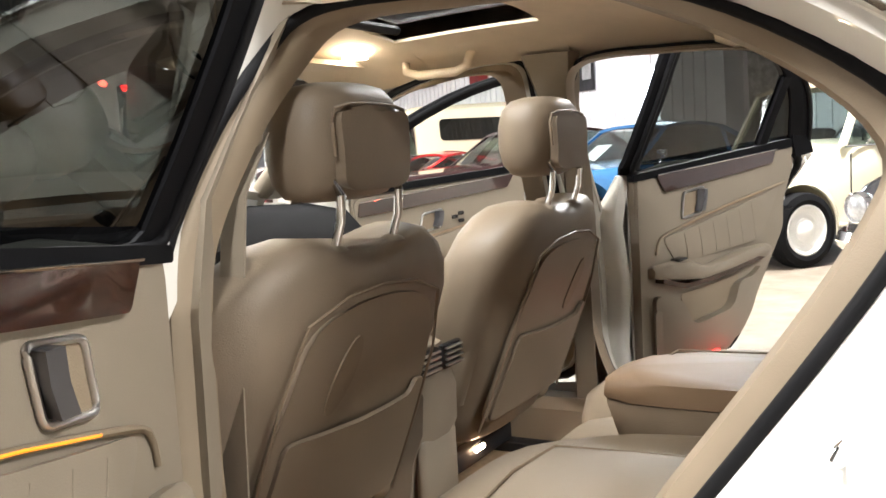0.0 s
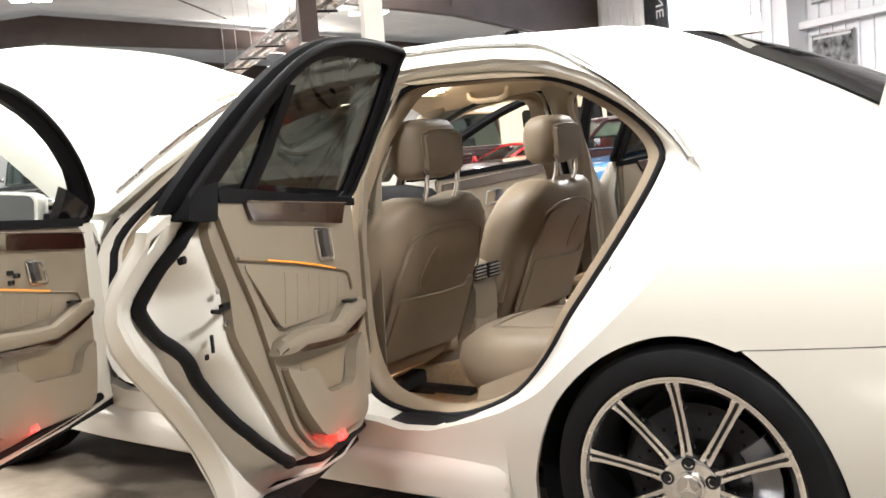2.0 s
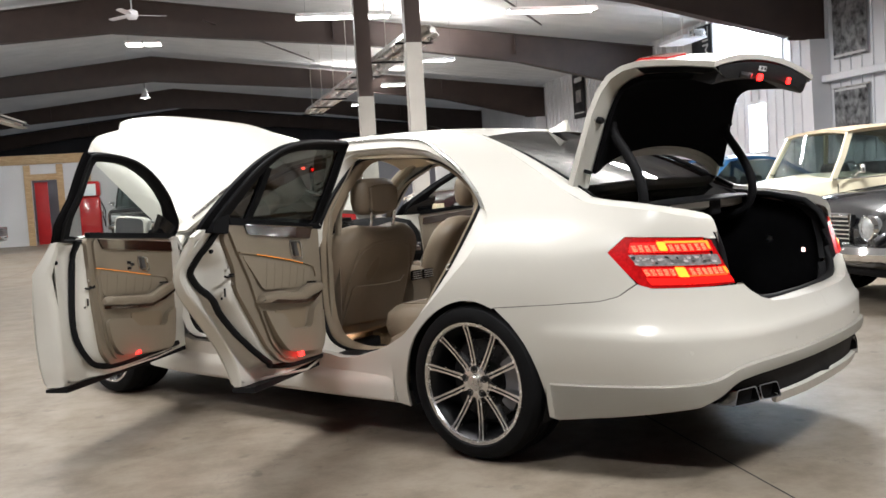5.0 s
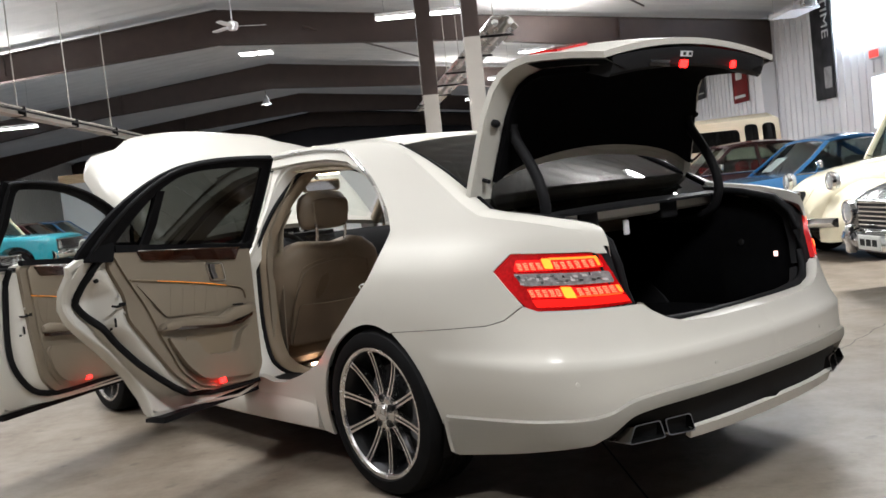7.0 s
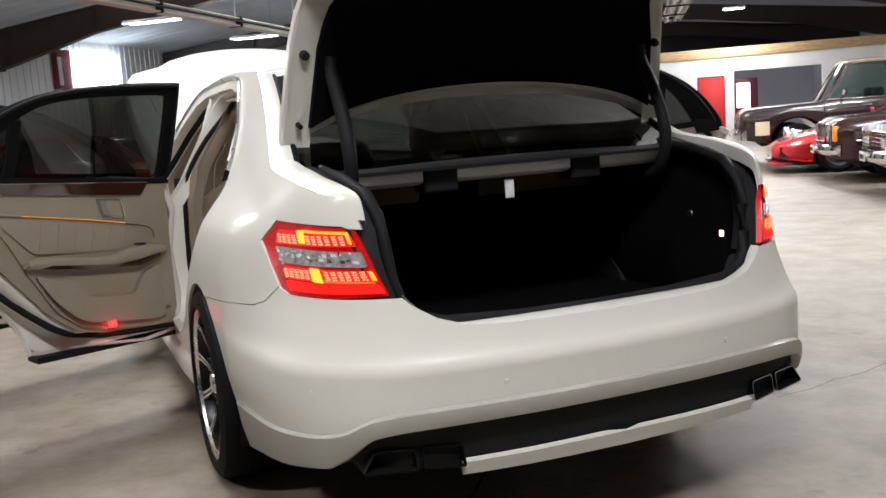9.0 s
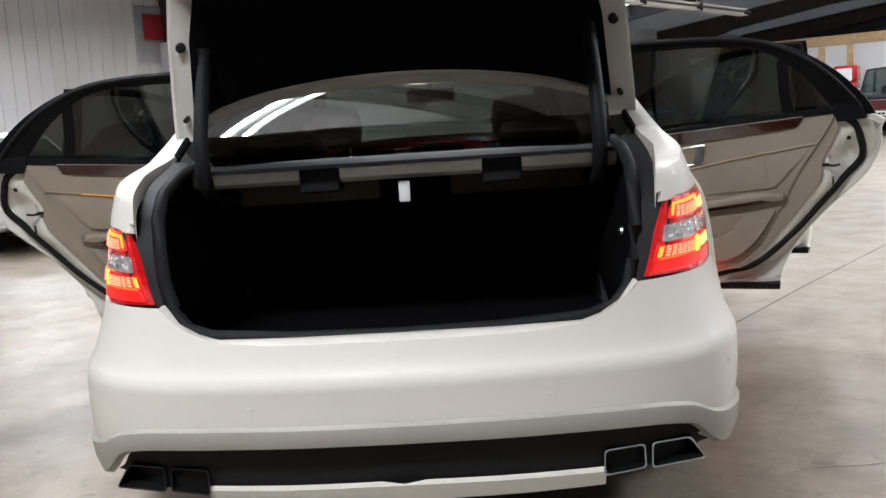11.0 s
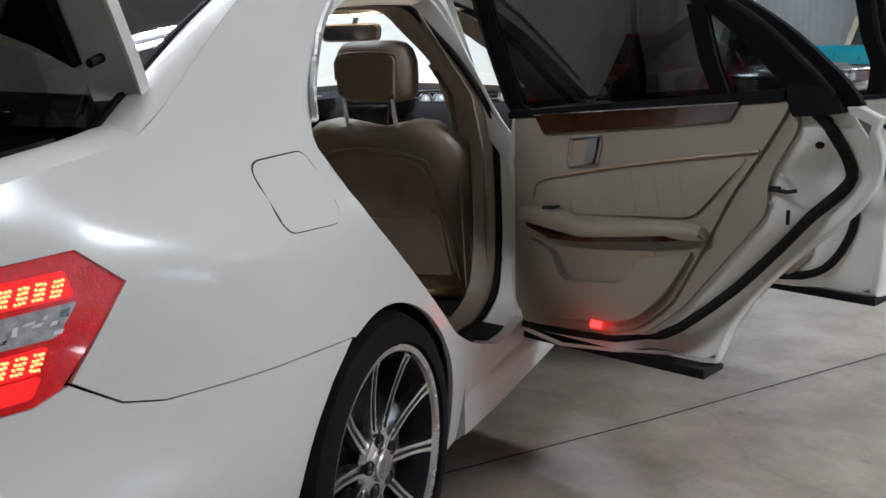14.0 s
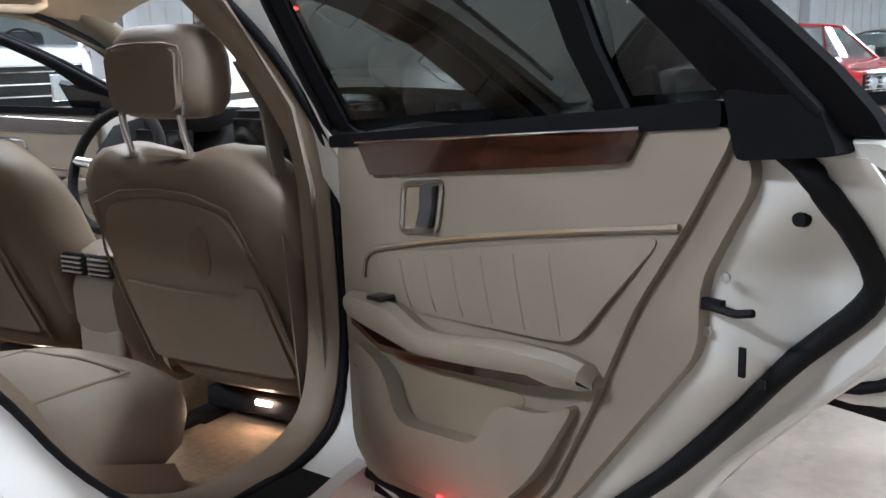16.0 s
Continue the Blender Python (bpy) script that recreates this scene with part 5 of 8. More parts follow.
    # flat dark discs paint the shade of drilled holes
    drill = mesh_from("disc_hole", lathe([(0.0308, 0.0), (0.0308, 0.0045), (0.028, 0.0045)], "X", 8), RECESS_BLACK)
    for k in range(36):
        a, r = radians(10 * k), (0.112, 0.132, 0.152)[k % 3]
        h = new("disc_hole", drill)
        h.parent = w
        h.matrix_basis = pose(0, r * math.cos(a), r * math.sin(a))
    part("hub_well", lathe([(-0.02, 0.0), (-0.02, 0.205), (-0.06, 0.206)], "X", 40), MATT, w)


for side, rz in ((-1, 180), (1, 0)):
    for y in (0.0, 2.874):
        sedan_wheel(pose(side * 0.798, y, 0.329, 0, 0, rz))


# ---- doors: built shut on the body's skin, then swung out ----
def sedan_door(name, side, hinge, angle, outer, frame, pane, bar, seal_line, ft, label):
    """outer: lower panel; frame, pane: window frame and glass; ft: features of the trim; all (y, z)."""
    hx, hy, length = hinge
    m = pose(side * hx, hy, 0, 0, 0, side * angle) @ pose(side * -hx, -hy, 0)
    def face(y, z):
        return -0.762 + 0.035 * (hy - y)
    trim_z, trim_y = zip(*sorted((p[1], p[0]) for p in ft["edge"][1:-1]))
    edge_at = smooth_curve(list(trim_z), list(trim_y))
    def flange(y, z):
        # the metal runs outwards from the trim's edge to the shut line
        k = min(max((edge_at(min(max(z, trim_z[0]), trim_z[-1])) - y - 0.004) / 0.10, 0), 1)
        inner = face(y, z) - 0.032
        return inner + (max(ft["shut"], skin(-y, z).x + 0.032) - inner) * k * k * (3 - 2 * k)
    F = lambda bm: flip(bm, side)
    cy, cz = sum(p[0] for p in outer) / len(outer), sum(p[1] for p in outer) / len(outer)
    def shrink(k, pts=outer):
        return [(y + (cy - y) * k, z + (cz - z) * k) for y, z in pts]
    skin_out = sheet(yz(outer), skin, 0.06, 0.006, (1, 0, 0))
    door = part(name, F(skin_out), PEARL, sedan, label, m)
    # pressed shell: edge returns, then the white inner pressing
    ring = dense(outer, True, 2)
    def at(k, x_of):
        return [Vector((x_of(y, z), y, z)) for y, z in shrink(k, ring)]
    xo = lambda y, z: skin(-y, z, -0.008).x
    bm = bmesh.new()
    add_loft(bm, [at(0.004, xo), at(0.003, lambda y, z: 0.6 * xo(y, z) + 0.4 * flange(y, z)), at(0.006, lambda y, z: 0.3 * xo(y, z) + 0.7 * flange(y, z)), at(0.014, lambda y, z: 0.1 * xo(y, z) + 0.9 * flange(y, z)), at(0.028, lambda y, z: flange(y, z) - 0.003), at(0.06, flange)], True, False)
    part("door_shell", F(finish(bm)), JAMB, door)
    part("inner_pressing", F(sheet(yz(shrink(0.055)), lambda q, z: Vector((flange(-q, z), -q, z)), 0.013, 0.004, (-1, 0, 0))), JAMB, door)
    # rubber seal on the pressing
    part("door_seal", F(tube([Vector((flange(y, z) + 0.010, y, z)) for y, z in dense(seal_line, False, 3)], 0.0145, 8)), RUBBER, door, "black rubber seal")
    low = [p for p in outer if p[1] < 0.36]
    y0, y1 = max(p[0] for p in low), min(p[0] for p in low)
    part("lower_strip", F(loft([[(skin(-y, 0.345).x - 0.002, y, 0.326), (skin(-y, 0.345).x + 0.11, y, 0.326), (skin(-y, 0.345).x + 0.11, y, 0.352), (skin(-y, 0.345).x - 0.002, y, 0.3405)] for y in np.linspace(y0, y1 - 0.035, 6)])), RUBBER, door, "black lower seal strip")
    # window frame, glass, division bar
    fr, gl = dense(frame, True, 2), dense(pane, True, 2)
    n = 96
    def resample(pts):
        P = np.array(pts + [pts[0]])
        s = np.concatenate([[0], np.cumsum(np.hypot(*np.diff(P, axis=0).T))])
        i0 = 0
        q = np.linspace(0, s[-1], n, endpoint=False)
        return [(float(np.interp(v, s, P[:, 0])), float(np.interp(v, s, P[:, 1]))) for v in q]
    fo, fi = resample(fr), resample(gl)
    ci = min(range(n), key=lambda k: math.dist(fi[k], fo[0]))
    fi = fi[ci:] + fi[:ci]
    on = lambda pts, off: [skin(-y, z, off) for y, z in pts]
    bm = bmesh.new()
    halfway = [((a[0] + b[0]) / 2, (a[1] + b[1]) / 2) for a, b in zip(fo, fi)]
    part_way = lambda k: [(a[0] + (b[0] - a[0]) * k, a[1] + (b[1] - a[1]) * k) for a, b in zip(fo, fi)]
    rings = [on(fo, -0.002), on(halfway, 0.002), on(fi, -0.006), on(fi, -0.028), on(part_way(0.6), -0.034), on(part_way(0.28), -0.034), on(part_way(0.02), -0.018), on(fo, -0.002)]
    add_loft(bm, rings, True, False)
    part("window_frame", F(finish(bm)), FRAME, door, "black window frame")
    part("frame_seal", F(tube(on(part_way(0.30), -0.038), 0.008, 7, True)), RUBBER, door)
    pn = part("window_glass", F(sheet(yz([p for p in fi]), lambda q, z: skin(q, z, -0.022), 0.08, 0)), PRIVACY if name == "rear_door" else GLASS, door, "tinted side glass" if name == "rear_door" else "clear side glass")
    pn.visible_shadow = False
    if bar:
        part("division_bar", F(loft([[skin(-y - d, z, o) for d, o in ((-0.022, -0.014), (0.022, -0.014), (0.022, -0.034), (-0.022, -0.034))] for y, z in bar])), FRAME, door)
    # trim
    def trim(nm, pts, mt, rise=0.0, thick=0.02, lab="", step=0.05, bulge=0.0):
        ys, zs = [p[0] for p in pts], [p[1] for p in pts]
        ca, cb = (max(ys) + min(ys)) / 2, (max(zs) + min(zs)) / 2
        ra, rb = (max(ys) - min(ys)) / 2, (max(zs) - min(zs)) / 2
        def surf(q, z):
            k = max(0, 1 - ((-q - ca) / ra) ** 4) * max(0, 1 - ((z - cb) / rb) ** 4)
            return Vector((face(-q, z) + rise + bulge * k, -q, z))
        return part(nm, F(sheet(yz(pts), surf, step, thick, (-1, 0, 0))), mt, door, lab)
    def cord(nm, pts, radius, mt, rise, lab="", closed=False):
        return part(nm, F(tube([Vector((face(y, z) + rise, y, z)) for y, z in pts], radius, 6, closed)), mt, door, lab)
    trim("trim_edge", rounded(ft["edge"], 0.03, 3), TRIM, -0.012, 0.022, "tan outer trim")
    trim("trim_panel", rounded(ft["panel"], 0.03, 3), TRIM, 0.0, 0.03, "cream trim panel")
    trim("belt_rail", rounded(ft["rail"], 0.008, 2), FRAME, 0.004, 0.025, "black window rail")
    if "corner" in ft:
        trim("frame_corner", rounded(ft["corner"], 0.01, 2), FRAME, 0.006, 0.05, "black frame corner")
    trim("wood_strip", rounded(ft["wood"], 0.008, 3), WALNUT, 0.009, 0.013, "glossy dark walnut strip", 0.04, 0.004)
    cord("chrome_line", [(y, z + 0.002) for y, z in ft["wood"][:2]], 0.0022, CHROME, 0.012)
    trim("leather_insert", rounded(ft["leather"], 0.03, 4), TRIM, 0.002, 0.008, "pleated cream leather insert", 0.03, 0.012)
    # stitched pleats of the insert
    (ya, za), (yb, zb), (yc, zc), (yd, zd) = ft["leather"]
    ca, ra = (ya + yb) / 2, abs(ya - yb) / 2
    cb, rb = (max(za, zb) + min(zc, zd)) / 2, (max(za, zb) - min(zc, zd)) / 2
    for k in range(6):
        y = yd + (yc - yd) * (k + 0.4) / 6
        zt = za + (zb - za) * (y - ya) / (yb - ya) - 0.012
        zl = zd + (zc - zd) * (y - yd) / (yc - yd) + 0.01
        line = []
        for v in np.linspace(0, 1, 9):
            py, pz = y - 0.02 * (1 - v), zl + (zt - zl) * v
            pad = 0.0125 * max(0, 1 - ((py - ca) / ra) ** 4) * max(0, 1 - ((pz - cb) / rb) ** 4)
            line.append(Vector((face(py, pz) + 0.0015 + pad, py, pz)))
        part("pleat", F(tube(line, 0.0011, 5)), TRIM, door)
    cord("insert_groove", dense(ft["groove"], False, 3), 0.0045, TRIM_DARK, 0.004)
    cord("light_strip", ft["amber"], 0.0020, AMBER_LINE if side < 0 else AMBER_DIM, 0.007, "lit amber ambient strip")
    # handle in its bezel
    hd = rounded(ft["handle"], 0.012, 3)
    part("handle_cup", F(sheet(yz(hd), lambda q, z: Vector((face(-q, z) + 0.002, -q, z)), 0.04, 0.003, (-1, 0, 0))), TRIM_DARK, door)
    cord("handle_bezel", hd, 0.0045, SATIN, 0.004, "satin bezel", True)
    (ha, hza), (hb, hzb), (hc, hzc), (hd_, hzd) = ft["handle"]
    part("door_handle", F(loft([[(face(y, z) + x, y + d, z) for x, d in ((0.004, -0.012), (0.022, -0.018), (0.026, 0.006), (0.006, 0.014))] for y, z in ((hb + 0.022, hzb - 0.006), (hb + 0.025, (hzb + hzc) / 2), (hc + 0.02, hzc + 0.006))])), GUNMETAL, door, "satin metal door handle")
    # armrest with its switch
    rows = []
    for y, zt, zb_, dpt in ft["arm"]:
        f = face(y, zt)
        dpt *= 0.68
        zb_ += 0.36 * (zt - zb_)
        rows.append([(f - 0.005, y, zt - 0.004), (f + dpt * 0.55, y, zt + 0.004), (f + dpt * 0.92, y, zt - 0.004), (f + dpt, y, zt - 0.014), (f + dpt * 0.98, y, zb_ + 0.010), (f + dpt * 0.85, y, zb_), (f - 0.005, y, zb_)])
    part("armrest", F(loft(rows)), TRIM, door, "cream padded armrest")
    part("armrest_band", F(loft([[(face(y, z) + x, y, z + 0.024 + dz) for x, dz in ((0.0, 0.0), (d * 0.66, 0.0), (d * 0.70, h * 0.75), (0.0, h * 0.75))] for y, z, d, h in ft["band"]])), WALNUT, door, "dark wood band under the armrest")
    ys_, zs_ = ft["switch"]
    part("window_switch", F(box((0, -0.02, 0), (0.032, 0.022, 0.008), 0.003, m=pose(face(ys_, zs_) + 0.006, ys_, zs_ + 0.004, -4, 0, 0))), BLACK, door, "black window switch")
    if name == "front_door":
        for dy, dz in ((0.055, 0.0), (0.085, 0.012), (0.085, -0.016)):
            part("seat_switch", F(box((0, -0.012, -0.007), (0.012, 0.012, 0.007), 0.003, m=pose(face(hb, hzb), hb - dy, (hzb + hzc) / 2 + dz, -4, 0, 0))), BLACK, door, "black seat switch")
    # map pocket and its lip; the darker tan plate carries the pocket's shade
    trim("pocket_back", rounded(ft["pocket"], 0.02, 3), TRIM_DARK, 0.002, 0.004, "map pocket back, its shade put into a darker tan")
    trim("pocket_lip", rounded(ft["lip"], 0.045, 5), TRIM, 0.018, 0.030, "", 0.03, 0.016)
    if "speaker" in ft:
        trim("speaker_grille", rounded(ft["speaker"], 0.015, 3), TRIM, 0.022, 0.006, "perforated speaker panel")
    yl, zl = ft["lamp"]
    part("courtesy_lamp", F(box((0, -0.016, -0.010), (0.014, 0.016, 0.010), 0.003, m=pose(face(yl, zl) + 0.020, yl, zl, 0, -20, 0))), DOOR_LAMP, door, "lit red courtesy lamp")
    glim = bpy.data.lights.new("courtesy_light", "POINT")
    glim.energy, glim.color, glim.shadow_soft_size = 0.13, (1.0, 0.06, 0.03), 0.012
    gl_ob = new("courtesy_light", glim)
    gl_ob.matrix_basis = m @ pose(-side * (face(yl, zl) + 0.085), yl, zl - 0.03)
    lz = ft["latch"][1] - 0.835
    # latch, stop and label on the shut face
    yl = ft["latch"][0]
    part("latch", F(loft([[(flange(yl, 0.8) + 0.010 + x, y, 0.835 + lz + dz) for x, dz in ((0, -0.006), (0.010, -0.007), (0.010, 0.007), (0, 0.006))] for y in (yl + 0.020, yl, yl - 0.012)])), RUBBER, door, "black door latch")
    part("latch_hook", F(tube([(flange(yl, 0.8) + 0.018, yl + d, 0.833 + lz + h) for d, h in ((0.0, 0.0), (-0.03, -0.003), (-0.052, 0.002))], 0.005, 6)), RUBBER, door)
    for dy, z, r in ((-0.012, 0.868 + lz, 0.006), (0.012, 0.80 + lz, 0.006)):
        part("screw", F(lathe([(0.0, 0.0), (0.0, r), (-0.004, r)], "X", 10, (flange(yl, z) + 0.013, yl + dy, z))), SATIN, door)
    part("child_lock", F(box((flange(yl, 0.76) + 0.004, yl - 0.03, 0.75 + lz), (flange(yl, 0.76) + 0.008, yl - 0.022, 0.785 + lz))), RUBBER, door)
    yb = ft["stop"][0]
    part("rubber_stop", F(lathe([(0.010, 0.0), (0.010, 0.008), (0.0, 0.010)], "X", 14, (flange(yb, 0.95), yb, ft["stop"][1]))), RUBBER, door)
    part("latch_hole", F(box((flange(yl, 0.76) + 0.003, yl - 0.055, 0.742 + lz), (flange(yl, 0.76) + 0.007, yl - 0.045, 0.752 + lz))), RUBBER, door)
    return door


REAR_OUT = [(1.000, 0.345), (0.65, 0.343), (0.41, 0.343), (0.372, 0.362), (0.352, 0.43), (0.302, 0.52), (0.238, 0.60), (0.17, 0.67), (0.10, 0.735), (0.04, 0.795), (0.0, 0.86), (-0.02, 0.93), (-0.018, 0.99), (0.006, 1.045), (0.45, 1.035), (1.0, 1.005), (1.005, 0.7)]
REAR_FRAME = [(0.0, 1.045), (0.03, 1.10), (0.054, 1.130), (0.12, 1.20), (0.20, 1.262), (0.30, 1.318), (0.42, 1.362), (0.56, 1.385), (0.75, 1.396), (0.97, 1.396), (1.0, 1.380), (1.003, 1.20), (1.002, 1.05), (0.985, 1.002), (0.75, 1.019), (0.5, 1.034), (0.25, 1.042), (0.06, 1.046)]
REAR_PANE = [(0.155, 1.066), (0.18, 1.10), (0.25, 1.190), (0.33, 1.262), (0.43, 1.318), (0.56, 1.342), (0.76, 1.350), (0.92, 1.348), (0.942, 1.33), (0.942, 1.2), (0.941, 1.05), (0.92, 1.014), (0.75, 1.028), (0.6, 1.038), (0.4, 1.05), (0.22, 1.062)]
REAR_SEAL = [(0.12, 1.04), (0.08, 1.005), (0.06, 0.95), (0.05, 0.89), (0.066, 0.85), (0.114, 0.80), (0.155, 0.752), (0.20, 0.70), (0.287, 0.60), (0.335, 0.552), (0.39, 0.502), (0.46, 0.448), (0.56, 0.408), (0.78, 0.387), (0.96, 0.38)]
REAR_FT = dict(
    corner=[(0.035, 1.030), (0.150, 1.018), (0.168, 1.093), (0.065, 1.09)], edge=[(0.97, 1.01), (0.16, 1.05), (0.135, 1.0), (0.205, 0.875), (0.205, 0.79), (0.285, 0.69), (0.42, 0.52), (0.53, 0.43), (0.64, 0.405), (0.95, 0.385)],
    panel=[(0.965, 1.0), (0.150, 1.055), (0.218, 0.938), (0.292, 0.828), (0.359, 0.69), (0.446, 0.53), (0.54, 0.45), (0.633, 0.42), (0.90, 0.392), (0.965, 0.44)],
    rail=[(0.985, 1.006), (0.17, 1.082), (0.17, 1.052), (0.985, 0.985)],
    wood=[(0.886, 0.998), (0.275, 1.046), (0.298, 1.006), (0.852, 0.948)],
    handle=[(0.760, 0.941), (0.661, 0.953), (0.679, 0.876), (0.773, 0.864)],
    amber=[(0.770, 0.842), (0.64, 0.869), (0.50, 0.894), (0.36, 0.917)],
    groove=[(0.895, 0.769), (0.878, 0.812), (0.805, 0.835), (0.62, 0.873), (0.435, 0.905), (0.222, 0.938)],
    leather=[(0.865, 0.815), (0.245, 0.925), (0.385, 0.765), (0.80, 0.73)],
    arm=[(0.932, 0.733, 0.690, 0.040), (0.912, 0.740, 0.680, 0.053), (0.86, 0.744, 0.668, 0.056), (0.774, 0.742, 0.655, 0.058), (0.719, 0.722, 0.657, 0.060), (0.685, 0.716, 0.664, 0.062), (0.60, 0.728, 0.664, 0.066), (0.50, 0.744, 0.676, 0.068), (0.396, 0.750, 0.690, 0.066), (0.355, 0.744, 0.698, 0.055), (0.342, 0.730, 0.706, 0.03)],
    band=[(0.90, 0.664, 0.045, 0.018), (0.807, 0.640, 0.056, 0.017), (0.696, 0.645, 0.060, 0.018), (0.56, 0.662, 0.064, 0.019), (0.439, 0.679, 0.064, 0.02), (0.355, 0.694, 0.05, 0.02)],
    switch=(0.815, 0.742), pocket=[(0.790, 0.640), (0.485, 0.665), (0.52, 0.570), (0.745, 0.530)],
    lip=[(0.925, 0.660), (0.807, 0.628), (0.774, 0.546), (0.564, 0.572), (0.526, 0.650), (0.438, 0.655), (0.375, 0.688), (0.45, 0.56), (0.54, 0.475), (0.64, 0.455), (0.90, 0.42)],
    speaker=[(0.93, 0.61), (0.82, 0.595), (0.79, 0.50), (0.93, 0.47)], lamp=(0.656, 0.440), latch=(0.19, 0.850), stop=(0.105, 0.954), shut=-0.862)
FRONT_OUT = [(2.12, 0.345), (1.4, 0.345), (1.06, 0.345), (1.022, 0.366), (1.010, 0.45), (1.004, 0.7), (1.004, 1.01), (1.5, 1.0), (2.12, 0.965), (2.14, 0.8), (2.14, 0.5)]
FRONT_FRAME = [(1.004, 1.005), (1.0, 1.20), (1.005, 1.375), (1.03, 1.396), (1.2, 1.394), (1.4, 1.370), (1.6, 1.310), (1.8, 1.215), (1.96, 1.115), (2.12, 0.965), (1.5, 1.0)]
FRONT_PANE = [(1.085, 1.030), (1.080, 1.2), (1.085, 1.335), (1.105, 1.354), (1.22, 1.354), (1.39, 1.332), (1.585, 1.270), (1.755, 1.185), (1.87, 1.105), (1.92, 0.992), (1.4, 1.018)]
FRONT_SEAL = [(1.125, 1.005), (1.112, 0.90), (1.106, 0.65), (1.128, 0.53), (1.195, 0.43), (1.32, 0.392), (1.66, 0.385), (1.98, 0.385)]
FRONT_FT = dict(
    edge=[(1.965, 0.965), (1.165, 1.015), (1.19, 0.70), (1.225, 0.47), (1.29, 0.40), (1.88, 0.37)],
    panel=[(1.955, 0.955), (1.205, 1.008), (1.228, 0.713), (1.262, 0.50), (1.32, 0.42), (1.862, 0.376), (1.94, 0.5)],
    rail=[(1.955, 0.988), (1.175, 1.040), (1.175, 1.014), (1.955, 0.962)],
    wood=[(1.938, 0.940), (1.240, 1.004), (1.275, 0.955), (1.946, 0.890)],
    handle=[(1.675, 0.880), (1.585, 0.893), (1.600, 0.825), (1.690, 0.812)],
    amber=[(1.693, 0.790), (1.45, 0.832), (1.20, 0.872)],
    groove=[(1.872, 0.712), (1.86, 0.757), (1.723, 0.781), (1.437, 0.828), (1.21, 0.874)],
    leather=[(1.837, 0.755), (1.235, 0.860), (1.245, 0.735), (1.723, 0.70)],
    arm=[(1.934, 0.700, 0.682, 0.02), (1.911, 0.728, 0.672, 0.05), (1.837, 0.734, 0.650, 0.06), (1.723, 0.708, 0.630, 0.062), (1.643, 0.690, 0.630, 0.064), (1.517, 0.700, 0.640, 0.066), (1.357, 0.718, 0.655, 0.066), (1.27, 0.730, 0.667, 0.06), (1.245, 0.72, 0.680, 0.03)],
    band=[(1.905, 0.655, 0.045, 0.018), (1.78, 0.630, 0.056, 0.018), (1.632, 0.612, 0.06, 0.018), (1.437, 0.626, 0.062, 0.02), (1.255, 0.648, 0.055, 0.02)],
    switch=(1.80, 0.730), pocket=[(1.79, 0.590), (1.478, 0.625), (1.495, 0.552), (1.775, 0.512)],
    lip=[(1.93, 0.60), (1.814, 0.575), (1.78, 0.515), (1.495, 0.555), (1.45, 0.605), (1.245, 0.625), (1.275, 0.50), (1.335, 0.435), (1.865, 0.385)],
    lamp=(1.478, 0.426), latch=(1.19, 0.785), stop=(1.035, 0.915), shut=-0.815)
for side, rear_angle, front_angle in ((-1, 69.5, 62.5), (1, 70, 66)):
    sedan_door("rear_door", side, (0.86, 1.04, 1.05), rear_angle, REAR_OUT, REAR_FRAME, REAR_PANE, [(0.325, 1.055), (0.34, 1.14), (0.345, 1.272)], REAR_SEAL, REAR_FT, "open rear door, cream trim and black frame")
    d = sedan_door("front_door", side, (0.87, 2.18, 1.18), front_angle, FRONT_OUT, FRONT_FRAME, FRONT_PANE, None, FRONT_SEAL, FRONT_FT, "open front door, cream trim and black frame")
    # door mirror
    def mirror_ring(y, k, drop=0.0):
        k *= 0.86
        return [(-0.930 + a * k, y + 0.05, 1.035 + b * k - drop) for a, b in rounded([(-0.118, -0.062), (0.105, -0.072), (0.118, 0.052), (-0.095, 0.074)], 0.035, 4)]
    part("door_mirror", flip(loft([mirror_ring(1.795, 0.96), mirror_ring(1.80, 1.0), mirror_ring(1.83, 1.0), mirror_ring(1.87, 0.9), mirror_ring(1.90, 0.72, 0.004), mirror_ring(1.915, 0.45, 0.008)]), side), PEARL, d, "white door mirror")
    part("mirror_glass", flip(loft([mirror_ring(1.7945, 0.88), mirror_ring(1.792, 0.87)]), side), CHROME, d, "mirror glass")
    part("mirror_foot", flip(loft([[(-0.80, 1.88, 0.99), (-0.80, 1.95, 0.99), (-0.80, 1.95, 1.015), (-0.80, 1.88, 1.015)], [(-0.90, 1.86, 0.995), (-0.90, 1.92, 0.995), (-0.90, 1.92, 1.015), (-0.90, 1.86, 1.015)]]), side), BLACK, d)
    part("mirror_sail", flip(sheet(yz([(1.86, 1.0), (1.84, 1.10), (2.02, 1.04), (2.10, 0.97)]), lambda q, z: skin(q, z, 0.0), 0.06, 0.03, (1, 0, 0)), side), BLACK, d)


# ---- cabin ----
def rounded_ring(x0, x1, y0, y1, z, lean=0.0, n=28, power=3.2):
    """A squarish ring at height z."""
    cx, cy, a, b = (x0 + x1) / 2, (y0 + y1) / 2, (x1 - x0) / 2, (y1 - y0) / 2
    out = []
    for k in range(n):
        t = k * math.tau / n
        c, s = math.cos(t), math.sin(t)
        r = (abs(c) ** power + abs(s) ** power) ** (-1 / power)
        out.append(Vector((cx + a * r * c, cy + b * r * s, z + lean * (b * r * s))))
    return out


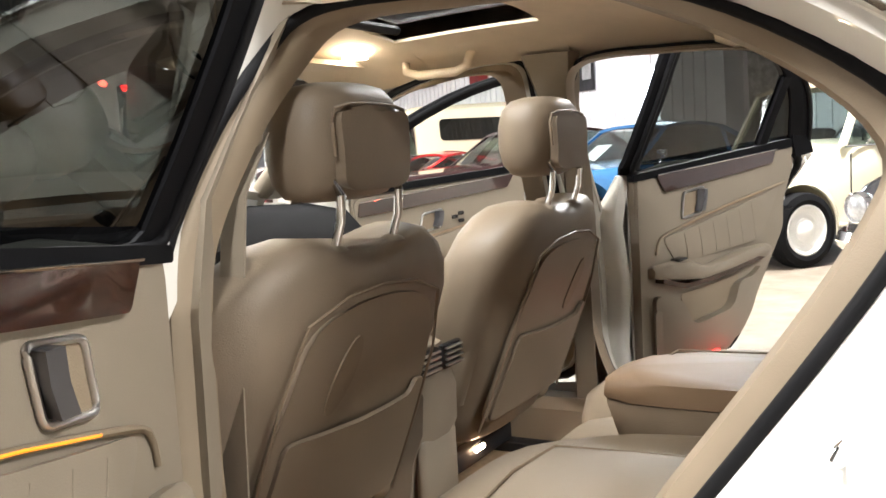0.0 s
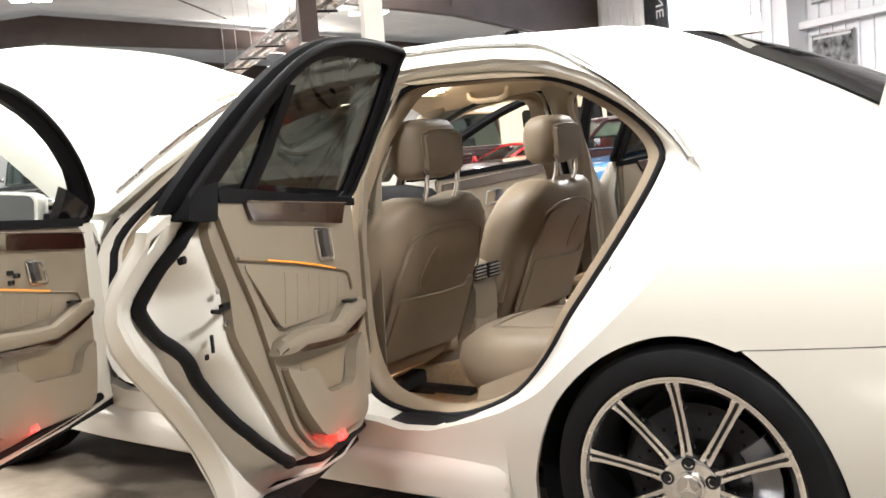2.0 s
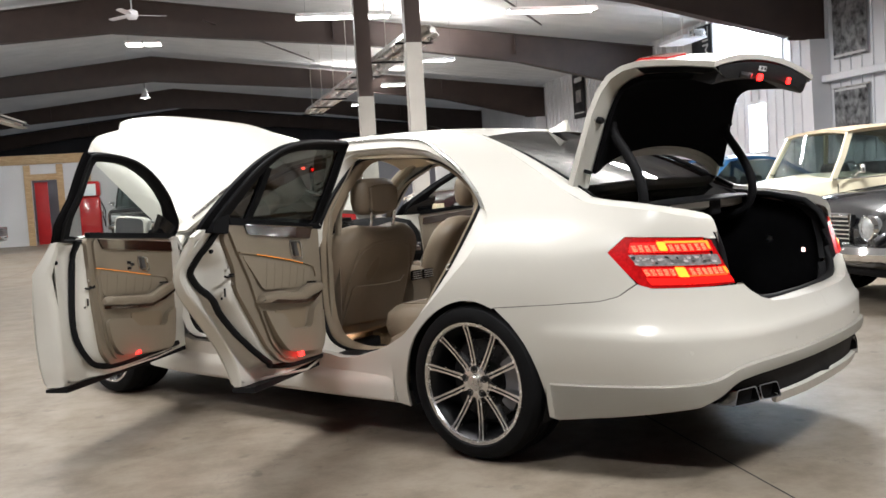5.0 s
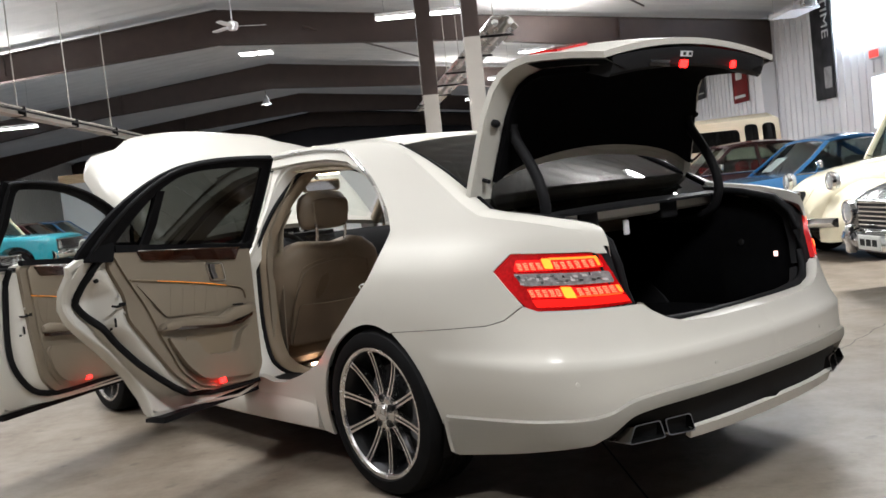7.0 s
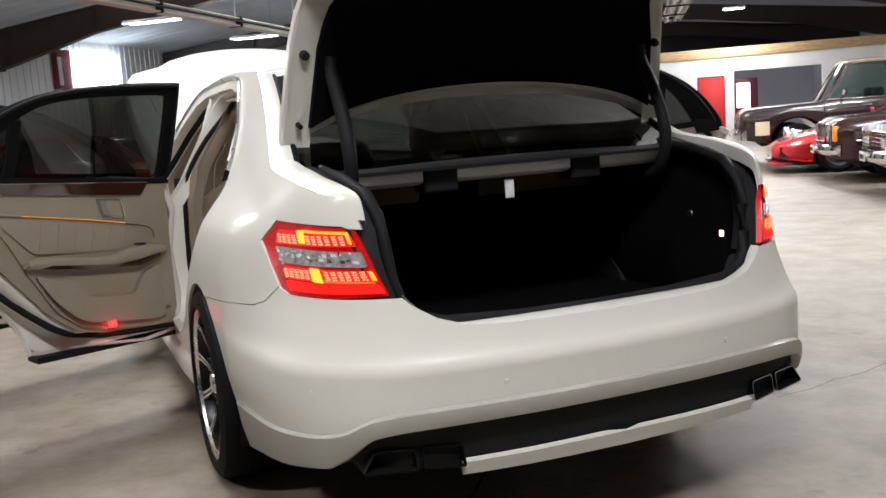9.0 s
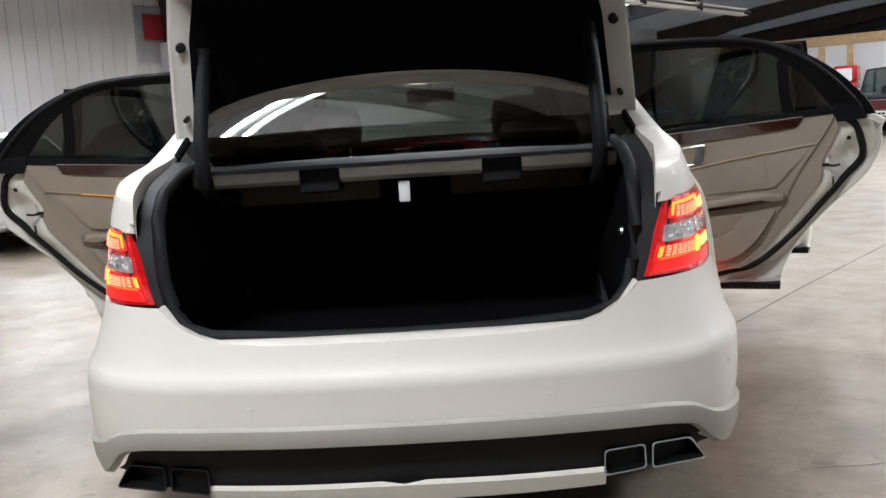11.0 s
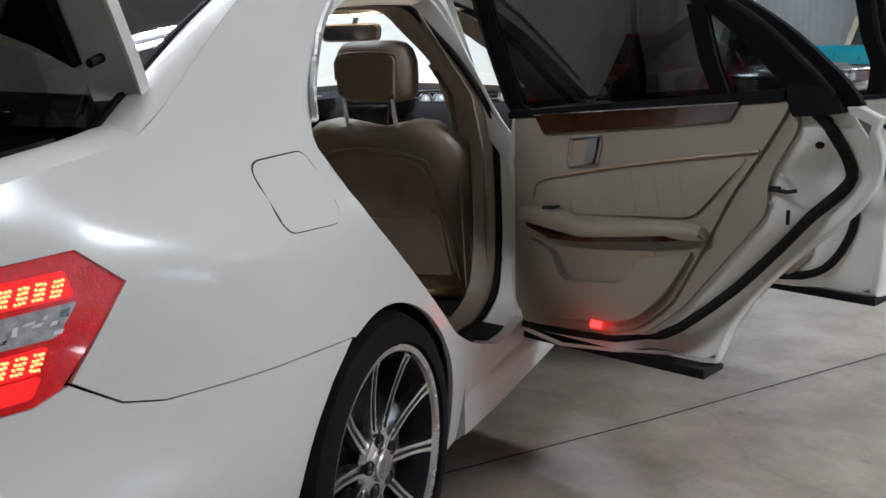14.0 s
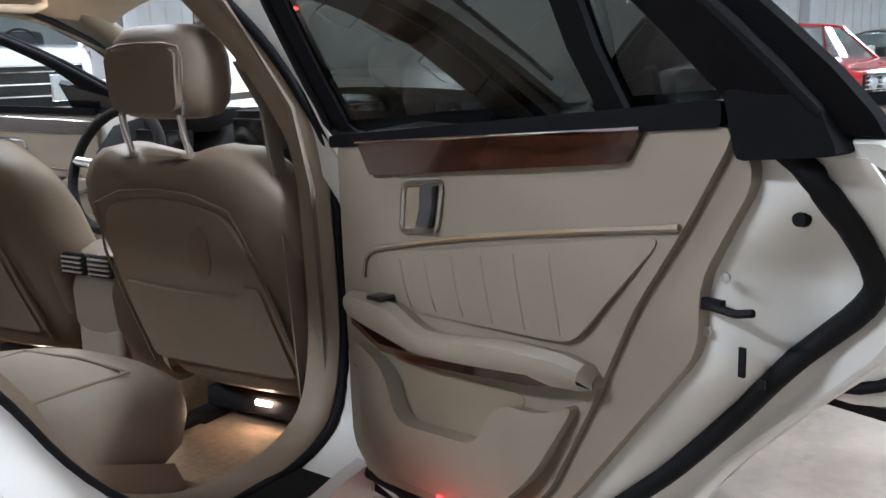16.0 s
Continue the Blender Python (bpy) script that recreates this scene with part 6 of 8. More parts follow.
def front_seat(cx, wide=1.0):
    bm = loft([rounded_ring(cx - h * wide, cx + h * wide, y0, y1, z) for z, y0, y1, h in
                ((0.40, 1.135, 1.38, 0.20), (0.42, 1.110, 1.39, 0.250), (0.50, 1.072, 1.37, 0.275), (0.60, 1.030, 1.31, 0.286), (0.70, 0.992, 1.26, 0.295), (0.79, 0.958, 1.22, 0.300),
                 (0.85, 0.940, 1.18, 0.298), (0.895, 0.932, 1.15, 0.282), (0.925, 0.930, 1.12, 0.250), (0.948, 0.938, 1.09, 0.20), (0.962, 0.955, 1.06, 0.14))], angle=60)
    for v in bm.verts:                   # raised shoulders with a dip between them
        if v.co.z > 0.80:
            u = abs(v.co.x - cx)
            k = min((v.co.z - 0.80) / 0.12, 1)
            v.co.z += k * (0.022 * math.exp(-((u - 0.17) / 0.07) ** 2) - 0.012 * math.exp(-(u / 0.09) ** 2))
    seat = part("front_seat", finish(bm, True, 60), LEATHER, sedan, "tan leather front seat")
    def back(y_off):
        f = smooth_curve([0.40, 0.42, 0.50, 0.60, 0.70, 0.79, 0.86, 0.905, 0.95], [1.135, 1.110, 1.072, 1.030, 0.992, 0.958, 0.940, 0.933, 0.932])
        return lambda u, z: Vector((cx + u, f(z) - y_off + 0.55 * abs(u) ** 3 * 1.2, z))
    part("back_shell", sheet(rounded([(-0.175, 0.845), (-0.06, 0.872), (0.06, 0.872), (0.175, 0.845), (0.215, 0.70), (0.225, 0.46), (-0.225, 0.46), (-0.215, 0.70)], 0.05, 4), back(0.006), 0.04, 0.012, (0, 1, 0)), LEATHER, seat, "smooth back panel")
    pk = back(0.014)
    part("map_pocket", sheet(rounded([(-0.195, 0.672), (0.0, 0.662), (0.155, 0.665), (0.165, 0.69), (0.205, 0.69), (0.212, 0.47), (-0.212, 0.47)], 0.02, 3),
                             lambda u, z: pk(u, z) + Vector((0, -0.012 * max(0, (z - 0.55) / 0.14) * max(0, 1 - (u / 0.22) ** 2), 0)), 0.03, 0.008, (0, 1, 0)), LEATHER, seat, "leather map pocket")
    oval = [(0.075 + 0.028 * math.cos(a) * 1.0 + 0.02 * math.sin(a), 0.755 + 0.062 * math.sin(a)) for a in np.linspace(0, math.tau, 20, endpoint=False)]
    part("back_recess", sheet([(u if cx > 0 else u - 0.15, z) for u, z in oval], back(0.009), 0.02, 0.004, (0, 1, 0)), LEATHER_DARK, seat)
    for s in (-1, 1):
        part("seam", tube([back(0.009)(s * u, z) for u, z in ((0.232, 0.45), (0.228, 0.62), (0.222, 0.74), (0.19, 0.855), (0.10, 0.885), (0.0, 0.892))], 0.003, 5), LEATHER_DARK, seat)
        part("side_pad", loft([rounded_ring(cx + s * 0.262 * wide - 0.022, cx + s * 0.262 * wide + 0.022, y0 + 0.055, y0 + 0.13, z, n=14, power=2.4) for z, y0 in ((0.52, 1.06), (0.56, 1.045), (0.66, 1.005), (0.75, 0.972), (0.785, 0.960))]), LEATHER, seat)
        part("seat_hinge_cover", lathe([(0.0, 0.0), (0.0, 0.04), (0.02, 0.05), (0.03, 0.052)], "X", 16, (cx + s * 0.285, 1.20, 0.43)), TRIM_DARK, seat)
    # cushion on its base
    part("seat_cushion", loft([rounded_ring(cx - h, cx + h, 1.24 + e, 1.76 - e, z, n=28, power=4) for z, h, e in ((0.33, 0.24, 0.02), (0.36, 0.265, 0.0), (0.43, 0.268, 0.0), (0.465, 0.25, 0.02), (0.475, 0.2, 0.06))], angle=60), LEATHER, seat)
    part("seat_base", box((cx - 0.21, 1.22, 0.29), (cx + 0.21, 1.70, 0.345), 0.01), MATT, seat)
    for s in (-1, 1):
        part("seat_rail", box((cx + s * 0.2 - 0.025, 1.02, 0.262), (cx + s * 0.2 + 0.025, 1.72, 0.292), 0.004), MATT, seat, "black seat rail")
    part("footwell_lamp", box((cx - 0.035, 1.205, 0.326), (cx + 0.015, 1.216, 0.339), 0.005), FOOT_LAMP, seat, "lit footwell lamp")
    # head restraint
    rest = part("head_restraint", loft([[Vector((cx, 0, 0)) + p for p in rounded_ring(-h, h, y0, y1, z, n=30, power=2.7)] for z, y0, y1, h in
                 ((1.030, 0.975, 1.035, 0.080), (1.037, 0.955, 1.055, 0.114), (1.06, 0.937, 1.075, 0.128), (1.10, 0.928, 1.085, 0.132), (1.15, 0.925, 1.085, 0.130), (1.188, 0.930, 1.075, 0.120), (1.208, 0.945, 1.055, 0.100), (1.216, 0.965, 1.03, 0.065))], angle=60), LEATHER, seat, "tan leather head restraint")
    hr = lambda u, z: Vector((cx + u, 0.918 + 2.2 * abs(u) ** 3 + 1.3 * abs(z - 1.11) ** 2 * (1 if z < 1.11 else 0.4), z))
    part("restraint_back", sheet(rounded([(-0.098, 1.168), (0.098, 1.168), (0.092, 1.055), (0.06, 1.045), (-0.06, 1.045), (-0.092, 1.055)], 0.02, 4), hr, 0.03, 0.02, (0, 1, 0)), LEATHER, rest)
    part("restraint_gap", tube([hr(u, z) + Vector((0, 0.010, 0)) for u, z in ((-0.104, 1.10), (-0.107, 1.15), (-0.098, 1.172), (-0.06, 1.179), (0, 1.181), (0.06, 1.179), (0.098, 1.172), (0.107, 1.15), (0.104, 1.10))], 0.0032, 6), LEATHER_DARK, rest)
    for u in (-0.083, 0.083):
        part("restraint_post", tube([(cx + u, 0.960, 0.955), (cx + u, 0.945, 1.0), (cx + u, 0.940, 1.04), (cx + u, 0.955, 1.075)], 0.0075, 10), CHROME, rest, "chrome post")
        part("post_collar", lathe([(0.0, 0.0), (0.010, 0.010), (0.004, 0.020), (0.0, 0.024)], "Z", 14, (cx + u, 0.962, 0.955)), TRIM, rest)
    return seat


front_seat(-0.422, 1.07)
front_seat(0.42)
# rear bench
for side in (-1, 1):
    cush = part("rear_cushion", flip(loft([rounded_ring(-0.645 + e, -0.11, 0.16, y1 - e * 0.4, z, n=32, power=3.0) for z, y1, e in ((0.36, 0.77, 0.06), (0.385, 0.82, 0.03), (0.43, 0.862, 0.005), (0.485, 0.878, 0.0), (0.535, 0.865, 0.004), (0.572, 0.82, 0.02), (0.588, 0.74, 0.05), (0.592, 0.62, 0.09))], angle=60), side), LEATHER, sedan, "tan leather rear seat cushion")
    part("cushion_seam", flip(tube([(-0.54, 0.72, 0.588), (-0.53, 0.45, 0.595), (-0.52, 0.25, 0.595)], 0.003, 5), side), LEATHER_DARK, cush)
    part("cushion_seam", flip(tube([(-0.54, 0.72, 0.588), (-0.38, 0.735, 0.589), (-0.24, 0.72, 0.588), (-0.23, 0.30, 0.595)], 0.003, 5), side), LEATHER_DARK, cush)
    part("rear_backrest", flip(loft([[(x, y - 0.12 + (0.02 if abs(x + 0.4) > 0.25 else 0), z) for x, y in ((-0.66, 0.10 + k), (-0.60, 0.30 + k), (-0.5, 0.33 + k), (-0.3, 0.33 + k), (-0.2, 0.30 + k), (-0.13, 0.28 + k), (-0.12, 0.10 + k))] for z, k in ((0.50, 0.05), (0.60, 0.04), (0.75, 0.0), (0.88, -0.05), (0.96, -0.09), (0.985, -0.13))], angle=60), side), LEATHER, sedan)
    part("bench_side", flip(loft([[(-0.70, y, 0.38), (-0.63, y, 0.38), (-0.61, y, zt), (-0.66, y, zt + 0.02)] for y, zt in ((0.0, 0.95), (0.12, 0.80), (0.3, 0.62), (0.5, 0.5), (0.70, 0.42))]), side), LEATHER, sedan)
part("bench_middle", loft([rounded_ring(-0.16, 0.16, 0.16, y1, z, n=24, power=4) for z, y1 in ((0.36, 0.76), (0.43, 0.82), (0.50, 0.825), (0.535, 0.79), (0.55, 0.62))], angle=60), LEATHER, sedan)
arm = part("centre_armrest", loft([rounded_ring(-0.10, 0.15, 0.18, y1, z, n=28, power=5) for z, y1 in ((0.555, 0.66), (0.565, 0.68), (0.622, 0.70), (0.628, 0.697))], angle=50), LEATHER_DARK, sedan, "brown leather armrest folded down")
part("armrest_lid", loft([rounded_ring(-0.103, 0.153, 0.18, y1, z, n=28, power=5) for z, y1 in ((0.631, 0.697), (0.635, 0.705), (0.660, 0.70), (0.670, 0.67))], angle=50), LID_LEATHER, arm, "darker brown armrest lid")
part("armrest_seam", tube([(0.02, 0.702, 0.57), (0.02, 0.705, 0.622)], 0.003, 5), RUBBER, arm)
part("middle_backrest", loft([[(x, y, z) for x, y in ((-0.12, 0.02 + k), (-0.11, 0.12 + k), (0.11, 0.12 + k), (0.12, 0.02 + k))] for z, k in ((0.67, 0.03), (0.8, 0.0), (0.93, -0.05), (0.96, -0.07))]), LEATHER, sedan)
for x in (-0.42, 0.42):
    part("rear_head_restraint", loft([rounded_ring(x - h, x + h, -0.06 - 0.05, -0.06 + 0.05, z, n=24, power=2.8) for z, h in ((0.985, 0.09), (1.0, 0.125), (1.06, 0.135), (1.10, 0.12), (1.12, 0.08))], angle=60), LEATHER, sedan)
# console with rear vents
cons = part("centre_console", loft([rounded_ring(-w, w, y0, 1.95, z, n=20, power=6) for z, y0, w in ((0.27, 1.13, 0.115), (0.46, 1.10, 0.11), (0.52, 1.075, 0.105), (0.60, 1.07, 0.10), (0.69, 1.10, 0.095), (0.71, 1.14, 0.085))], angle=40), TRIM, sedan, "cream centre console")
for k in range(2):
    x = -0.048 + 0.096 * k
    part("air_vent", box((x - 0.04, 1.070, 0.640), (x + 0.04, 1.085, 0.695), 0.006, m=None), BLACK, cons, "black rear air vent")
    for j in range(4):
        part("vent_slat", box((x - 0.035, 1.064, 0.648 + 0.012 * j), (x + 0.035, 1.072, 0.652 + 0.012 * j)), SATIN, cons)
part("console_drawer", box((-0.075, 1.085, 0.36), (0.075, 1.11, 0.51), 0.012), TRIM, cons)
# floor, tunnel, mats
part("cabin_floor", box((-0.74, 0.30, 0.245), (0.74, 2.1, 0.262)), CARPET, sedan, "tan carpet")
part("heel_board", loft([[(x, 0.66, 0.26), (x, 0.72, 0.40), (x, 0.60, 0.40), (x, 0.50, 0.26)] for x in (-0.72, 0.72)]), CARPET, sedan)
part("tunnel", loft([rounded_ring(-0.14 + e, 0.14 - e, 0.6, 2.0, z, n=16, power=6) for z, e in ((0.255, 0), (0.33, 0.02), (0.355, 0.05))]), CARPET, sedan)
for side in (-1, 1):
    part("floor_mat", flip(sheet(rounded([(0.19, 0.76), (0.66, 0.76), (0.69, 0.92), (0.69, 1.16), (0.19, 1.16)], 0.03, 3), lambda u, v: Vector((-u, v, 0.272)), 0.1, 0.008, (0, 0, -1)), side), CARPET, sedan, "tan floor mat")
    part("sill_trim", flip(loft([[(-0.82, y, 0.385), (-0.74, y, 0.388), (-0.71, y, 0.36), (-0.70, y, 0.25), (-0.80, y, 0.25)] for y in (0.50, 0.9, 1.2, 2.0)]), side), TRIM_DARK, sedan)
    part("b_pillar_trim", flip(loft([[(xo, y0, z), (xo + 0.04, y0 + 0.015, z), (xo + 0.04, y1 - 0.02, z), (xo, y1, z)] for z, xo, y0, y1 in ((0.36, -0.79, 0.985, 1.09), (0.6, -0.775, 0.997, 1.08), (0.9, -0.765, 1.0, 1.08), (1.05, -0.735, 0.998, 1.08), (1.2, -0.64, 0.985, 1.09), (1.33, -0.565, 0.95, 1.11))]), side), TRIM, sedan, "tan pillar cover")
    bp = part("seat_belt", flip(loft([[(xo, 0.995, z), (xo, 1.04, z), (xo + 0.003, 1.04, z), (xo + 0.003, 0.995, z)] for z, xo in ((0.4, -0.715), (0.8, -0.695), (1.05, -0.66), (1.14, -0.60))]), side), TRIM, sedan)
    part("belt_anchor", flip(box((-0.625, 1.0, 1.12), (-0.60, 1.035, 1.18), 0.008), side), TRIM, bp)
    part("a_pillar_trim", flip(tube([skin(-y, z) + Vector((0.05, 0, -0.02)) for y, z in ((1.35, 1.385), (1.6, 1.345), (1.8, 1.245), (2.0, 1.13), (2.15, 1.03))], 0.035, 8), side), TRIM, sedan)
    part("c_pillar_trim", flip(sheet(yz([(0.30, 1.27), (0.20, 1.19), (0.10, 1.09), (0.08, 1.02), (-0.25, 1.02), (-0.30, 1.10), (0.0, 1.27), (0.15, 1.34), (0.33, 1.34)]), lambda q, z: skin(q, z, -0.115), 0.08, 0.01, (1, 0, 0)), side), TRIM, sedan)
    # grab handles
    for y0, y1 in ((0.40, 0.60), (1.22, 1.42)):
        part("grab_handle", flip(tube([(-0.50, y0, 1.355), (-0.49, y0 + 0.01, 1.318), (-0.49, y0 + 0.045, 1.305), (-0.49, y1 - 0.045, 1.305), (-0.49, y1 - 0.01, 1.318), (-0.50, y1, 1.355)], 0.0125, 8), side), HEADLINER, sedan, "beige grab handle")
# headliner
bm = bmesh.new()
hz = lambda x, y: min(roof_skin(x, y).z - 0.030 - 0.050 * (abs(x) / 0.6) ** 3, 1.415)
def lining(y0, y1, x0, x1, ny, nx):
    add_loft(bm, [[Vector((x0 + (x1 - x0) * j / nx, y0 + (y1 - y0) * i / ny, hz(x0 + (x1 - x0) * j / nx, y0 + (y1 - y0) * i / ny))) for j in range(nx + 1)] for i in range(ny + 1)], closed=False)
lining(0.12, 0.97, -0.60, 0.60, 10, 16)
lining(1.37, 1.73, -0.60, 0.60, 3, 16)
for s in (-1, 1):
    lining(0.97, 1.37, s * 0.37, s * 0.60, 4, 5)
bmesh.ops.remove_doubles(bm, verts=bm.verts, dist=0.0005)
bmesh.ops.recalc_face_normals(bm, faces=bm.faces)
bmesh.ops.solidify(bm, geom=bm.faces[:], thickness=0.008)
part("headliner", finish(bm), HEADLINER, sedan, "beige fabric headliner")
bm = bmesh.new()
for y in (0.97, 1.37):
    add_loft(bm, [[(x, y, hz(x, y)), (x, y, roof_skin(x, y).z)] for x in np.linspace(-0.385, 0.385, 9)], closed=False)
for x in (-0.385, 0.385):
    add_loft(bm, [[(x, y, hz(x, y)), (x, y, roof_skin(x, y).z)] for y in np.linspace(0.97, 1.37, 5)], closed=False)
bmesh.ops.solidify(bm, geom=bm.faces[:], thickness=0.01)
part("sunroof_frame", finish(bm), HEADLINER, sedan)
part("sunroof_bar", tube([(-0.37, 1.36, 1.41), (0.37, 1.36, 1.41)], 0.012, 6), MATT, sedan)
ohc = part("overhead_console", loft([rounded_ring(-0.13 + e, 0.13 - e, 1.56 + e, 1.72 - e, z, n=24, power=4) for z, e in ((1.40, 0), (1.335, 0.0), (1.322, 0.02))]), HEADLINER, sedan)
for x in (-0.065, 0.065):
    part("map_lamp", loft([rounded_ring(x - 0.05, x + 0.05, 1.585, 1.655, z, n=20, power=3) for z in (1.324, 1.316)]), WARM_LAMP, ohc, "lit cabin lamp")
for x in (-0.36, 0.36):
    part("sun_visor", loft([rounded_ring(x - 0.19, x + 0.19, 1.53, 1.70, z, n=24, power=6) for z in (1.352, 1.34)]), HEADLINER, sedan)
    part("visor_lamp", loft([rounded_ring(x - 0.035, x + 0.035, 1.46, 1.51, z, n=16) for z in (1.365, 1.352)]), WARM_LAMP, sedan, "lit lamp")
mir = part("rear_view_mirror", loft([[(x, 1.62 + d * 0.03, z) for x, z in rounded([(-0.12, 1.222), (0.12, 1.222), (0.125, 1.29), (-0.125, 1.29)], 0.025, 4)] for d in (0, 0.4, 1)]), LEATHER_DARK, sedan, "interior mirror")
part("mirror_glass", loft([[(x, 1.617 + d, z) for x, z in rounded([(-0.112, 1.230), (0.112, 1.230), (0.117, 1.283), (-0.117, 1.283)], 0.02, 4)] for d in (0, 0.002)]), CHROME, mir)
part("mirror_stalk", tube([(0, 1.65, 1.27), (0, 1.70, 1.34)], 0.01, 6), MATT, mir)
# dashboard, screen, wheel
dash = part("dashboard", loft([[(x, y, z) for y, z in ((1.78, 0.60), (1.70, 0.72), (1.72, 0.86), (1.80, 0.94), (1.95, 0.965), (2.25, 0.96), (2.3, 0.6))] for x in np.linspace(-0.72, 0.72, 9)]), DASH, sedan, "black dashboard over a cream lower half")
part("dash_lower", box((-0.72, 1.715, 0.45), (0.72, 1.90, 0.68), 0.03), TRIM, dash)
part("dash_wood", box((-0.70, 1.695, 0.735), (0.70, 1.72, 0.80), 0.012), WALNUT, dash)
part("dash_hood", loft([rounded_ring(-0.52, -0.22, 1.70, 1.95, z, n=20) for z in (0.93, 0.985, 0.995)]), DASH, dash)
part("centre_hood", loft([rounded_ring(-0.13, 0.15, 1.72, 1.95, z, n=20) for z in (0.93, 0.985, 0.995)]), DASH, dash)
part("centre_screen", box((-0.09, 1.712, 0.885), (0.11, 1.722, 0.975), 0.004), BLACK, dash)
part("gauge_screen", box((-0.50, 1.70, 0.86), (-0.25, 1.712, 0.94), 0.004), BLACK, dash)
wh = part("steering_wheel", tube([Vector((-0.37, 1.50, 0.84)) + Vector((0.185 * math.cos(a), 0.07 * math.sin(a), 0.172 * math.sin(a))) for a in np.linspace(0, math.tau, 36, endpoint=False)], 0.016, 8, True), MATT, sedan, "black steering wheel")
part("wheel_hub", loft([rounded_ring(-0.45, -0.29, y, y + 0.05, z, n=20) for z, y in ((0.78, 1.495), (0.80, 1.49), (0.88, 1.52), (0.90, 1.535))]), MATT, wh)
for a in (0.1, math.pi - 0.1, -1.57):
    part("wheel_spoke", tube([Vector((-0.37, 1.51, 0.84)), Vector((-0.37, 1.50, 0.84)) + Vector((0.18 * math.cos(a), 0.07 * math.sin(a), 0.168 * math.sin(a)))], 0.017, 6), SATIN, wh)


# ---- the other vehicles ----
def paint(name, color, rough=0.25, **k):
    return material(name, color, rough, spread=0.08, scale=2.5, coat=0.9, rough_spread=0.06, **k)


CAR_GLASS = tinted_glass("car_window_glass", (0.85, 0.93, 0.92), 0.72)
LAMP_GLASS = material("clear_lamp_lens", (0.75, 0.78, 0.80), 0.1, 0.6, spread=0.3, scale=60, coat=1.0)
AMBER_LENS = material("amber_lens", (0.85, 0.30, 0.02), 0.18, spread=0.15, scale=80, coat=0.8)
DARK_TRIM = material("dark_interior", (0.035, 0.032, 0.032), 0.7, spread=0.3, scale=8, bump=0.3, bump_scale=300)
HUB_WHITE = material("white_steel_wheel", (0.74, 0.73, 0.69), 0.4, spread=0.1, scale=14)
PLATE = material("pale_number_plate", (0.62, 0.63, 0.60), 0.4, spread=0.08, scale=20)
STICKER = material("white_price_sheet", (0.82, 0.83, 0.82), 0.6, spread=0.04)


def add_slab(bm, corners, depth):
    """A thin plate: corners in 3D, thickened along their normal."""
    c = [Vector(p) for p in corners]
    n = (c[1] - c[0]).cross(c[-1] - c[0]).normalized() * depth
    add_loft(bm, [[p - n / 2 for p in c], [p + n / 2 for p in c]])


def slab(corners, depth):
    bm = bmesh.new()
    add_slab(bm, corners, depth)
    return finish(bm, False)


def share(name, me, parent, m):
    ob = new(name, me)
    ob.parent = parent
    ob.matrix_basis = m
    return ob


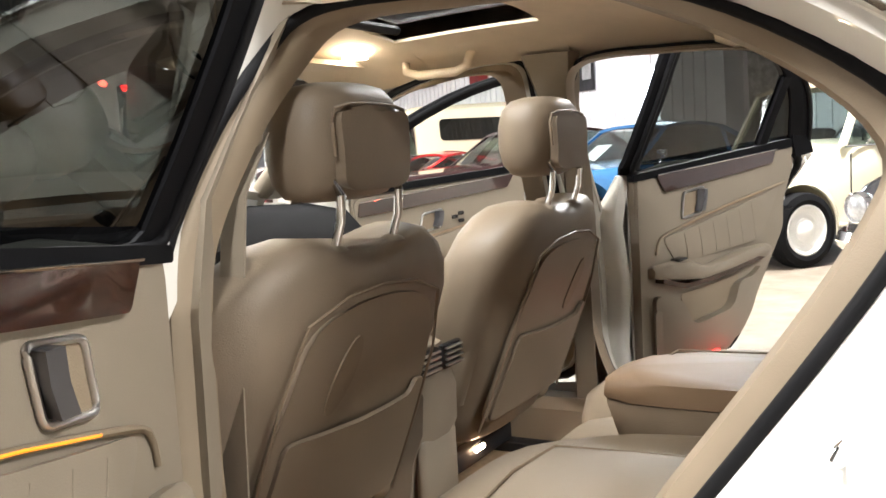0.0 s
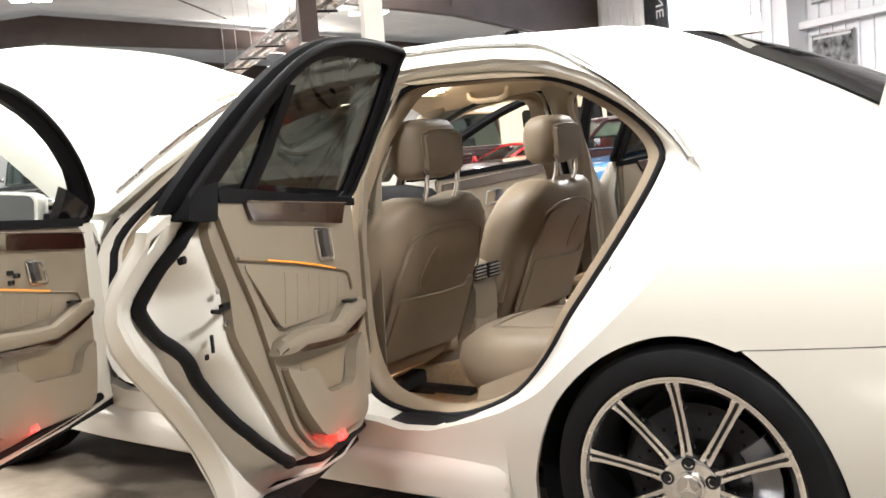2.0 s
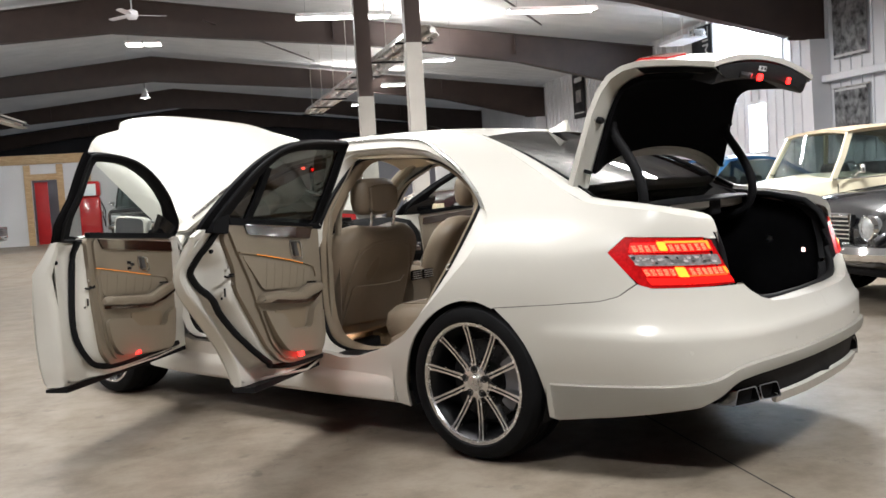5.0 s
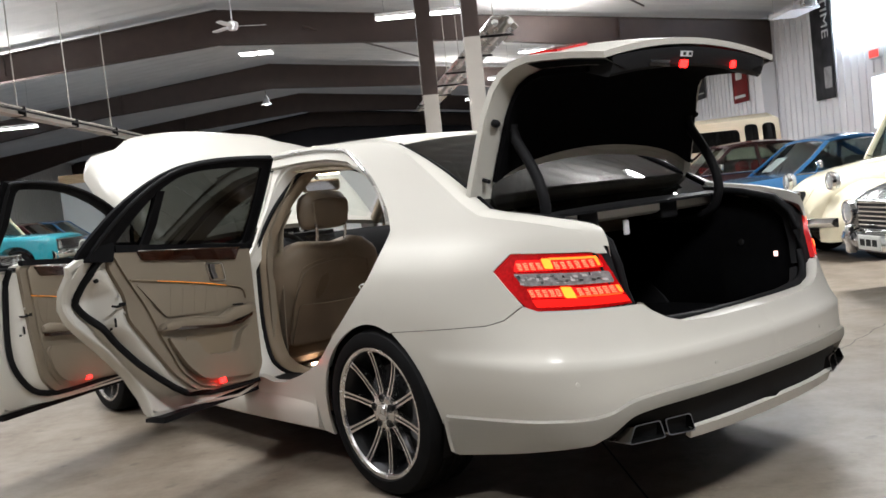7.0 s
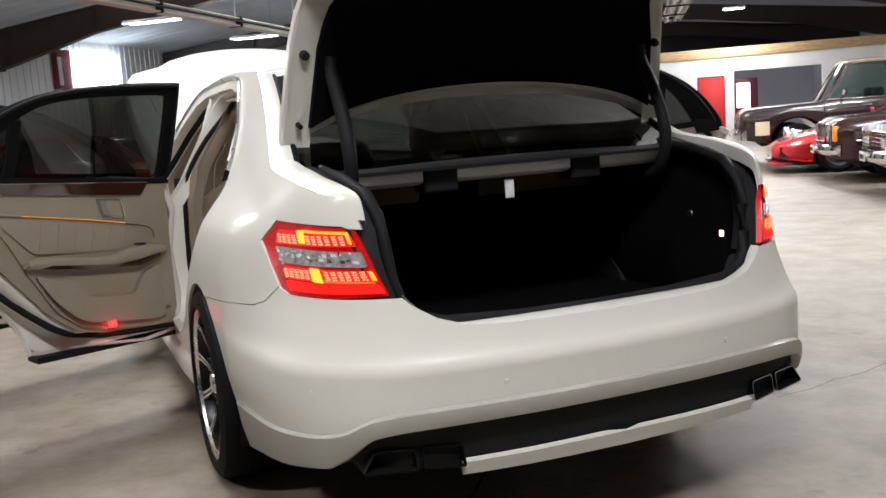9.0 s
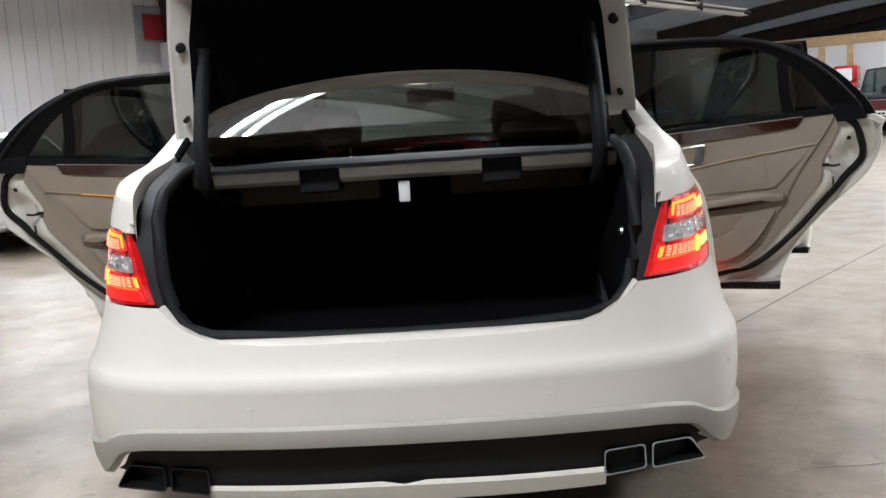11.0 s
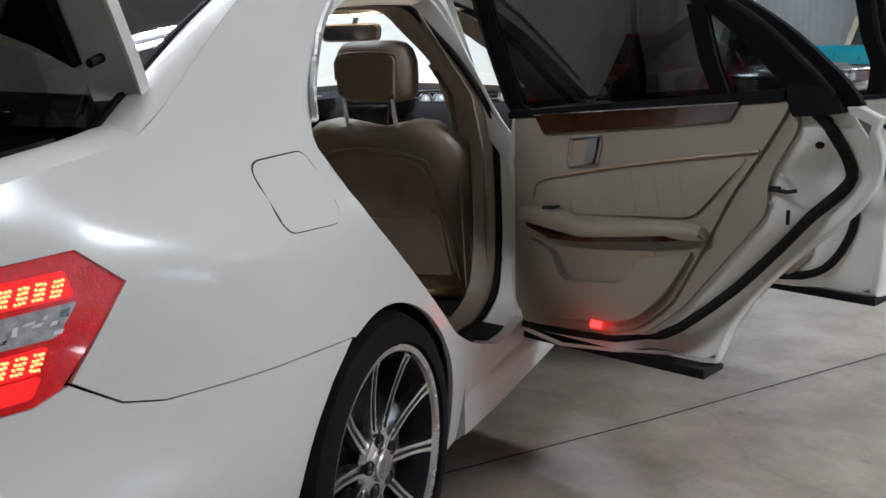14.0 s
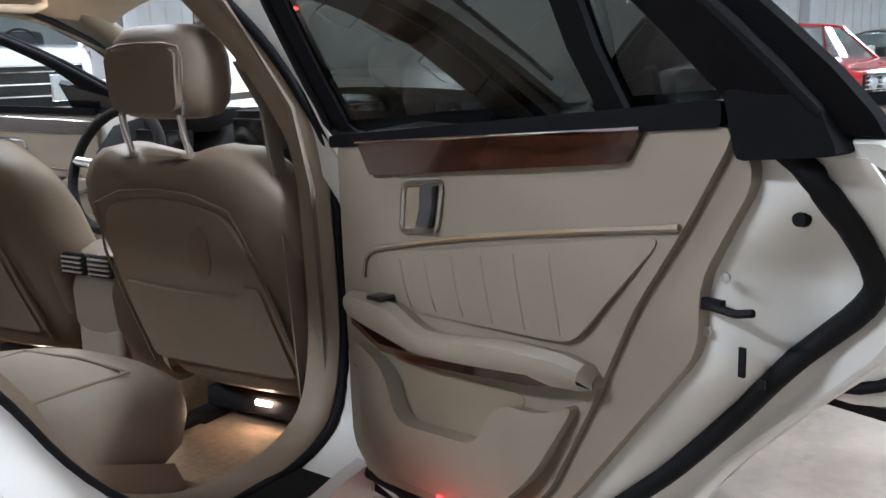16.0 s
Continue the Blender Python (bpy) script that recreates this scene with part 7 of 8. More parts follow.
def classic_car(name, label, category, m, c, group=""):
    """A vehicle with its nose at y = 0 and its tail at y = -length; c gives sizes, colours and style."""
    car = thing(name, label, category, m, group)
    L, half, belt, top = c["length"], c["width"] / 2, c["belt"], c["roof"]
    tyre_r, axles, sill = c.get("tyre", 0.31), c["axles"], c.get("sill", 0.24)
    deck = smooth_curve(*zip(*c["deck"]))
    wide = smooth_curve(*zip(*c["plan"]))
    arch_r = tyre_r + c.get("arch", 0.06)

    def under(s):
        z = sill + 0.10 * max(0, 1 - s / 0.5) + 0.12 * max(0, 1 - (L - s) / 0.6)
        for a in axles:
            if abs(s - a) < arch_r:
                z = max(z, tyre_r + math.sqrt(arch_r ** 2 - (s - a) ** 2))
        return z
    stations = sorted(set(np.round(np.concatenate([np.linspace(0.0, L, int(L / 0.09))] + [a + arch_r * np.cos(np.linspace(0, math.pi, 15)) for a in axles]), 3)))
    rings = []
    for s in stations:
        w, zt, zb = half * wide(s), deck(s), under(s)
        bulge = c.get("bulge", 0.03)
        soft = c.get("soft", 0.06)
        right = [(w * 0.55, zb), (w - 0.05, zb), (w - 0.02, zb + 0.02)]
        for k in (0.12, 0.3, 0.5, 0.7, 0.88):
            z = zb + (zt - soft - zb) * k
            u = (z - 0.3) / max(belt - 0.3, 0.1)
            right.append((w - bulge * (2 * u - 1.05) ** 2 + 0.002, max(z, zb + 0.021)))
        right += [(w - 0.025 - bulge * 0.6, zt - soft * 0.45), (w - soft * 1.1, zt - soft * 0.1), (w * 0.72, zt + 0.004), (w * 0.35, zt + c.get("crown", 0.02))]
        ring = [(x, -s, z) for x, z in right] + [(-x, -s, z) for x, z in reversed(right)]
        rings.append(ring)
    part("body", loft(rings, angle=32), c["paint"], car)
    if "lower" in c:
        for sx in (-1, 1):
            bm = bmesh.new()
            for s0, s1 in ((0.25, axles[0] - arch_r), (axles[0] + arch_r, axles[1] - arch_r), (axles[1] + arch_r, L - 0.25)):
                z1 = c["lower"][1]
                add_loft(bm, [[(sx * (half * wide(s) + 0.004), -s, sill + 0.16), (sx * (half * wide(s) + 0.010), -s, (sill + z1) / 2 + 0.05), (sx * (half * wide(s) + 0.004), -s, z1)] for s in np.linspace(s0, s1, 8)], False)
            part("lower_panel", finish(bm), c["lower"][0], car)
    # greenhouse
    s0, s1, s2, s3 = c["cab"]
    wb, wt = half * wide(s0 + 0.3) - 0.06, half * wide(s1 + 0.3) - c.get("tumble", 0.2)
    roof = []
    n = 13
    for i in range(n):
        t = i / (n - 1)
        s = s1 - 0.04 + (s2 - s1 + 0.08) * t
        zc = top - 0.05 * (2 * t - 0.9) ** 2 * c.get("roof_bow", 1.0)
        pts = []
        for k in range(9):
            u = -1 + k / 4
            pts.append((u * (wt + 0.015), -s, zc - 0.045 * abs(u) ** 2.6))
        pts += [(x * 0.97, y, z - 0.035) for x, y, z in reversed(pts)]
        roof.append(pts)
    part("roof", loft(roof, angle=45), c.get("roof_paint", c["paint"]), car)
    ztop = lambda t: top - 0.05 * (2 * t - 0.9) ** 2 * c.get("roof_bow", 1.0) - 0.075
    zbase = lambda s: deck(s) - 0.015
    pillar = c.get("pillar_paint", c.get("roof_paint", c["paint"]))
    corners = {"front": ((wb, -s0, zbase(s0)), (wt, -s1, ztop(0))), "rear": ((wb, -s3, zbase(s3)), (wt, -s2, ztop(1)))}
    for sx in (-1, 1):
        for key, thick in (("front", 0.035), ("rear", c.get("rear_pillar", 0.07))):
            a, b = [Vector((sx * p[0], p[1], p[2])) for p in corners[key]]
            d = Vector((0, thick, 0))
            side = Vector((sx * 0.035, 0, 0))
            part("pillar", loft([[p - d - side, p + d - side, p + d, p - d] for p in (a, (a + b) / 2 + Vector((sx * 0.015, 0, 0)), b + Vector((0, 0, 0.03)))]), pillar, car)
        mid = c.get("mid", (s0 + s3) / 2)
        tm = (mid - s1) / max(s2 - s1, 0.1)
        xb = Vector((sx * wb, -mid, belt - 0.02))
        xt = Vector((sx * wt, -mid + 0.03, ztop(min(max(tm, 0), 1)) + 0.02))
        if c.get("panes", 2) == 2:
            part("pillar", loft([[p + Vector((0, -0.025, 0)), p + Vector((0, 0.025, 0)), p + Vector((-sx * 0.03, 0.025, 0)), p + Vector((-sx * 0.03, -0.025, 0))] for p in (xb, xt)]), c.get("post", pillar), car)
        a0, a1 = Vector((sx * (wb - 0.01), -s0 - 0.02, belt - 0.02)), Vector((sx * (wt - 0.01), -s1 - 0.02, ztop(0) + 0.02))
        c0, c1 = Vector((sx * (wb - 0.01), -s3 + 0.02, belt - 0.02)), Vector((sx * (wt - 0.01), -s2 + 0.02, ztop(1) + 0.02))
        m0, m1 = Vector((xb.x - sx * 0.012, xb.y, xb.z)), Vector((xt.x - sx * 0.012, xt.y, xt.z))
        part("side_window", slab([a0, m0, m1, a1], 0.005), CAR_GLASS, car)
        part("side_window", slab([m0, c0, c1, m1], 0.005), c.get("rear_glass", CAR_GLASS), car)
        part("window_trim", tube([a0 + Vector((sx * 0.03, 0, 0.01)), m0 + Vector((sx * 0.03, 0, 0.01)), c0 + Vector((sx * 0.03, 0, 0.01))], 0.010, 6), CHROME, car)
    for key, (sb, st, sign) in {"windscreen": (s0, s1, 1), "rear_window": (s3, s2, -1)}.items():
        rows = []
        for k in range(5):
            v = k / 4
            w = wb + (wt - wb) * v - 0.02
            rows.append([(w * u, -(sb + (st - sb) * v) + sign * 0.07 * (1 - u * u), zbase(sb) + (ztop(0 if sign > 0 else 1) + 0.03 - zbase(sb)) * v) for u in np.linspace(-1, 1, 9)])
        bm = bmesh.new()
        add_loft(bm, rows, False)
        part(key, finish(bm, True, 60), CAR_GLASS, car)
    # cabin inside: floor of the glasshouse, seats, wheel
    part("interior", box((-wb + 0.08, -s3 + 0.1, belt - 0.06), (wb - 0.08, -s0 - 0.1, belt + 0.004 + deck(s0) - belt + 0.004), 0.02), DARK_TRIM, car)
    for sx in (-0.36, 0.36):
        for s in ([s1 + 0.45, s1 + 1.3] if s2 - s1 > 1.2 else [s1 + 0.5]):
            if s < s2 + 0.05:
                part("seat_back", box((sx - 0.22, -s - 0.08, belt - 0.1), (sx + 0.22, -s + 0.08, belt + 0.16), 0.06), c.get("seats", DARK_TRIM), car)
    part("steering_wheel", tube([(-0.36 + 0.17 * math.cos(a), -s0 - 0.38 - 0.05 * math.sin(a), belt + 0.02 + 0.15 * math.sin(a)) for a in np.linspace(0, math.tau, 20)[:-1]], 0.012, 6, True), MATT, car)
    # wheels
    tm_ = mesh_from("tyre", lathe([(-0.085, tyre_r * 0.66), (-0.10, tyre_r * 0.8), (-0.085, tyre_r * 0.97), (-0.05, tyre_r), (0.05, tyre_r), (0.085, tyre_r * 0.97), (0.10, tyre_r * 0.8), (0.085, tyre_r * 0.66)], "X", 36), TYRE)
    r = tyre_r * 0.68
    dm_ = mesh_from("rim", lathe([(-0.06, r), (0.088, r), (0.092, r * 0.93), (0.06, r * 0.84), (0.045, r * 0.66), (0.055, r * 0.52), (0.05, r * 0.3), (0.05, 0.0)], "X", 36), c.get("rim", SATIN))
    cm_ = mesh_from("hubcap", lathe([(0.046, r * 0.5), (0.066, r * 0.46), (0.085, r * 0.3), (0.094, r * 0.12), (0.096, 0.0)], "X", 28), c.get("cap", CHROME))
    wm_ = mesh_from("white_band", lathe([(0.090, tyre_r * 0.72), (0.1015, tyre_r * 0.79), (0.098, tyre_r * 0.87)], "X", 36), HUB_WHITE)
    for a in axles:
        for sx in (-1, 1):
            w = share("wheel", tm_, car, pose(sx * c.get("track", half * wide(a) - 0.115), -a, tyre_r, 0, 0, 0 if sx > 0 else 180))
            share("rim", dm_, w, pose(0, 0, 0))
            share("hubcap", cm_, w, pose(0, 0, 0))
            if c.get("whitewall"):
                share("white_band", wm_, w, pose(0, 0, 0))
    # nose and tail
    nz = c.get("nose", (0.45, 0.72))
    gw = c.get("grille_width", half * 0.9)
    if c.get("grille", True):
        g = part("grille", box((-gw, -0.05, nz[0]), (gw, 0.012, nz[1]), 0.012), MATT, car)
        fr = [(-gw, 0.014, nz[0]), (gw, 0.014, nz[0]), (gw, 0.014, nz[1]), (-gw, 0.014, nz[1])]
        part("grille_frame", tube(fr, 0.014, 6, True), CHROME, g)
        for k in range(c.get("bars", 5)):
            if c.get("upright"):
                x = -gw + 2 * gw * (k + 0.5) / c["bars"]
                part("grille_bar", box((x - 0.006, 0.0, nz[0]), (x + 0.006, 0.02, nz[1])), CHROME, g)
            else:
                z = nz[0] + (nz[1] - nz[0]) * (k + 0.5) / c.get("bars", 5)
                part("grille_bar", box((-gw, 0.0, z - 0.006), (gw, 0.02, z + 0.006)), CHROME, g)
    lx, lz, lr = c.get("lamp", (half * 0.74, (nz[0] + nz[1]) / 2 + 0.02, 0.085))
    for sx in (-1, 1):
        for k in range(c.get("lamps", 1)):
            x = sx * (lx - k * (lr * 2.3))
            lamp_y = c.get("lamp_y", 0.0)
            if c.get("square"):
                bm = box((x - lr * 1.25, lamp_y - 0.06, lz - lr), (x + lr * 1.25, lamp_y + 0.016, lz + lr), 0.02)
                rim = tube([(x + dx * lr * 1.25, lamp_y + 0.016, lz + dz * lr) for dx, dz in ((-1, -1), (1, -1), (1, 1), (-1, 1))], 0.010, 6, True)
            else:
                bm = lathe([(-0.07, lr), (0.0, lr), (0.02, lr * 0.7), (0.028, 0.0)], "Y", 24, (x, lamp_y, lz))
                rim = lathe([(-0.02, lr * 1.16), (0.014, lr * 1.12), (0.018, lr), (-0.02, lr * 0.98)], "Y", 24, (x, lamp_y, lz))
            h = part("headlamp", bm, LAMP_GLASS, car)
            part("lamp_rim", rim, CHROME, h)
        if c.get("indicator"):
            part("indicator", box((sx * (lx + lr * 1.3 + 0.05) - 0.045, -0.14, lz - lr), (sx * (lx + lr * 1.3 + 0.05) + 0.045, -0.012, lz + lr), 0.02), AMBER_LENS, car, "amber indicator")
        part("tail_lamp", box((sx * half * 0.72 - 0.14, -L - 0.012, c.get("tail_z", 0.62) - 0.06), (sx * half * 0.72 + 0.14, -L + 0.05, c.get("tail_z", 0.62) + 0.06), 0.02), LENS_RED, car)
        hs = c.get("mid", (s0 + s3) / 2)
        x = sx * (half * wide(hs) + 0.012)
        for hx in ([hs - 0.16, hs + 0.85] if c.get("panes", 2) == 2 and s3 - s0 > 2.1 else [hs - 0.16]):
            part("door_handle", tube([(x - sx * 0.02, -hx + 0.07, belt - 0.14), (x + sx * 0.015, -hx + 0.05, belt - 0.14), (x + sx * 0.015, -hx - 0.05, belt - 0.14), (x - sx * 0.02, -hx - 0.07, belt - 0.14)], 0.009, 6), CHROME, car)
        mm = Vector((sx * (half * wide(s0) + 0.07), -s0 - 0.28, belt + 0.09))
        mir = part("mirror", box((mm.x - 0.075, mm.y - 0.02, mm.z - 0.05), (mm.x + 0.075, mm.y + 0.025, mm.z + 0.05), 0.018), c.get("mirror", CHROME), car)
        part("mirror_arm", tube([(sx * half * wide(s0) - sx * 0.04, mm.y + 0.02, belt - 0.03), (mm.x, mm.y + 0.02, mm.z - 0.03)], 0.012, 6), c.get("mirror", CHROME), mir)
        if c.get("strip"):
            za = c["strip"]
            part("side_strip", tube([(sx * (half * wide(s) + 0.002), -s, za) for s in np.linspace(0.3, L - 0.3, 12)], 0.011, 6), CHROME, car)
        for s in ([s0 - 0.02, hs] if s3 - s0 < 2.1 else [s0 - 0.02, hs, s3 - 0.45]):
            part("door_gap", box((x - sx * 0.012 - 0.006, -s - 0.004, sill + 0.12), (x - sx * 0.012 + 0.004, -s + 0.004, belt - 0.07)), MATT, car)
    for end, y, sign in (("front_bumper", 0.0, 1), ("rear_bumper", -L, -1)):
        z0 = c.get("bumper_z", 0.44)
        kind = c.get("bumper", "chrome")
        if kind == "none":
            continue
        w = half * 0.99
        rings = []
        for u in np.linspace(-1, 1, 15):
            yy = y + sign * (0.11 - 0.16 * abs(u) ** 3.2)
            hh = c.get("bumper_h", 0.075)
            rings.append([(w * u, yy - sign * 0.05, z0 - hh), (w * u, yy, z0 - hh * 0.7), (w * u, yy + sign * 0.025, z0), (w * u, yy, z0 + hh * 0.7), (w * u, yy - sign * 0.05, z0 + hh)])
        b = part(end, loft(rings), CHROME if kind == "chrome" else c["paint"], car, "chrome bumper" if kind == "chrome" else "")
        if kind == "chrome" and c.get("overriders"):
            for sx in (-1, 1):
                part("overrider", box((sx * 0.36 - 0.03, y + sign * 0.10 - 0.03, z0 - 0.10), (sx * 0.36 + 0.03, y + sign * 0.10 + 0.05, z0 + 0.12), 0.02), CHROME, b)
        if c.get("plate", True):
            yy = y + sign * 0.148
            pl = part("number_plate", box((-0.16, yy - 0.006, z0 - 0.055), (0.16, yy + 0.006, z0 + 0.055), 0.004), PLATE, b)
            for k in range(3):
                part("plate_bar", box((-0.12 + 0.09 * k, yy + sign * 0.006 - 0.002, z0 - 0.025), (-0.05 + 0.09 * k, yy + sign * 0.006 + 0.002, z0 + 0.025)), MATT, pl)
    if c.get("sheet"):
        v0, v1 = 0.16, 0.62
        p = lambda x, v: Vector((x, -(s0 + (s1 - s0) * v) + 0.045, zbase(s0) + (ztop(0) - zbase(s0)) * v))
        part("price_sheet", slab([p(0.05, v0), p(0.38, v0), p(0.38, v1), p(0.05, v1)], 0.003), STICKER, car, "white paper price sheet behind the windscreen")
    for x in (-0.25, 0.22):
        a = Vector((x, -s0 + 0.06, zbase(s0) + 0.012))
        part("wiper", tube([a, a + Vector((0.30, -(s1 - s0) * 0.12 + 0.035, 0.06))], 0.006, 5), MATT, car)
    part("floor_pan", box((-half * 0.8, -L + 0.35, sill - 0.04), (half * 0.8, -0.35, sill + 0.03), 0.02), MATT, car)
    return car


def hall_spot(r, d, turn):
    return SPIN @ pose(r, d, 0, 0, 0, turn)


SEDAN_SHAPE = dict(length=4.7, width=1.78, belt=0.90, roof=1.42, axles=(0.82, 3.58), deck=[(0, 0.66), (0.12, 0.74), (0.6, 0.80), (1.35, 0.88), (1.5, 0.90), (3.5, 0.92), (3.7, 0.92), (4.5, 0.86), (4.7, 0.74)],
                   plan=[(0, 0.86), (0.15, 0.95), (0.8, 0.99), (2.3, 1.0), (3.8, 0.98), (4.5, 0.92), (4.7, 0.84)], cab=(1.38, 1.95, 3.05, 3.6), mid=2.35)
COUPE_SHAPE = dict(length=4.6, width=1.76, belt=0.84, roof=1.33, axles=(0.85, 3.45), deck=[(0, 0.62), (0.15, 0.72), (0.8, 0.79), (1.5, 0.84), (1.7, 0.85), (3.4, 0.87), (4.4, 0.82), (4.6, 0.72)],
                   plan=[(0, 0.88), (0.12, 0.96), (0.9, 1.0), (2.4, 0.98), (3.6, 1.0), (4.45, 0.93), (4.6, 0.86)], cab=(1.55, 2.1, 2.85, 3.55), mid=2.9, panes=2)
SPORT_SHAPE = dict(length=4.3, width=1.82, belt=0.80, roof=1.16, axles=(0.95, 3.4), deck=[(0, 0.42), (0.15, 0.50), (0.5, 0.60), (1.0, 0.70), (1.6, 0.79), (2.6, 0.82), (3.6, 0.80), (4.15, 0.76), (4.3, 0.66)],
                   plan=[(0, 0.62), (0.12, 0.80), (0.5, 0.95), (1.0, 1.0), (2.2, 0.94), (3.3, 1.0), (4.1, 0.95), (4.3, 0.86)], cab=(1.45, 2.15, 2.65, 3.6), mid=2.7, sill=0.17, soft=0.1, bulge=0.05)
TRUCK_SHAPE = dict(length=5.4, width=1.96, belt=1.12, roof=1.80, axles=(0.95, 4.3), tyre=0.37, sill=0.40, deck=[(0, 0.96), (0.1, 1.02), (0.7, 1.06), (1.5, 1.10), (1.6, 1.12), (5.2, 1.12), (5.4, 1.10)],
                   plan=[(0, 0.94), (0.1, 0.98), (0.8, 1.0), (3.0, 1.0), (5.3, 0.99), (5.4, 0.97)], cab=(1.42, 1.85, 2.75, 2.92), mid=2.25, panes=1, nose=(0.66, 0.92), bumper_z=0.58, bumper_h=0.1, arch=0.09, roof_bow=0.6,
                   lamp=(0.74, 0.79, 0.10), lamp_y=0.01, tumble=0.15, tail_z=0.85)


def shape(base, **k):
    return {**base, **k}


BLACKP = paint("black_car_paint", (0.008, 0.008, 0.010), 0.2)
CREAMP = paint("cream_car_paint", (0.62, 0.57, 0.42), 0.32)
CANVAS = material("tan_canvas", (0.45, 0.36, 0.25), 0.85, spread=0.15, scale=12, bump=0.5, bump_scale=250)
BLUEP = paint("blue_car_paint", (0.040, 0.14, 0.30), 0.25)
WHITEP = paint("white_car_paint", (0.76, 0.77, 0.76), 0.28)
MAROONP = paint("maroon_car_paint", (0.030, 0.004, 0.006), 0.22)
PLUMP = paint("plum_brown_car_paint", (0.020, 0.006, 0.007), 0.25)
REDP = paint("red_car_paint", (0.50, 0.014, 0.018), 0.22)
TEALP = paint("teal_car_paint", (0.02, 0.30, 0.38), 0.28)
BEIGEP = paint("beige_cap_paint", (0.64, 0.54, 0.38), 0.4)
NAVYP = paint("dark_blue_car_paint", (0.02, 0.03, 0.05), 0.22)

# the row along the wall with windows, noses to the aisle
ROW = "classic cars along the wall"
classic_car("black_sedan", "glossy black vintage saloon with a chrome bumper and grille", "car", hall_spot(3.0, 2.6, 90),
            shape(SEDAN_SHAPE, length=4.3, width=1.62, paint=BLACKP, roof=1.5, belt=0.95, deck=[(0, 0.62), (0.1, 0.76), (0.4, 0.86), (1.2, 0.93), (1.4, 0.95), (3.4, 0.95), (4.1, 0.85), (4.3, 0.68)], nose=(0.50, 0.74), grille_width=0.40, bars=7,
                  overriders=True, cab=(1.3, 1.75, 2.9, 3.5), axles=(0.75, 3.3), soft=0.11, crown=0.035), ROW)
cream = classic_car("cream_microcar", "cream economy car with a tan canvas roof and white steel wheels", "car", hall_spot(3.64, 5.72, 90),
            dict(length=3.8, width=1.56, track=0.72, belt=0.98, roof=1.58, tyre=0.31, axles=(0.62, 3.0), sill=0.30, paint=CREAMP, roof_paint=CANVAS, pillar_paint=CREAMP, rim=HUB_WHITE, cap=HUB_WHITE,
                 deck=[(0, 0.60), (0.08, 0.74), (0.3, 0.86), (0.7, 0.94), (1.15, 0.99), (1.3, 1.0), (3.0, 0.99), (3.6, 0.80), (3.8, 0.60)], plan=[(0, 0.42), (0.1, 0.48), (0.6, 0.58), (1.0, 0.78), (1.3, 0.94), (2.0, 1.0), (3.2, 0.98), (3.8, 0.8)],
                 cab=(1.15, 1.42, 2.7, 3.35), mid=1.95, soft=0.09, crown=0.04, tumble=0.16, nose=(0.50, 0.74), grille_width=0.19, bars=8, lamp=(0.53, 0.83, 0.085), lamp_y=-0.16, bumper_z=0.42, bumper_h=0.05, mirror=CHROME, arch=0.10), ROW)
for sx in (-1, 1):
    bm = bmesh.new()
    rings = []
    for a in np.linspace(-12, 192, 19):
        ca, sa = math.cos(radians(a)), math.sin(radians(a))
        rings.append([(sx * x, -0.62 + rr * 1.06 * ca, 0.31 + rr * sa) for x, rr in ((0.34, 0.50), (0.50, 0.50), (0.64, 0.47), (0.72, 0.42), (0.745, 0.375), (0.735, 0.365), (0.70, 0.40), (0.60, 0.44), (0.34, 0.46))])
    add_loft(bm, rings)
    part("fender", finish(bm, True, 60), CREAMP, cream)
    part("running_board", box((sx * 0.62 - 0.11, -2.65, 0.28), (sx * 0.62 + 0.11, -1.05, 0.33), 0.015), CREAMP, cream)
coupe = classic_car("blue_coupe", "light blue two-door coupe with chrome hubcaps and trim", "car", hall_spot(2.95, 8.5, 90),
            shape(COUPE_SHAPE, paint=BLUEP, roof=1.36, belt=0.88, deck=[(0, 0.70), (0.08, 0.78), (0.8, 0.83), (1.5, 0.87), (1.7, 0.89), (3.4, 0.90), (4.4, 0.86), (4.6, 0.78)], lamps=2, bars=6, rim=CHROME, tyre=0.33, sheet=True), ROW)
for sx in (-1, 1):
    part("nose_cap", loft([[(sx * x, y, z) for x, z in ((0.40, 0.50), (0.84, 0.50), (0.865, 0.62), (0.85, 0.74), (0.80, 0.785), (0.40, 0.80))] for y in (-0.20, -0.02, 0.010)], angle=30), WHITEP, coupe, "white headlamp surround")
classic_car("maroon_saloon", "maroon saloon with an upright chrome grille and amber indicators", "car", hall_spot(2.68, 10.9, 90),
            shape(SEDAN_SHAPE, paint=MAROONP, seats=REDP, nose=(0.50, 0.80), grille_width=0.30, bars=9, lamp=(0.58, 0.66, 0.105), square=True, indicator=True, strip=0.56, deck=[(0, 0.78), (0.06, 0.84), (0.6, 0.88), (1.35, 0.93), (1.5, 0.95), (3.5, 0.95), (4.5, 0.90), (4.7, 0.80)], belt=0.95), ROW)
sport = classic_car("red_sports_car", "low red sports coupe with black air intakes", "car", hall_spot(2.1, 12.95, 90),
            shape(SPORT_SHAPE, paint=REDP, bumper="none", grille=False, lamp=(0.62, 0.60, 0.09), lamp_y=-0.30, plate=False, mirror=REDP, rim=GUNMETAL, cap=SATIN), ROW)
for sx in (-1, 1):
    part("air_intake", loft([[(sx * 0.42, y, 0.24), (sx * 0.72, y - 0.12, 0.27), (sx * 0.70, y - 0.12, 0.43), (sx * 0.36, y, 0.36)] for y in (-0.20, 0.0)]), MATT, sport)
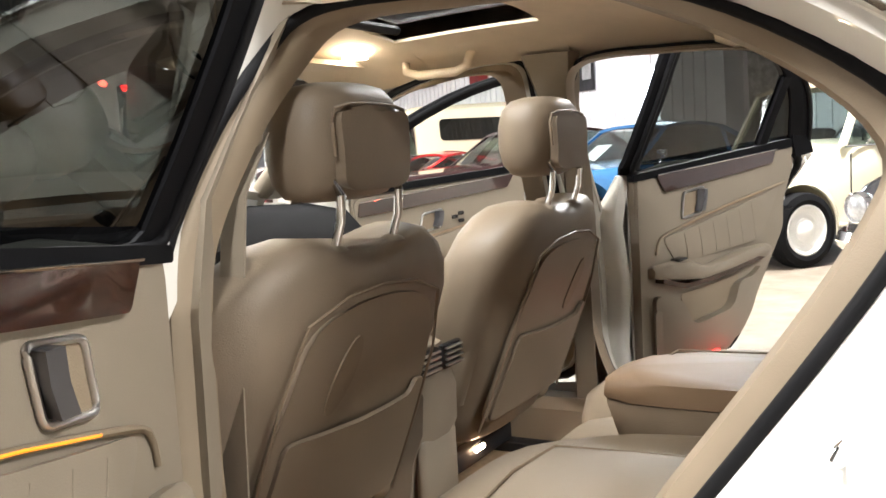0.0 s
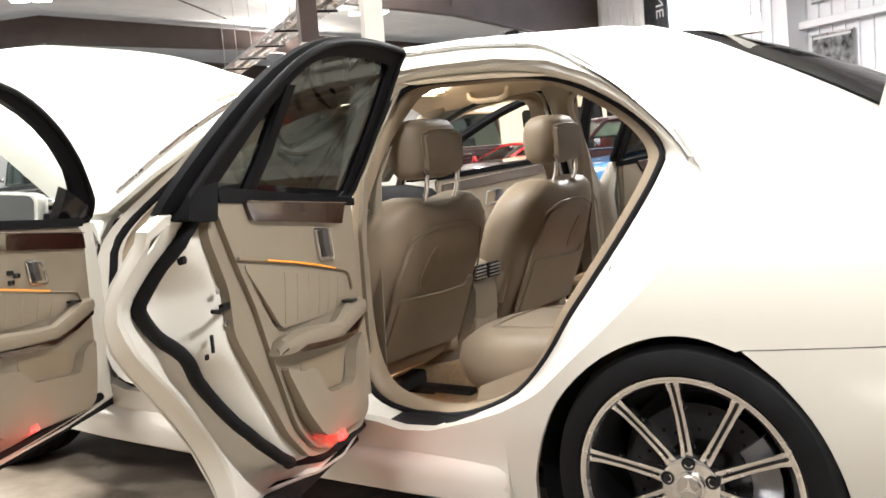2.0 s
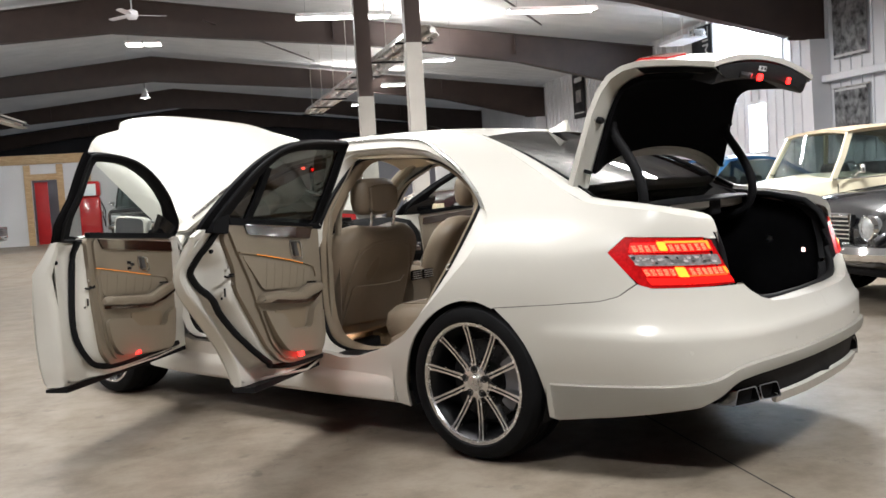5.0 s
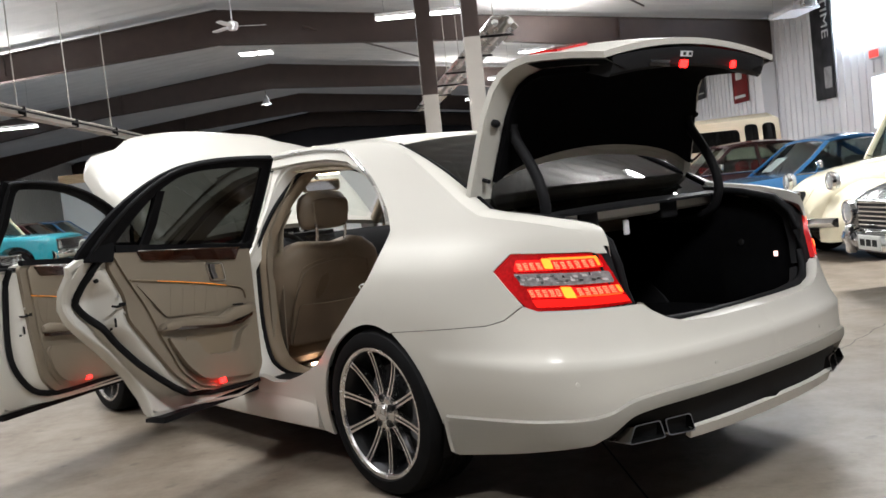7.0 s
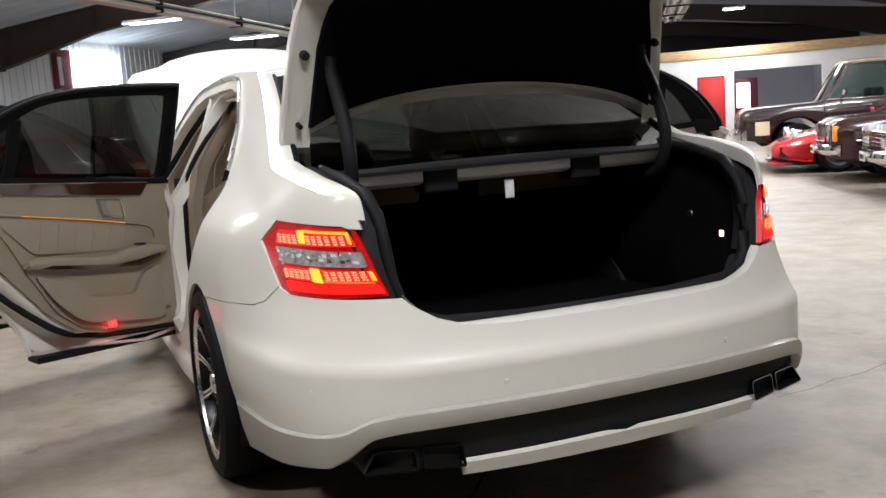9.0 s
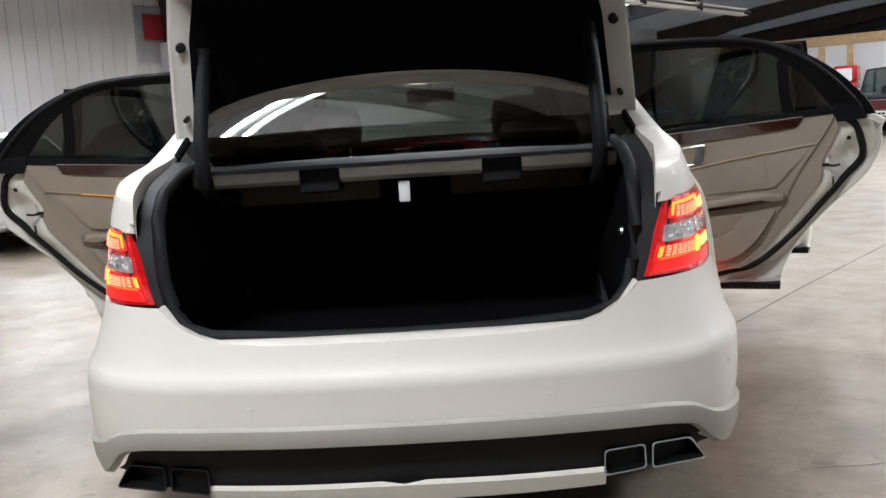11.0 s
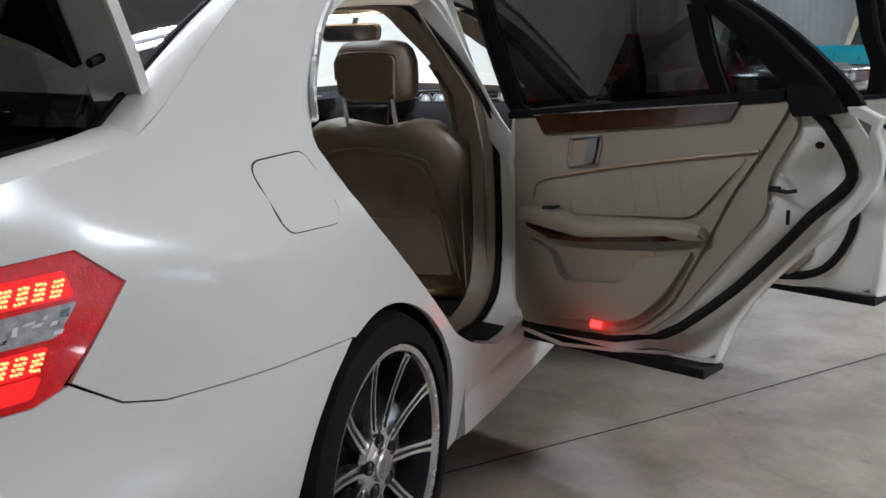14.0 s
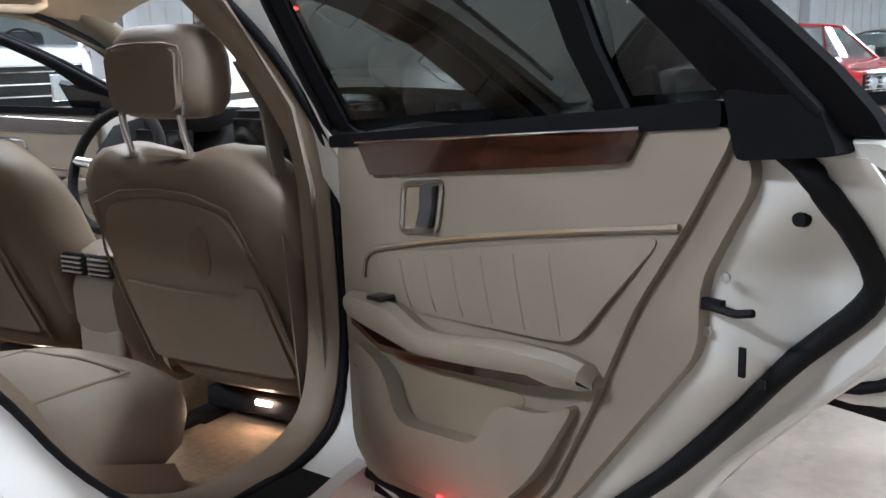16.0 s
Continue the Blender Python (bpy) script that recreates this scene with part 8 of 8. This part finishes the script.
part("front_lip", box((-0.62, -0.30, 0.14), (0.62, 0.03, 0.18), 0.015), REDP, sport)
pickup = classic_car("maroon_pickup", "dark maroon and beige pickup with a beige camper cap", "pickup truck", hall_spot(1.72, 15.2, 90),
            shape(TRUCK_SHAPE, paint=PLUMP, roof_paint=BEIGEP, pillar_paint=PLUMP, square=True, bars=6, lower=(BEIGEP, 0.80), sheet=False), ROW)
cap = part("camper_cap", loft([[(x, -y, z) for x, z in ((-0.97, 1.12), (-0.95, 1.5), (-0.88, 1.90 + k), (-0.5, 2.0 + k), (0.5, 2.0 + k), (0.88, 1.90 + k), (0.95, 1.5), (0.97, 1.12))] for y, k in ((2.80, -0.14), (3.05, -0.03), (5.3, 0.02), (5.38, -0.03))], angle=30), BEIGEP, pickup, "beige fibreglass camper cap")
for sx in (-1, 1):
    for y0, y1, z0, z1 in ((3.25, 4.55, 1.34, 1.72), (4.66, 4.93, 1.36, 1.80), (5.02, 5.28, 1.36, 1.80)):
        ring = rounded([(y0, z0), (y1, z0), (y1, z1), (y0, z1)], 0.10)
        part("cap_window", loft([[(sx * (0.962 - 0.16 * (z - 1.30) + g), -y, z) for y, z in ring] for g in (0.0, 0.022)]), REARGLASS, cap)

# the row along the opposite wall
ROW2 = "classic cars along the far wall"
for kind, label, r, d, c in (
        ("white_truck", "white pickup truck with square headlamps and a black grille", -7.1, 0.05, shape(TRUCK_SHAPE, paint=WHITEP, square=True, bars=4, width=2.02, belt=1.38, roof=2.08, tyre=0.40, sill=0.5, nose=(0.76, 1.17), lamp=(0.78, 0.98, 0.11), bumper_z=0.62, deck=[(0, 1.22), (0.1, 1.30), (0.7, 1.34), (1.5, 1.37), (5.2, 1.38), (5.4, 1.36)])),
        ("white_coupe", "white two-door coupe with chrome bumpers", -7.3, 2.9, shape(COUPE_SHAPE, paint=WHITEP, lamps=2)),
        ("dark_saloon", "dark blue saloon with chrome bumpers", -7.6, 5.8, shape(SEDAN_SHAPE, paint=NAVYP, lamps=2)),
        ("red_coupe", "red coupe with a chrome grille and round headlamps", -7.5, 8.4, shape(COUPE_SHAPE, paint=REDP, lamps=2, strip=0.6)),
        ("red_saloon", "red saloon with a white price sheet behind its windscreen", -7.3, 10.8, shape(SEDAN_SHAPE, paint=REDP, lamps=2, sheet=True)),
        ("blue_saloon", "light blue saloon with a bright windscreen", -8.5, 23.4, shape(SEDAN_SHAPE, paint=BLUEP, lamps=2, strip=0.6)),
        ("black_coupe", "black coupe with a bright chrome front", -8.4, 14.4, shape(COUPE_SHAPE, paint=BLACKP, lamps=2, bars=8, sheet=True)),
        ("dark_red_saloon", "dark red saloon with chrome bumpers", -8.4, 20.9, shape(SEDAN_SHAPE, paint=MAROONP, lamps=2)),
        ("teal_pickup", "turquoise pickup truck with a cream cab", -8.6, 18.7, shape(TRUCK_SHAPE, paint=TEALP, roof_paint=BEIGEP, pillar_paint=BEIGEP, sheet=True, bars=5))):
    classic_car(kind, label, "pickup truck" if "truck" in kind or "pickup" in kind else "car", hall_spot(r, d, -90), c, ROW2)
classic_car("black_suv", "black off-road estate parked before the partition", "car", hall_spot(-4.6, 23.0, 180),
            shape(TRUCK_SHAPE, length=4.7, paint=BLACKP, deck=[(0, 0.96), (0.1, 1.02), (1.5, 1.08), (4.5, 1.10), (4.7, 1.08)], axles=(0.85, 3.7), cab=(1.35, 1.75, 4.2, 4.6), mid=2.6, panes=2, plan=[(0, 0.94), (0.1, 0.98), (2.5, 1.0), (4.6, 0.98), (4.7, 0.96)], square=True))


# ---- hall details ----
POSTER_DARK = material("black_banner_cloth", (0.02, 0.02, 0.024), 0.6, spread=0.4, scale=3, other=[0.06, 0.06, 0.07])
POSTER_RED = material("red_banner_cloth", (0.38, 0.02, 0.025), 0.6, spread=0.5, scale=2.5)
POSTER_GREY = material("grey_banner_cloth", (0.42, 0.42, 0.43), 0.6, spread=0.6, scale=4)
POSTER_GOLD = material("yellow_banner_cloth", (0.55, 0.36, 0.05), 0.6, spread=0.3, scale=3)
POSTER_PHOTO = material("black_and_white_print", (0.015, 0.015, 0.017), 0.6, spread=0.5, scale=7, other=[0.55, 0.55, 0.56])
POSTER_INK = material("white_banner_print", (0.66, 0.66, 0.66), 0.6, spread=0.15, scale=5)


def banner(wall, d0, d1, z0, z1, cloth, label, blocks=()):
    """A cloth banner hung flat on a long wall; blocks are printed bars (from, to, low, high, material) as parts of its size."""
    s = -1 if wall > 0 else 1
    x = wall + s * 0.035
    b = thing("banner", label, "banner", SPIN, "hanging banners")
    rows = []
    for i in range(7):
        v = i / 6
        rows.append([(x + s * (0.012 * math.sin(3.0 * k + 2 * v)), d0 + (d1 - d0) * k / 8, z0 + (z1 - z0) * v) for k in range(9)])
    bm = bmesh.new()
    add_loft(bm, rows, False)
    bmesh.ops.solidify(bm, geom=bm.faces[:], thickness=0.004)
    part("cloth", finish(bm), cloth, b)
    part("top_rail", tube([(x, d0 - 0.03, z1), (x, d1 + 0.03, z1)], 0.014, 6), SATIN, b)
    for a0, a1, c0, c1, mt in blocks:
        p, q = (x + s * 0.016, d0 + (d1 - d0) * a0, z0 + (z1 - z0) * c0), (x + s * 0.021, d0 + (d1 - d0) * a1, z0 + (z1 - z0) * c1)
        part("print_block", box(tuple(np.minimum(p, q)), tuple(np.maximum(p, q))), mt, b)
    return b


BARS = [(0.12, 0.88, 0.10, 0.13, POSTER_INK), (0.2, 0.8, 0.80, 0.90, POSTER_INK), (0.3, 0.7, 0.35, 0.62, POSTER_GREY)]
banner(8.675, 23.1, 24.2, 3.0, 4.4, POSTER_DARK, "black banner with a pale printed figure of a car", BARS)
banner(8.675, 19.8, 20.9, 2.6, 3.8, POSTER_RED, "red banner with a pale emblem", [(0.3, 0.7, 0.5, 0.75, POSTER_INK), (0.15, 0.85, 0.1, 0.16, POSTER_INK)])
banner(8.675, 9.68, 10.62, 2.95, 4.3, POSTER_PHOTO, "black and white photographic banner of machinery", [(0.04, 0.96, 0.02, 0.05, POSTER_INK)])
banner(8.675, 9.68, 10.62, 1.5, 2.45, POSTER_PHOTO, "black and white photographic banner of engine parts", [(0.04, 0.96, 0.93, 0.97, POSTER_INK)])
tall = banner(8.675, 15.0, 15.95, 2.2, 4.4, POSTER_DARK, "tall dark banner with pale vertical lettering beside the window", [(0.1, 0.45, 0.1, 0.3, POSTER_GREY)])
letters = bpy.data.curves.new("lettering", "FONT")
letters.body, letters.size, letters.extrude, letters.align_x = "TIME", 0.42, 0.002, "LEFT"
letters.materials.append(POSTER_INK)
word = new("lettering", letters)
word.parent = tall
word.matrix_basis = Matrix(((0, 0, -1, 8.612), (0, -1, 0, 15.4), (-1, 0, 0, 4.35), (0, 0, 0, 1)))
girt = thing("wall_girt", "white horizontal steel rail along the wall", "rail", SPIN, kind="structure")
part("rail", box((8.50, 8.3, 2.58), (8.62, 10.78, 2.70), 0.01), WALL_WHITE, girt)
banner(8.675, 5.6, 6.5, 1.9, 3.5, POSTER_GREY, "grey banner with black stripes", [(0.1, 0.9, 0.1 + 0.2 * k, 0.2 + 0.2 * k, POSTER_DARK) for k in range(4)])
banner(-17.475, 21.0, 21.9, 3.0, 4.2, POSTER_RED, "red banner with a slanted white stripe", [(0.3, 0.5, 0.1, 0.8, POSTER_INK)])
banner(-17.475, 12.6, 13.4, 2.4, 4.1, POSTER_DARK, "black banner with red print", [(0.3, 0.7, 0.2, 0.8, POSTER_RED), (0.7, 0.85, 0.3, 0.8, POSTER_INK)])
banner(-17.475, 10.2, 11.2, 2.9, 4.2, POSTER_INK, "white banner with a red emblem", [(0.2, 0.8, 0.4, 0.85, POSTER_RED)])
banner(-17.475, 15.2, 16.0, 2.2, 4.0, POSTER_DARK, "black banner with silver shapes", [(0.1, 0.9, 0.1 + 0.22 * k, 0.2 + 0.22 * k, POSTER_GREY) for k in range(4)])
banner(-17.475, 28.5, 29.6, 3.0, 4.3, POSTER_DARK, "dark banner with a pale picture", BARS)
banner(-17.475, 31.5, 32.3, 2.8, 4.3, POSTER_GOLD, "yellow and black banner", [(0.1, 0.9, 0.1, 0.45, POSTER_DARK)])

sign = thing("exit_sign", "small red exit sign on the wall", "sign", SPIN)
part("housing", box((8.60, 13.1, 2.75), (8.67, 13.5, 2.95), 0.01), POSTER_INK, sign)
part("face", box((8.592, 13.13, 2.78), (8.602, 13.47, 2.92)), glow("red_exit_face", (0.9, 0.05, 0.04), 0.8), sign)

# hanging heater panel
heater = thing("heater_panel", "white ceiling heater panel hung from thin rods", "heater", SPIN)
part("panel", loft([[(r, d, z) for r, z in ((7.05, 3.80), (7.6, 3.80), (7.56, 3.88), (7.09, 3.88))] for d in (13.2, 14.3)]), WALL_WHITE, heater)
part("burner_box", box((7.2, 13.0, 3.82), (7.45, 13.2, 3.95), 0.02), SATIN, heater)
for r in (7.12, 7.52):
    for d in (13.3, 14.2):
        part("rod", tube([(r, d, 3.9), (r, d, roof_z(r) - 0.1)], 0.006, 5), STEEL_PALE, heater)

# radiant tube with its reflector
rail = thing("radiant_tube", "long steel radiant heating tube hung below the roof", "heater", SPIN @ pose(1.25, 10.4, 0, 0, 0, 3.6))
part("reflector", loft([[(r, d, z) for r, z in ((-0.28, 3.54), (-0.14, 3.72), (0.14, 3.72), (0.28, 3.54), (0.265, 3.54), (0.13, 3.705), (-0.13, 3.705), (-0.265, 3.54))] for d in (0.0, 7.0, 14.0)]), SATIN, rail)
for r in (-0.12, 0.12):
    part("tube", tube([(r, -0.2, 3.59), (r, 14.0, 3.59)], 0.05, 10), SATIN, rail)
part("end_bend", tube([(0.12 * math.cos(a), 14.0 + 0.12 * math.sin(a), 3.59) for a in np.linspace(math.pi, 0, 9)], 0.05, 10), SATIN, rail)
for d in np.arange(0.6, 14, 2.2):
    part("bracket", box((-0.32, d - 0.02, 3.50), (0.32, d + 0.02, 3.535)), MATT, rail)
    part("chain", tube([(0.0, d, 3.72), (0.0, d, roof_z(1.25 - 0.063 * d) - 0.05)], 0.008, 5), STEEL_PALE, rail)

# ceiling fan under the ridge
fan = thing("ceiling_fan", "white three-blade ceiling fan on a downrod", "ceiling fan", SPIN @ pose(-3.75, 16.2, 0))
part("motor", lathe([(4.98, 0.0), (4.98, 0.09), (5.05, 0.13), (5.14, 0.12), (5.18, 0.04), (5.18, 0.0)], "Z", 24), WALL_WHITE, fan)
part("downrod", tube([(0, 0, 5.16), (0, 0, roof_z(-3.75) - 0.02)], 0.014, 8), WALL_WHITE, fan)
for k in range(3):
    ca, sa = math.cos(radians(15 + 120 * k)), math.sin(radians(15 + 120 * k))
    part("blade", loft([[(ca * r - sa * w, sa * r + ca * w, 5.07 + tilt), (ca * r + sa * w, sa * r - ca * w, 5.07 - tilt), (ca * r + sa * w, sa * r - ca * w, 5.06 - tilt), (ca * r - sa * w, sa * r + ca * w, 5.06 + tilt)] for r, w, tilt in ((0.12, 0.03, 0.004), (0.22, 0.07, 0.012), (0.66, 0.065, 0.010), (0.70, 0.04, 0.006))]), WALL_WHITE, fan)

track = thing("overhead_rail", "long pale steel rail hung on thin rods", "overhead rail", SPIN)
part("beam", loft([[(r, d, z) for r, z in ((-7.0, 3.13), (-6.8, 3.13), (-6.8, 3.15), (-6.89, 3.15), (-6.89, 3.26), (-6.8, 3.26), (-6.8, 3.28), (-7.0, 3.28), (-7.0, 3.26), (-6.91, 3.26), (-6.91, 3.15), (-7.0, 3.15))] for d in (6.0, 20.0)], angle=20), STEEL_PALE, track)
part("conduit", tube([(-6.74, 6.0, 3.2), (-6.74, 20.0, 3.2)], 0.02, 6), MATT, track)
for d in np.arange(7.0, 20, 2.6):
    part("rod", tube([(-6.9, d, 3.28), (-6.9, d, roof_z(-6.9) - 0.12)], 0.012, 5), STEEL_PALE, track)
    part("clamp", box((-7.03, d - 0.03, 3.12), (-6.77, d + 0.03, 3.30), 0.01), MATT, track)

bell = thing("bell_lamp", "white bell-shaped high-bay lamp on a cord", "lamp", SPIN @ pose(-4.9, 29.0, 0))
part("shade", lathe([(4.72, 0.19), (4.76, 0.14), (4.92, 0.08), (5.02, 0.04), (5.04, 0.0)], "Z", 24), WALL_WHITE, bell)
part("bulb", lathe([(4.68, 0.0), (4.70, 0.05), (4.76, 0.06), (4.80, 0.03)], "Z", 16), TUBE_GLOW, bell)
part("cord", tube([(0, 0, 5.04), (0, 0, roof_z(-4.9) - 0.1)], 0.01, 5), MATT, bell)

# black pipe braces under the roof
for r0, d0, r1, d1 in ((1.6, 10.2, 5.2, 16.5), (-2.4, 17.5, 0.6, 25.0)):
    pipe = thing("roof_brace", "thin dark diagonal rod under the roof", "roof brace", SPIN, kind="structure")
    part("rod", tube([(r0, d0, roof_z(r0) - 0.6), (r1, d1, roof_z(r1) - 0.2)], 0.022, 6), STEEL_BROWN, pipe)

# fuel pump by the partition
pump = thing("fuel_pump", "old red fuel pump with a white dial face", "fuel pump", SPIN @ pose(-6.6, 26.9, 0))
part("cabinet", box((-0.32, -0.22, 0.0), (0.32, 0.22, 1.45), 0.05), REDP, pump)
part("head", box((-0.34, -0.24, 1.45), (0.34, 0.24, 1.95), 0.08), REDP, pump)
part("dial_face", box((-0.22, -0.252, 1.50), (0.22, -0.238, 1.86), 0.02), STICKER, pump)
part("hose", tube([(0.33, -0.1, 1.3), (0.45, -0.15, 1.0), (0.42, -0.15, 0.5), (0.36, -0.1, 0.85)], 0.02, 8), RUBBER, pump)
part("nozzle", box((0.33, -0.14, 0.85), (0.39, -0.06, 1.15), 0.015), SATIN, pump)
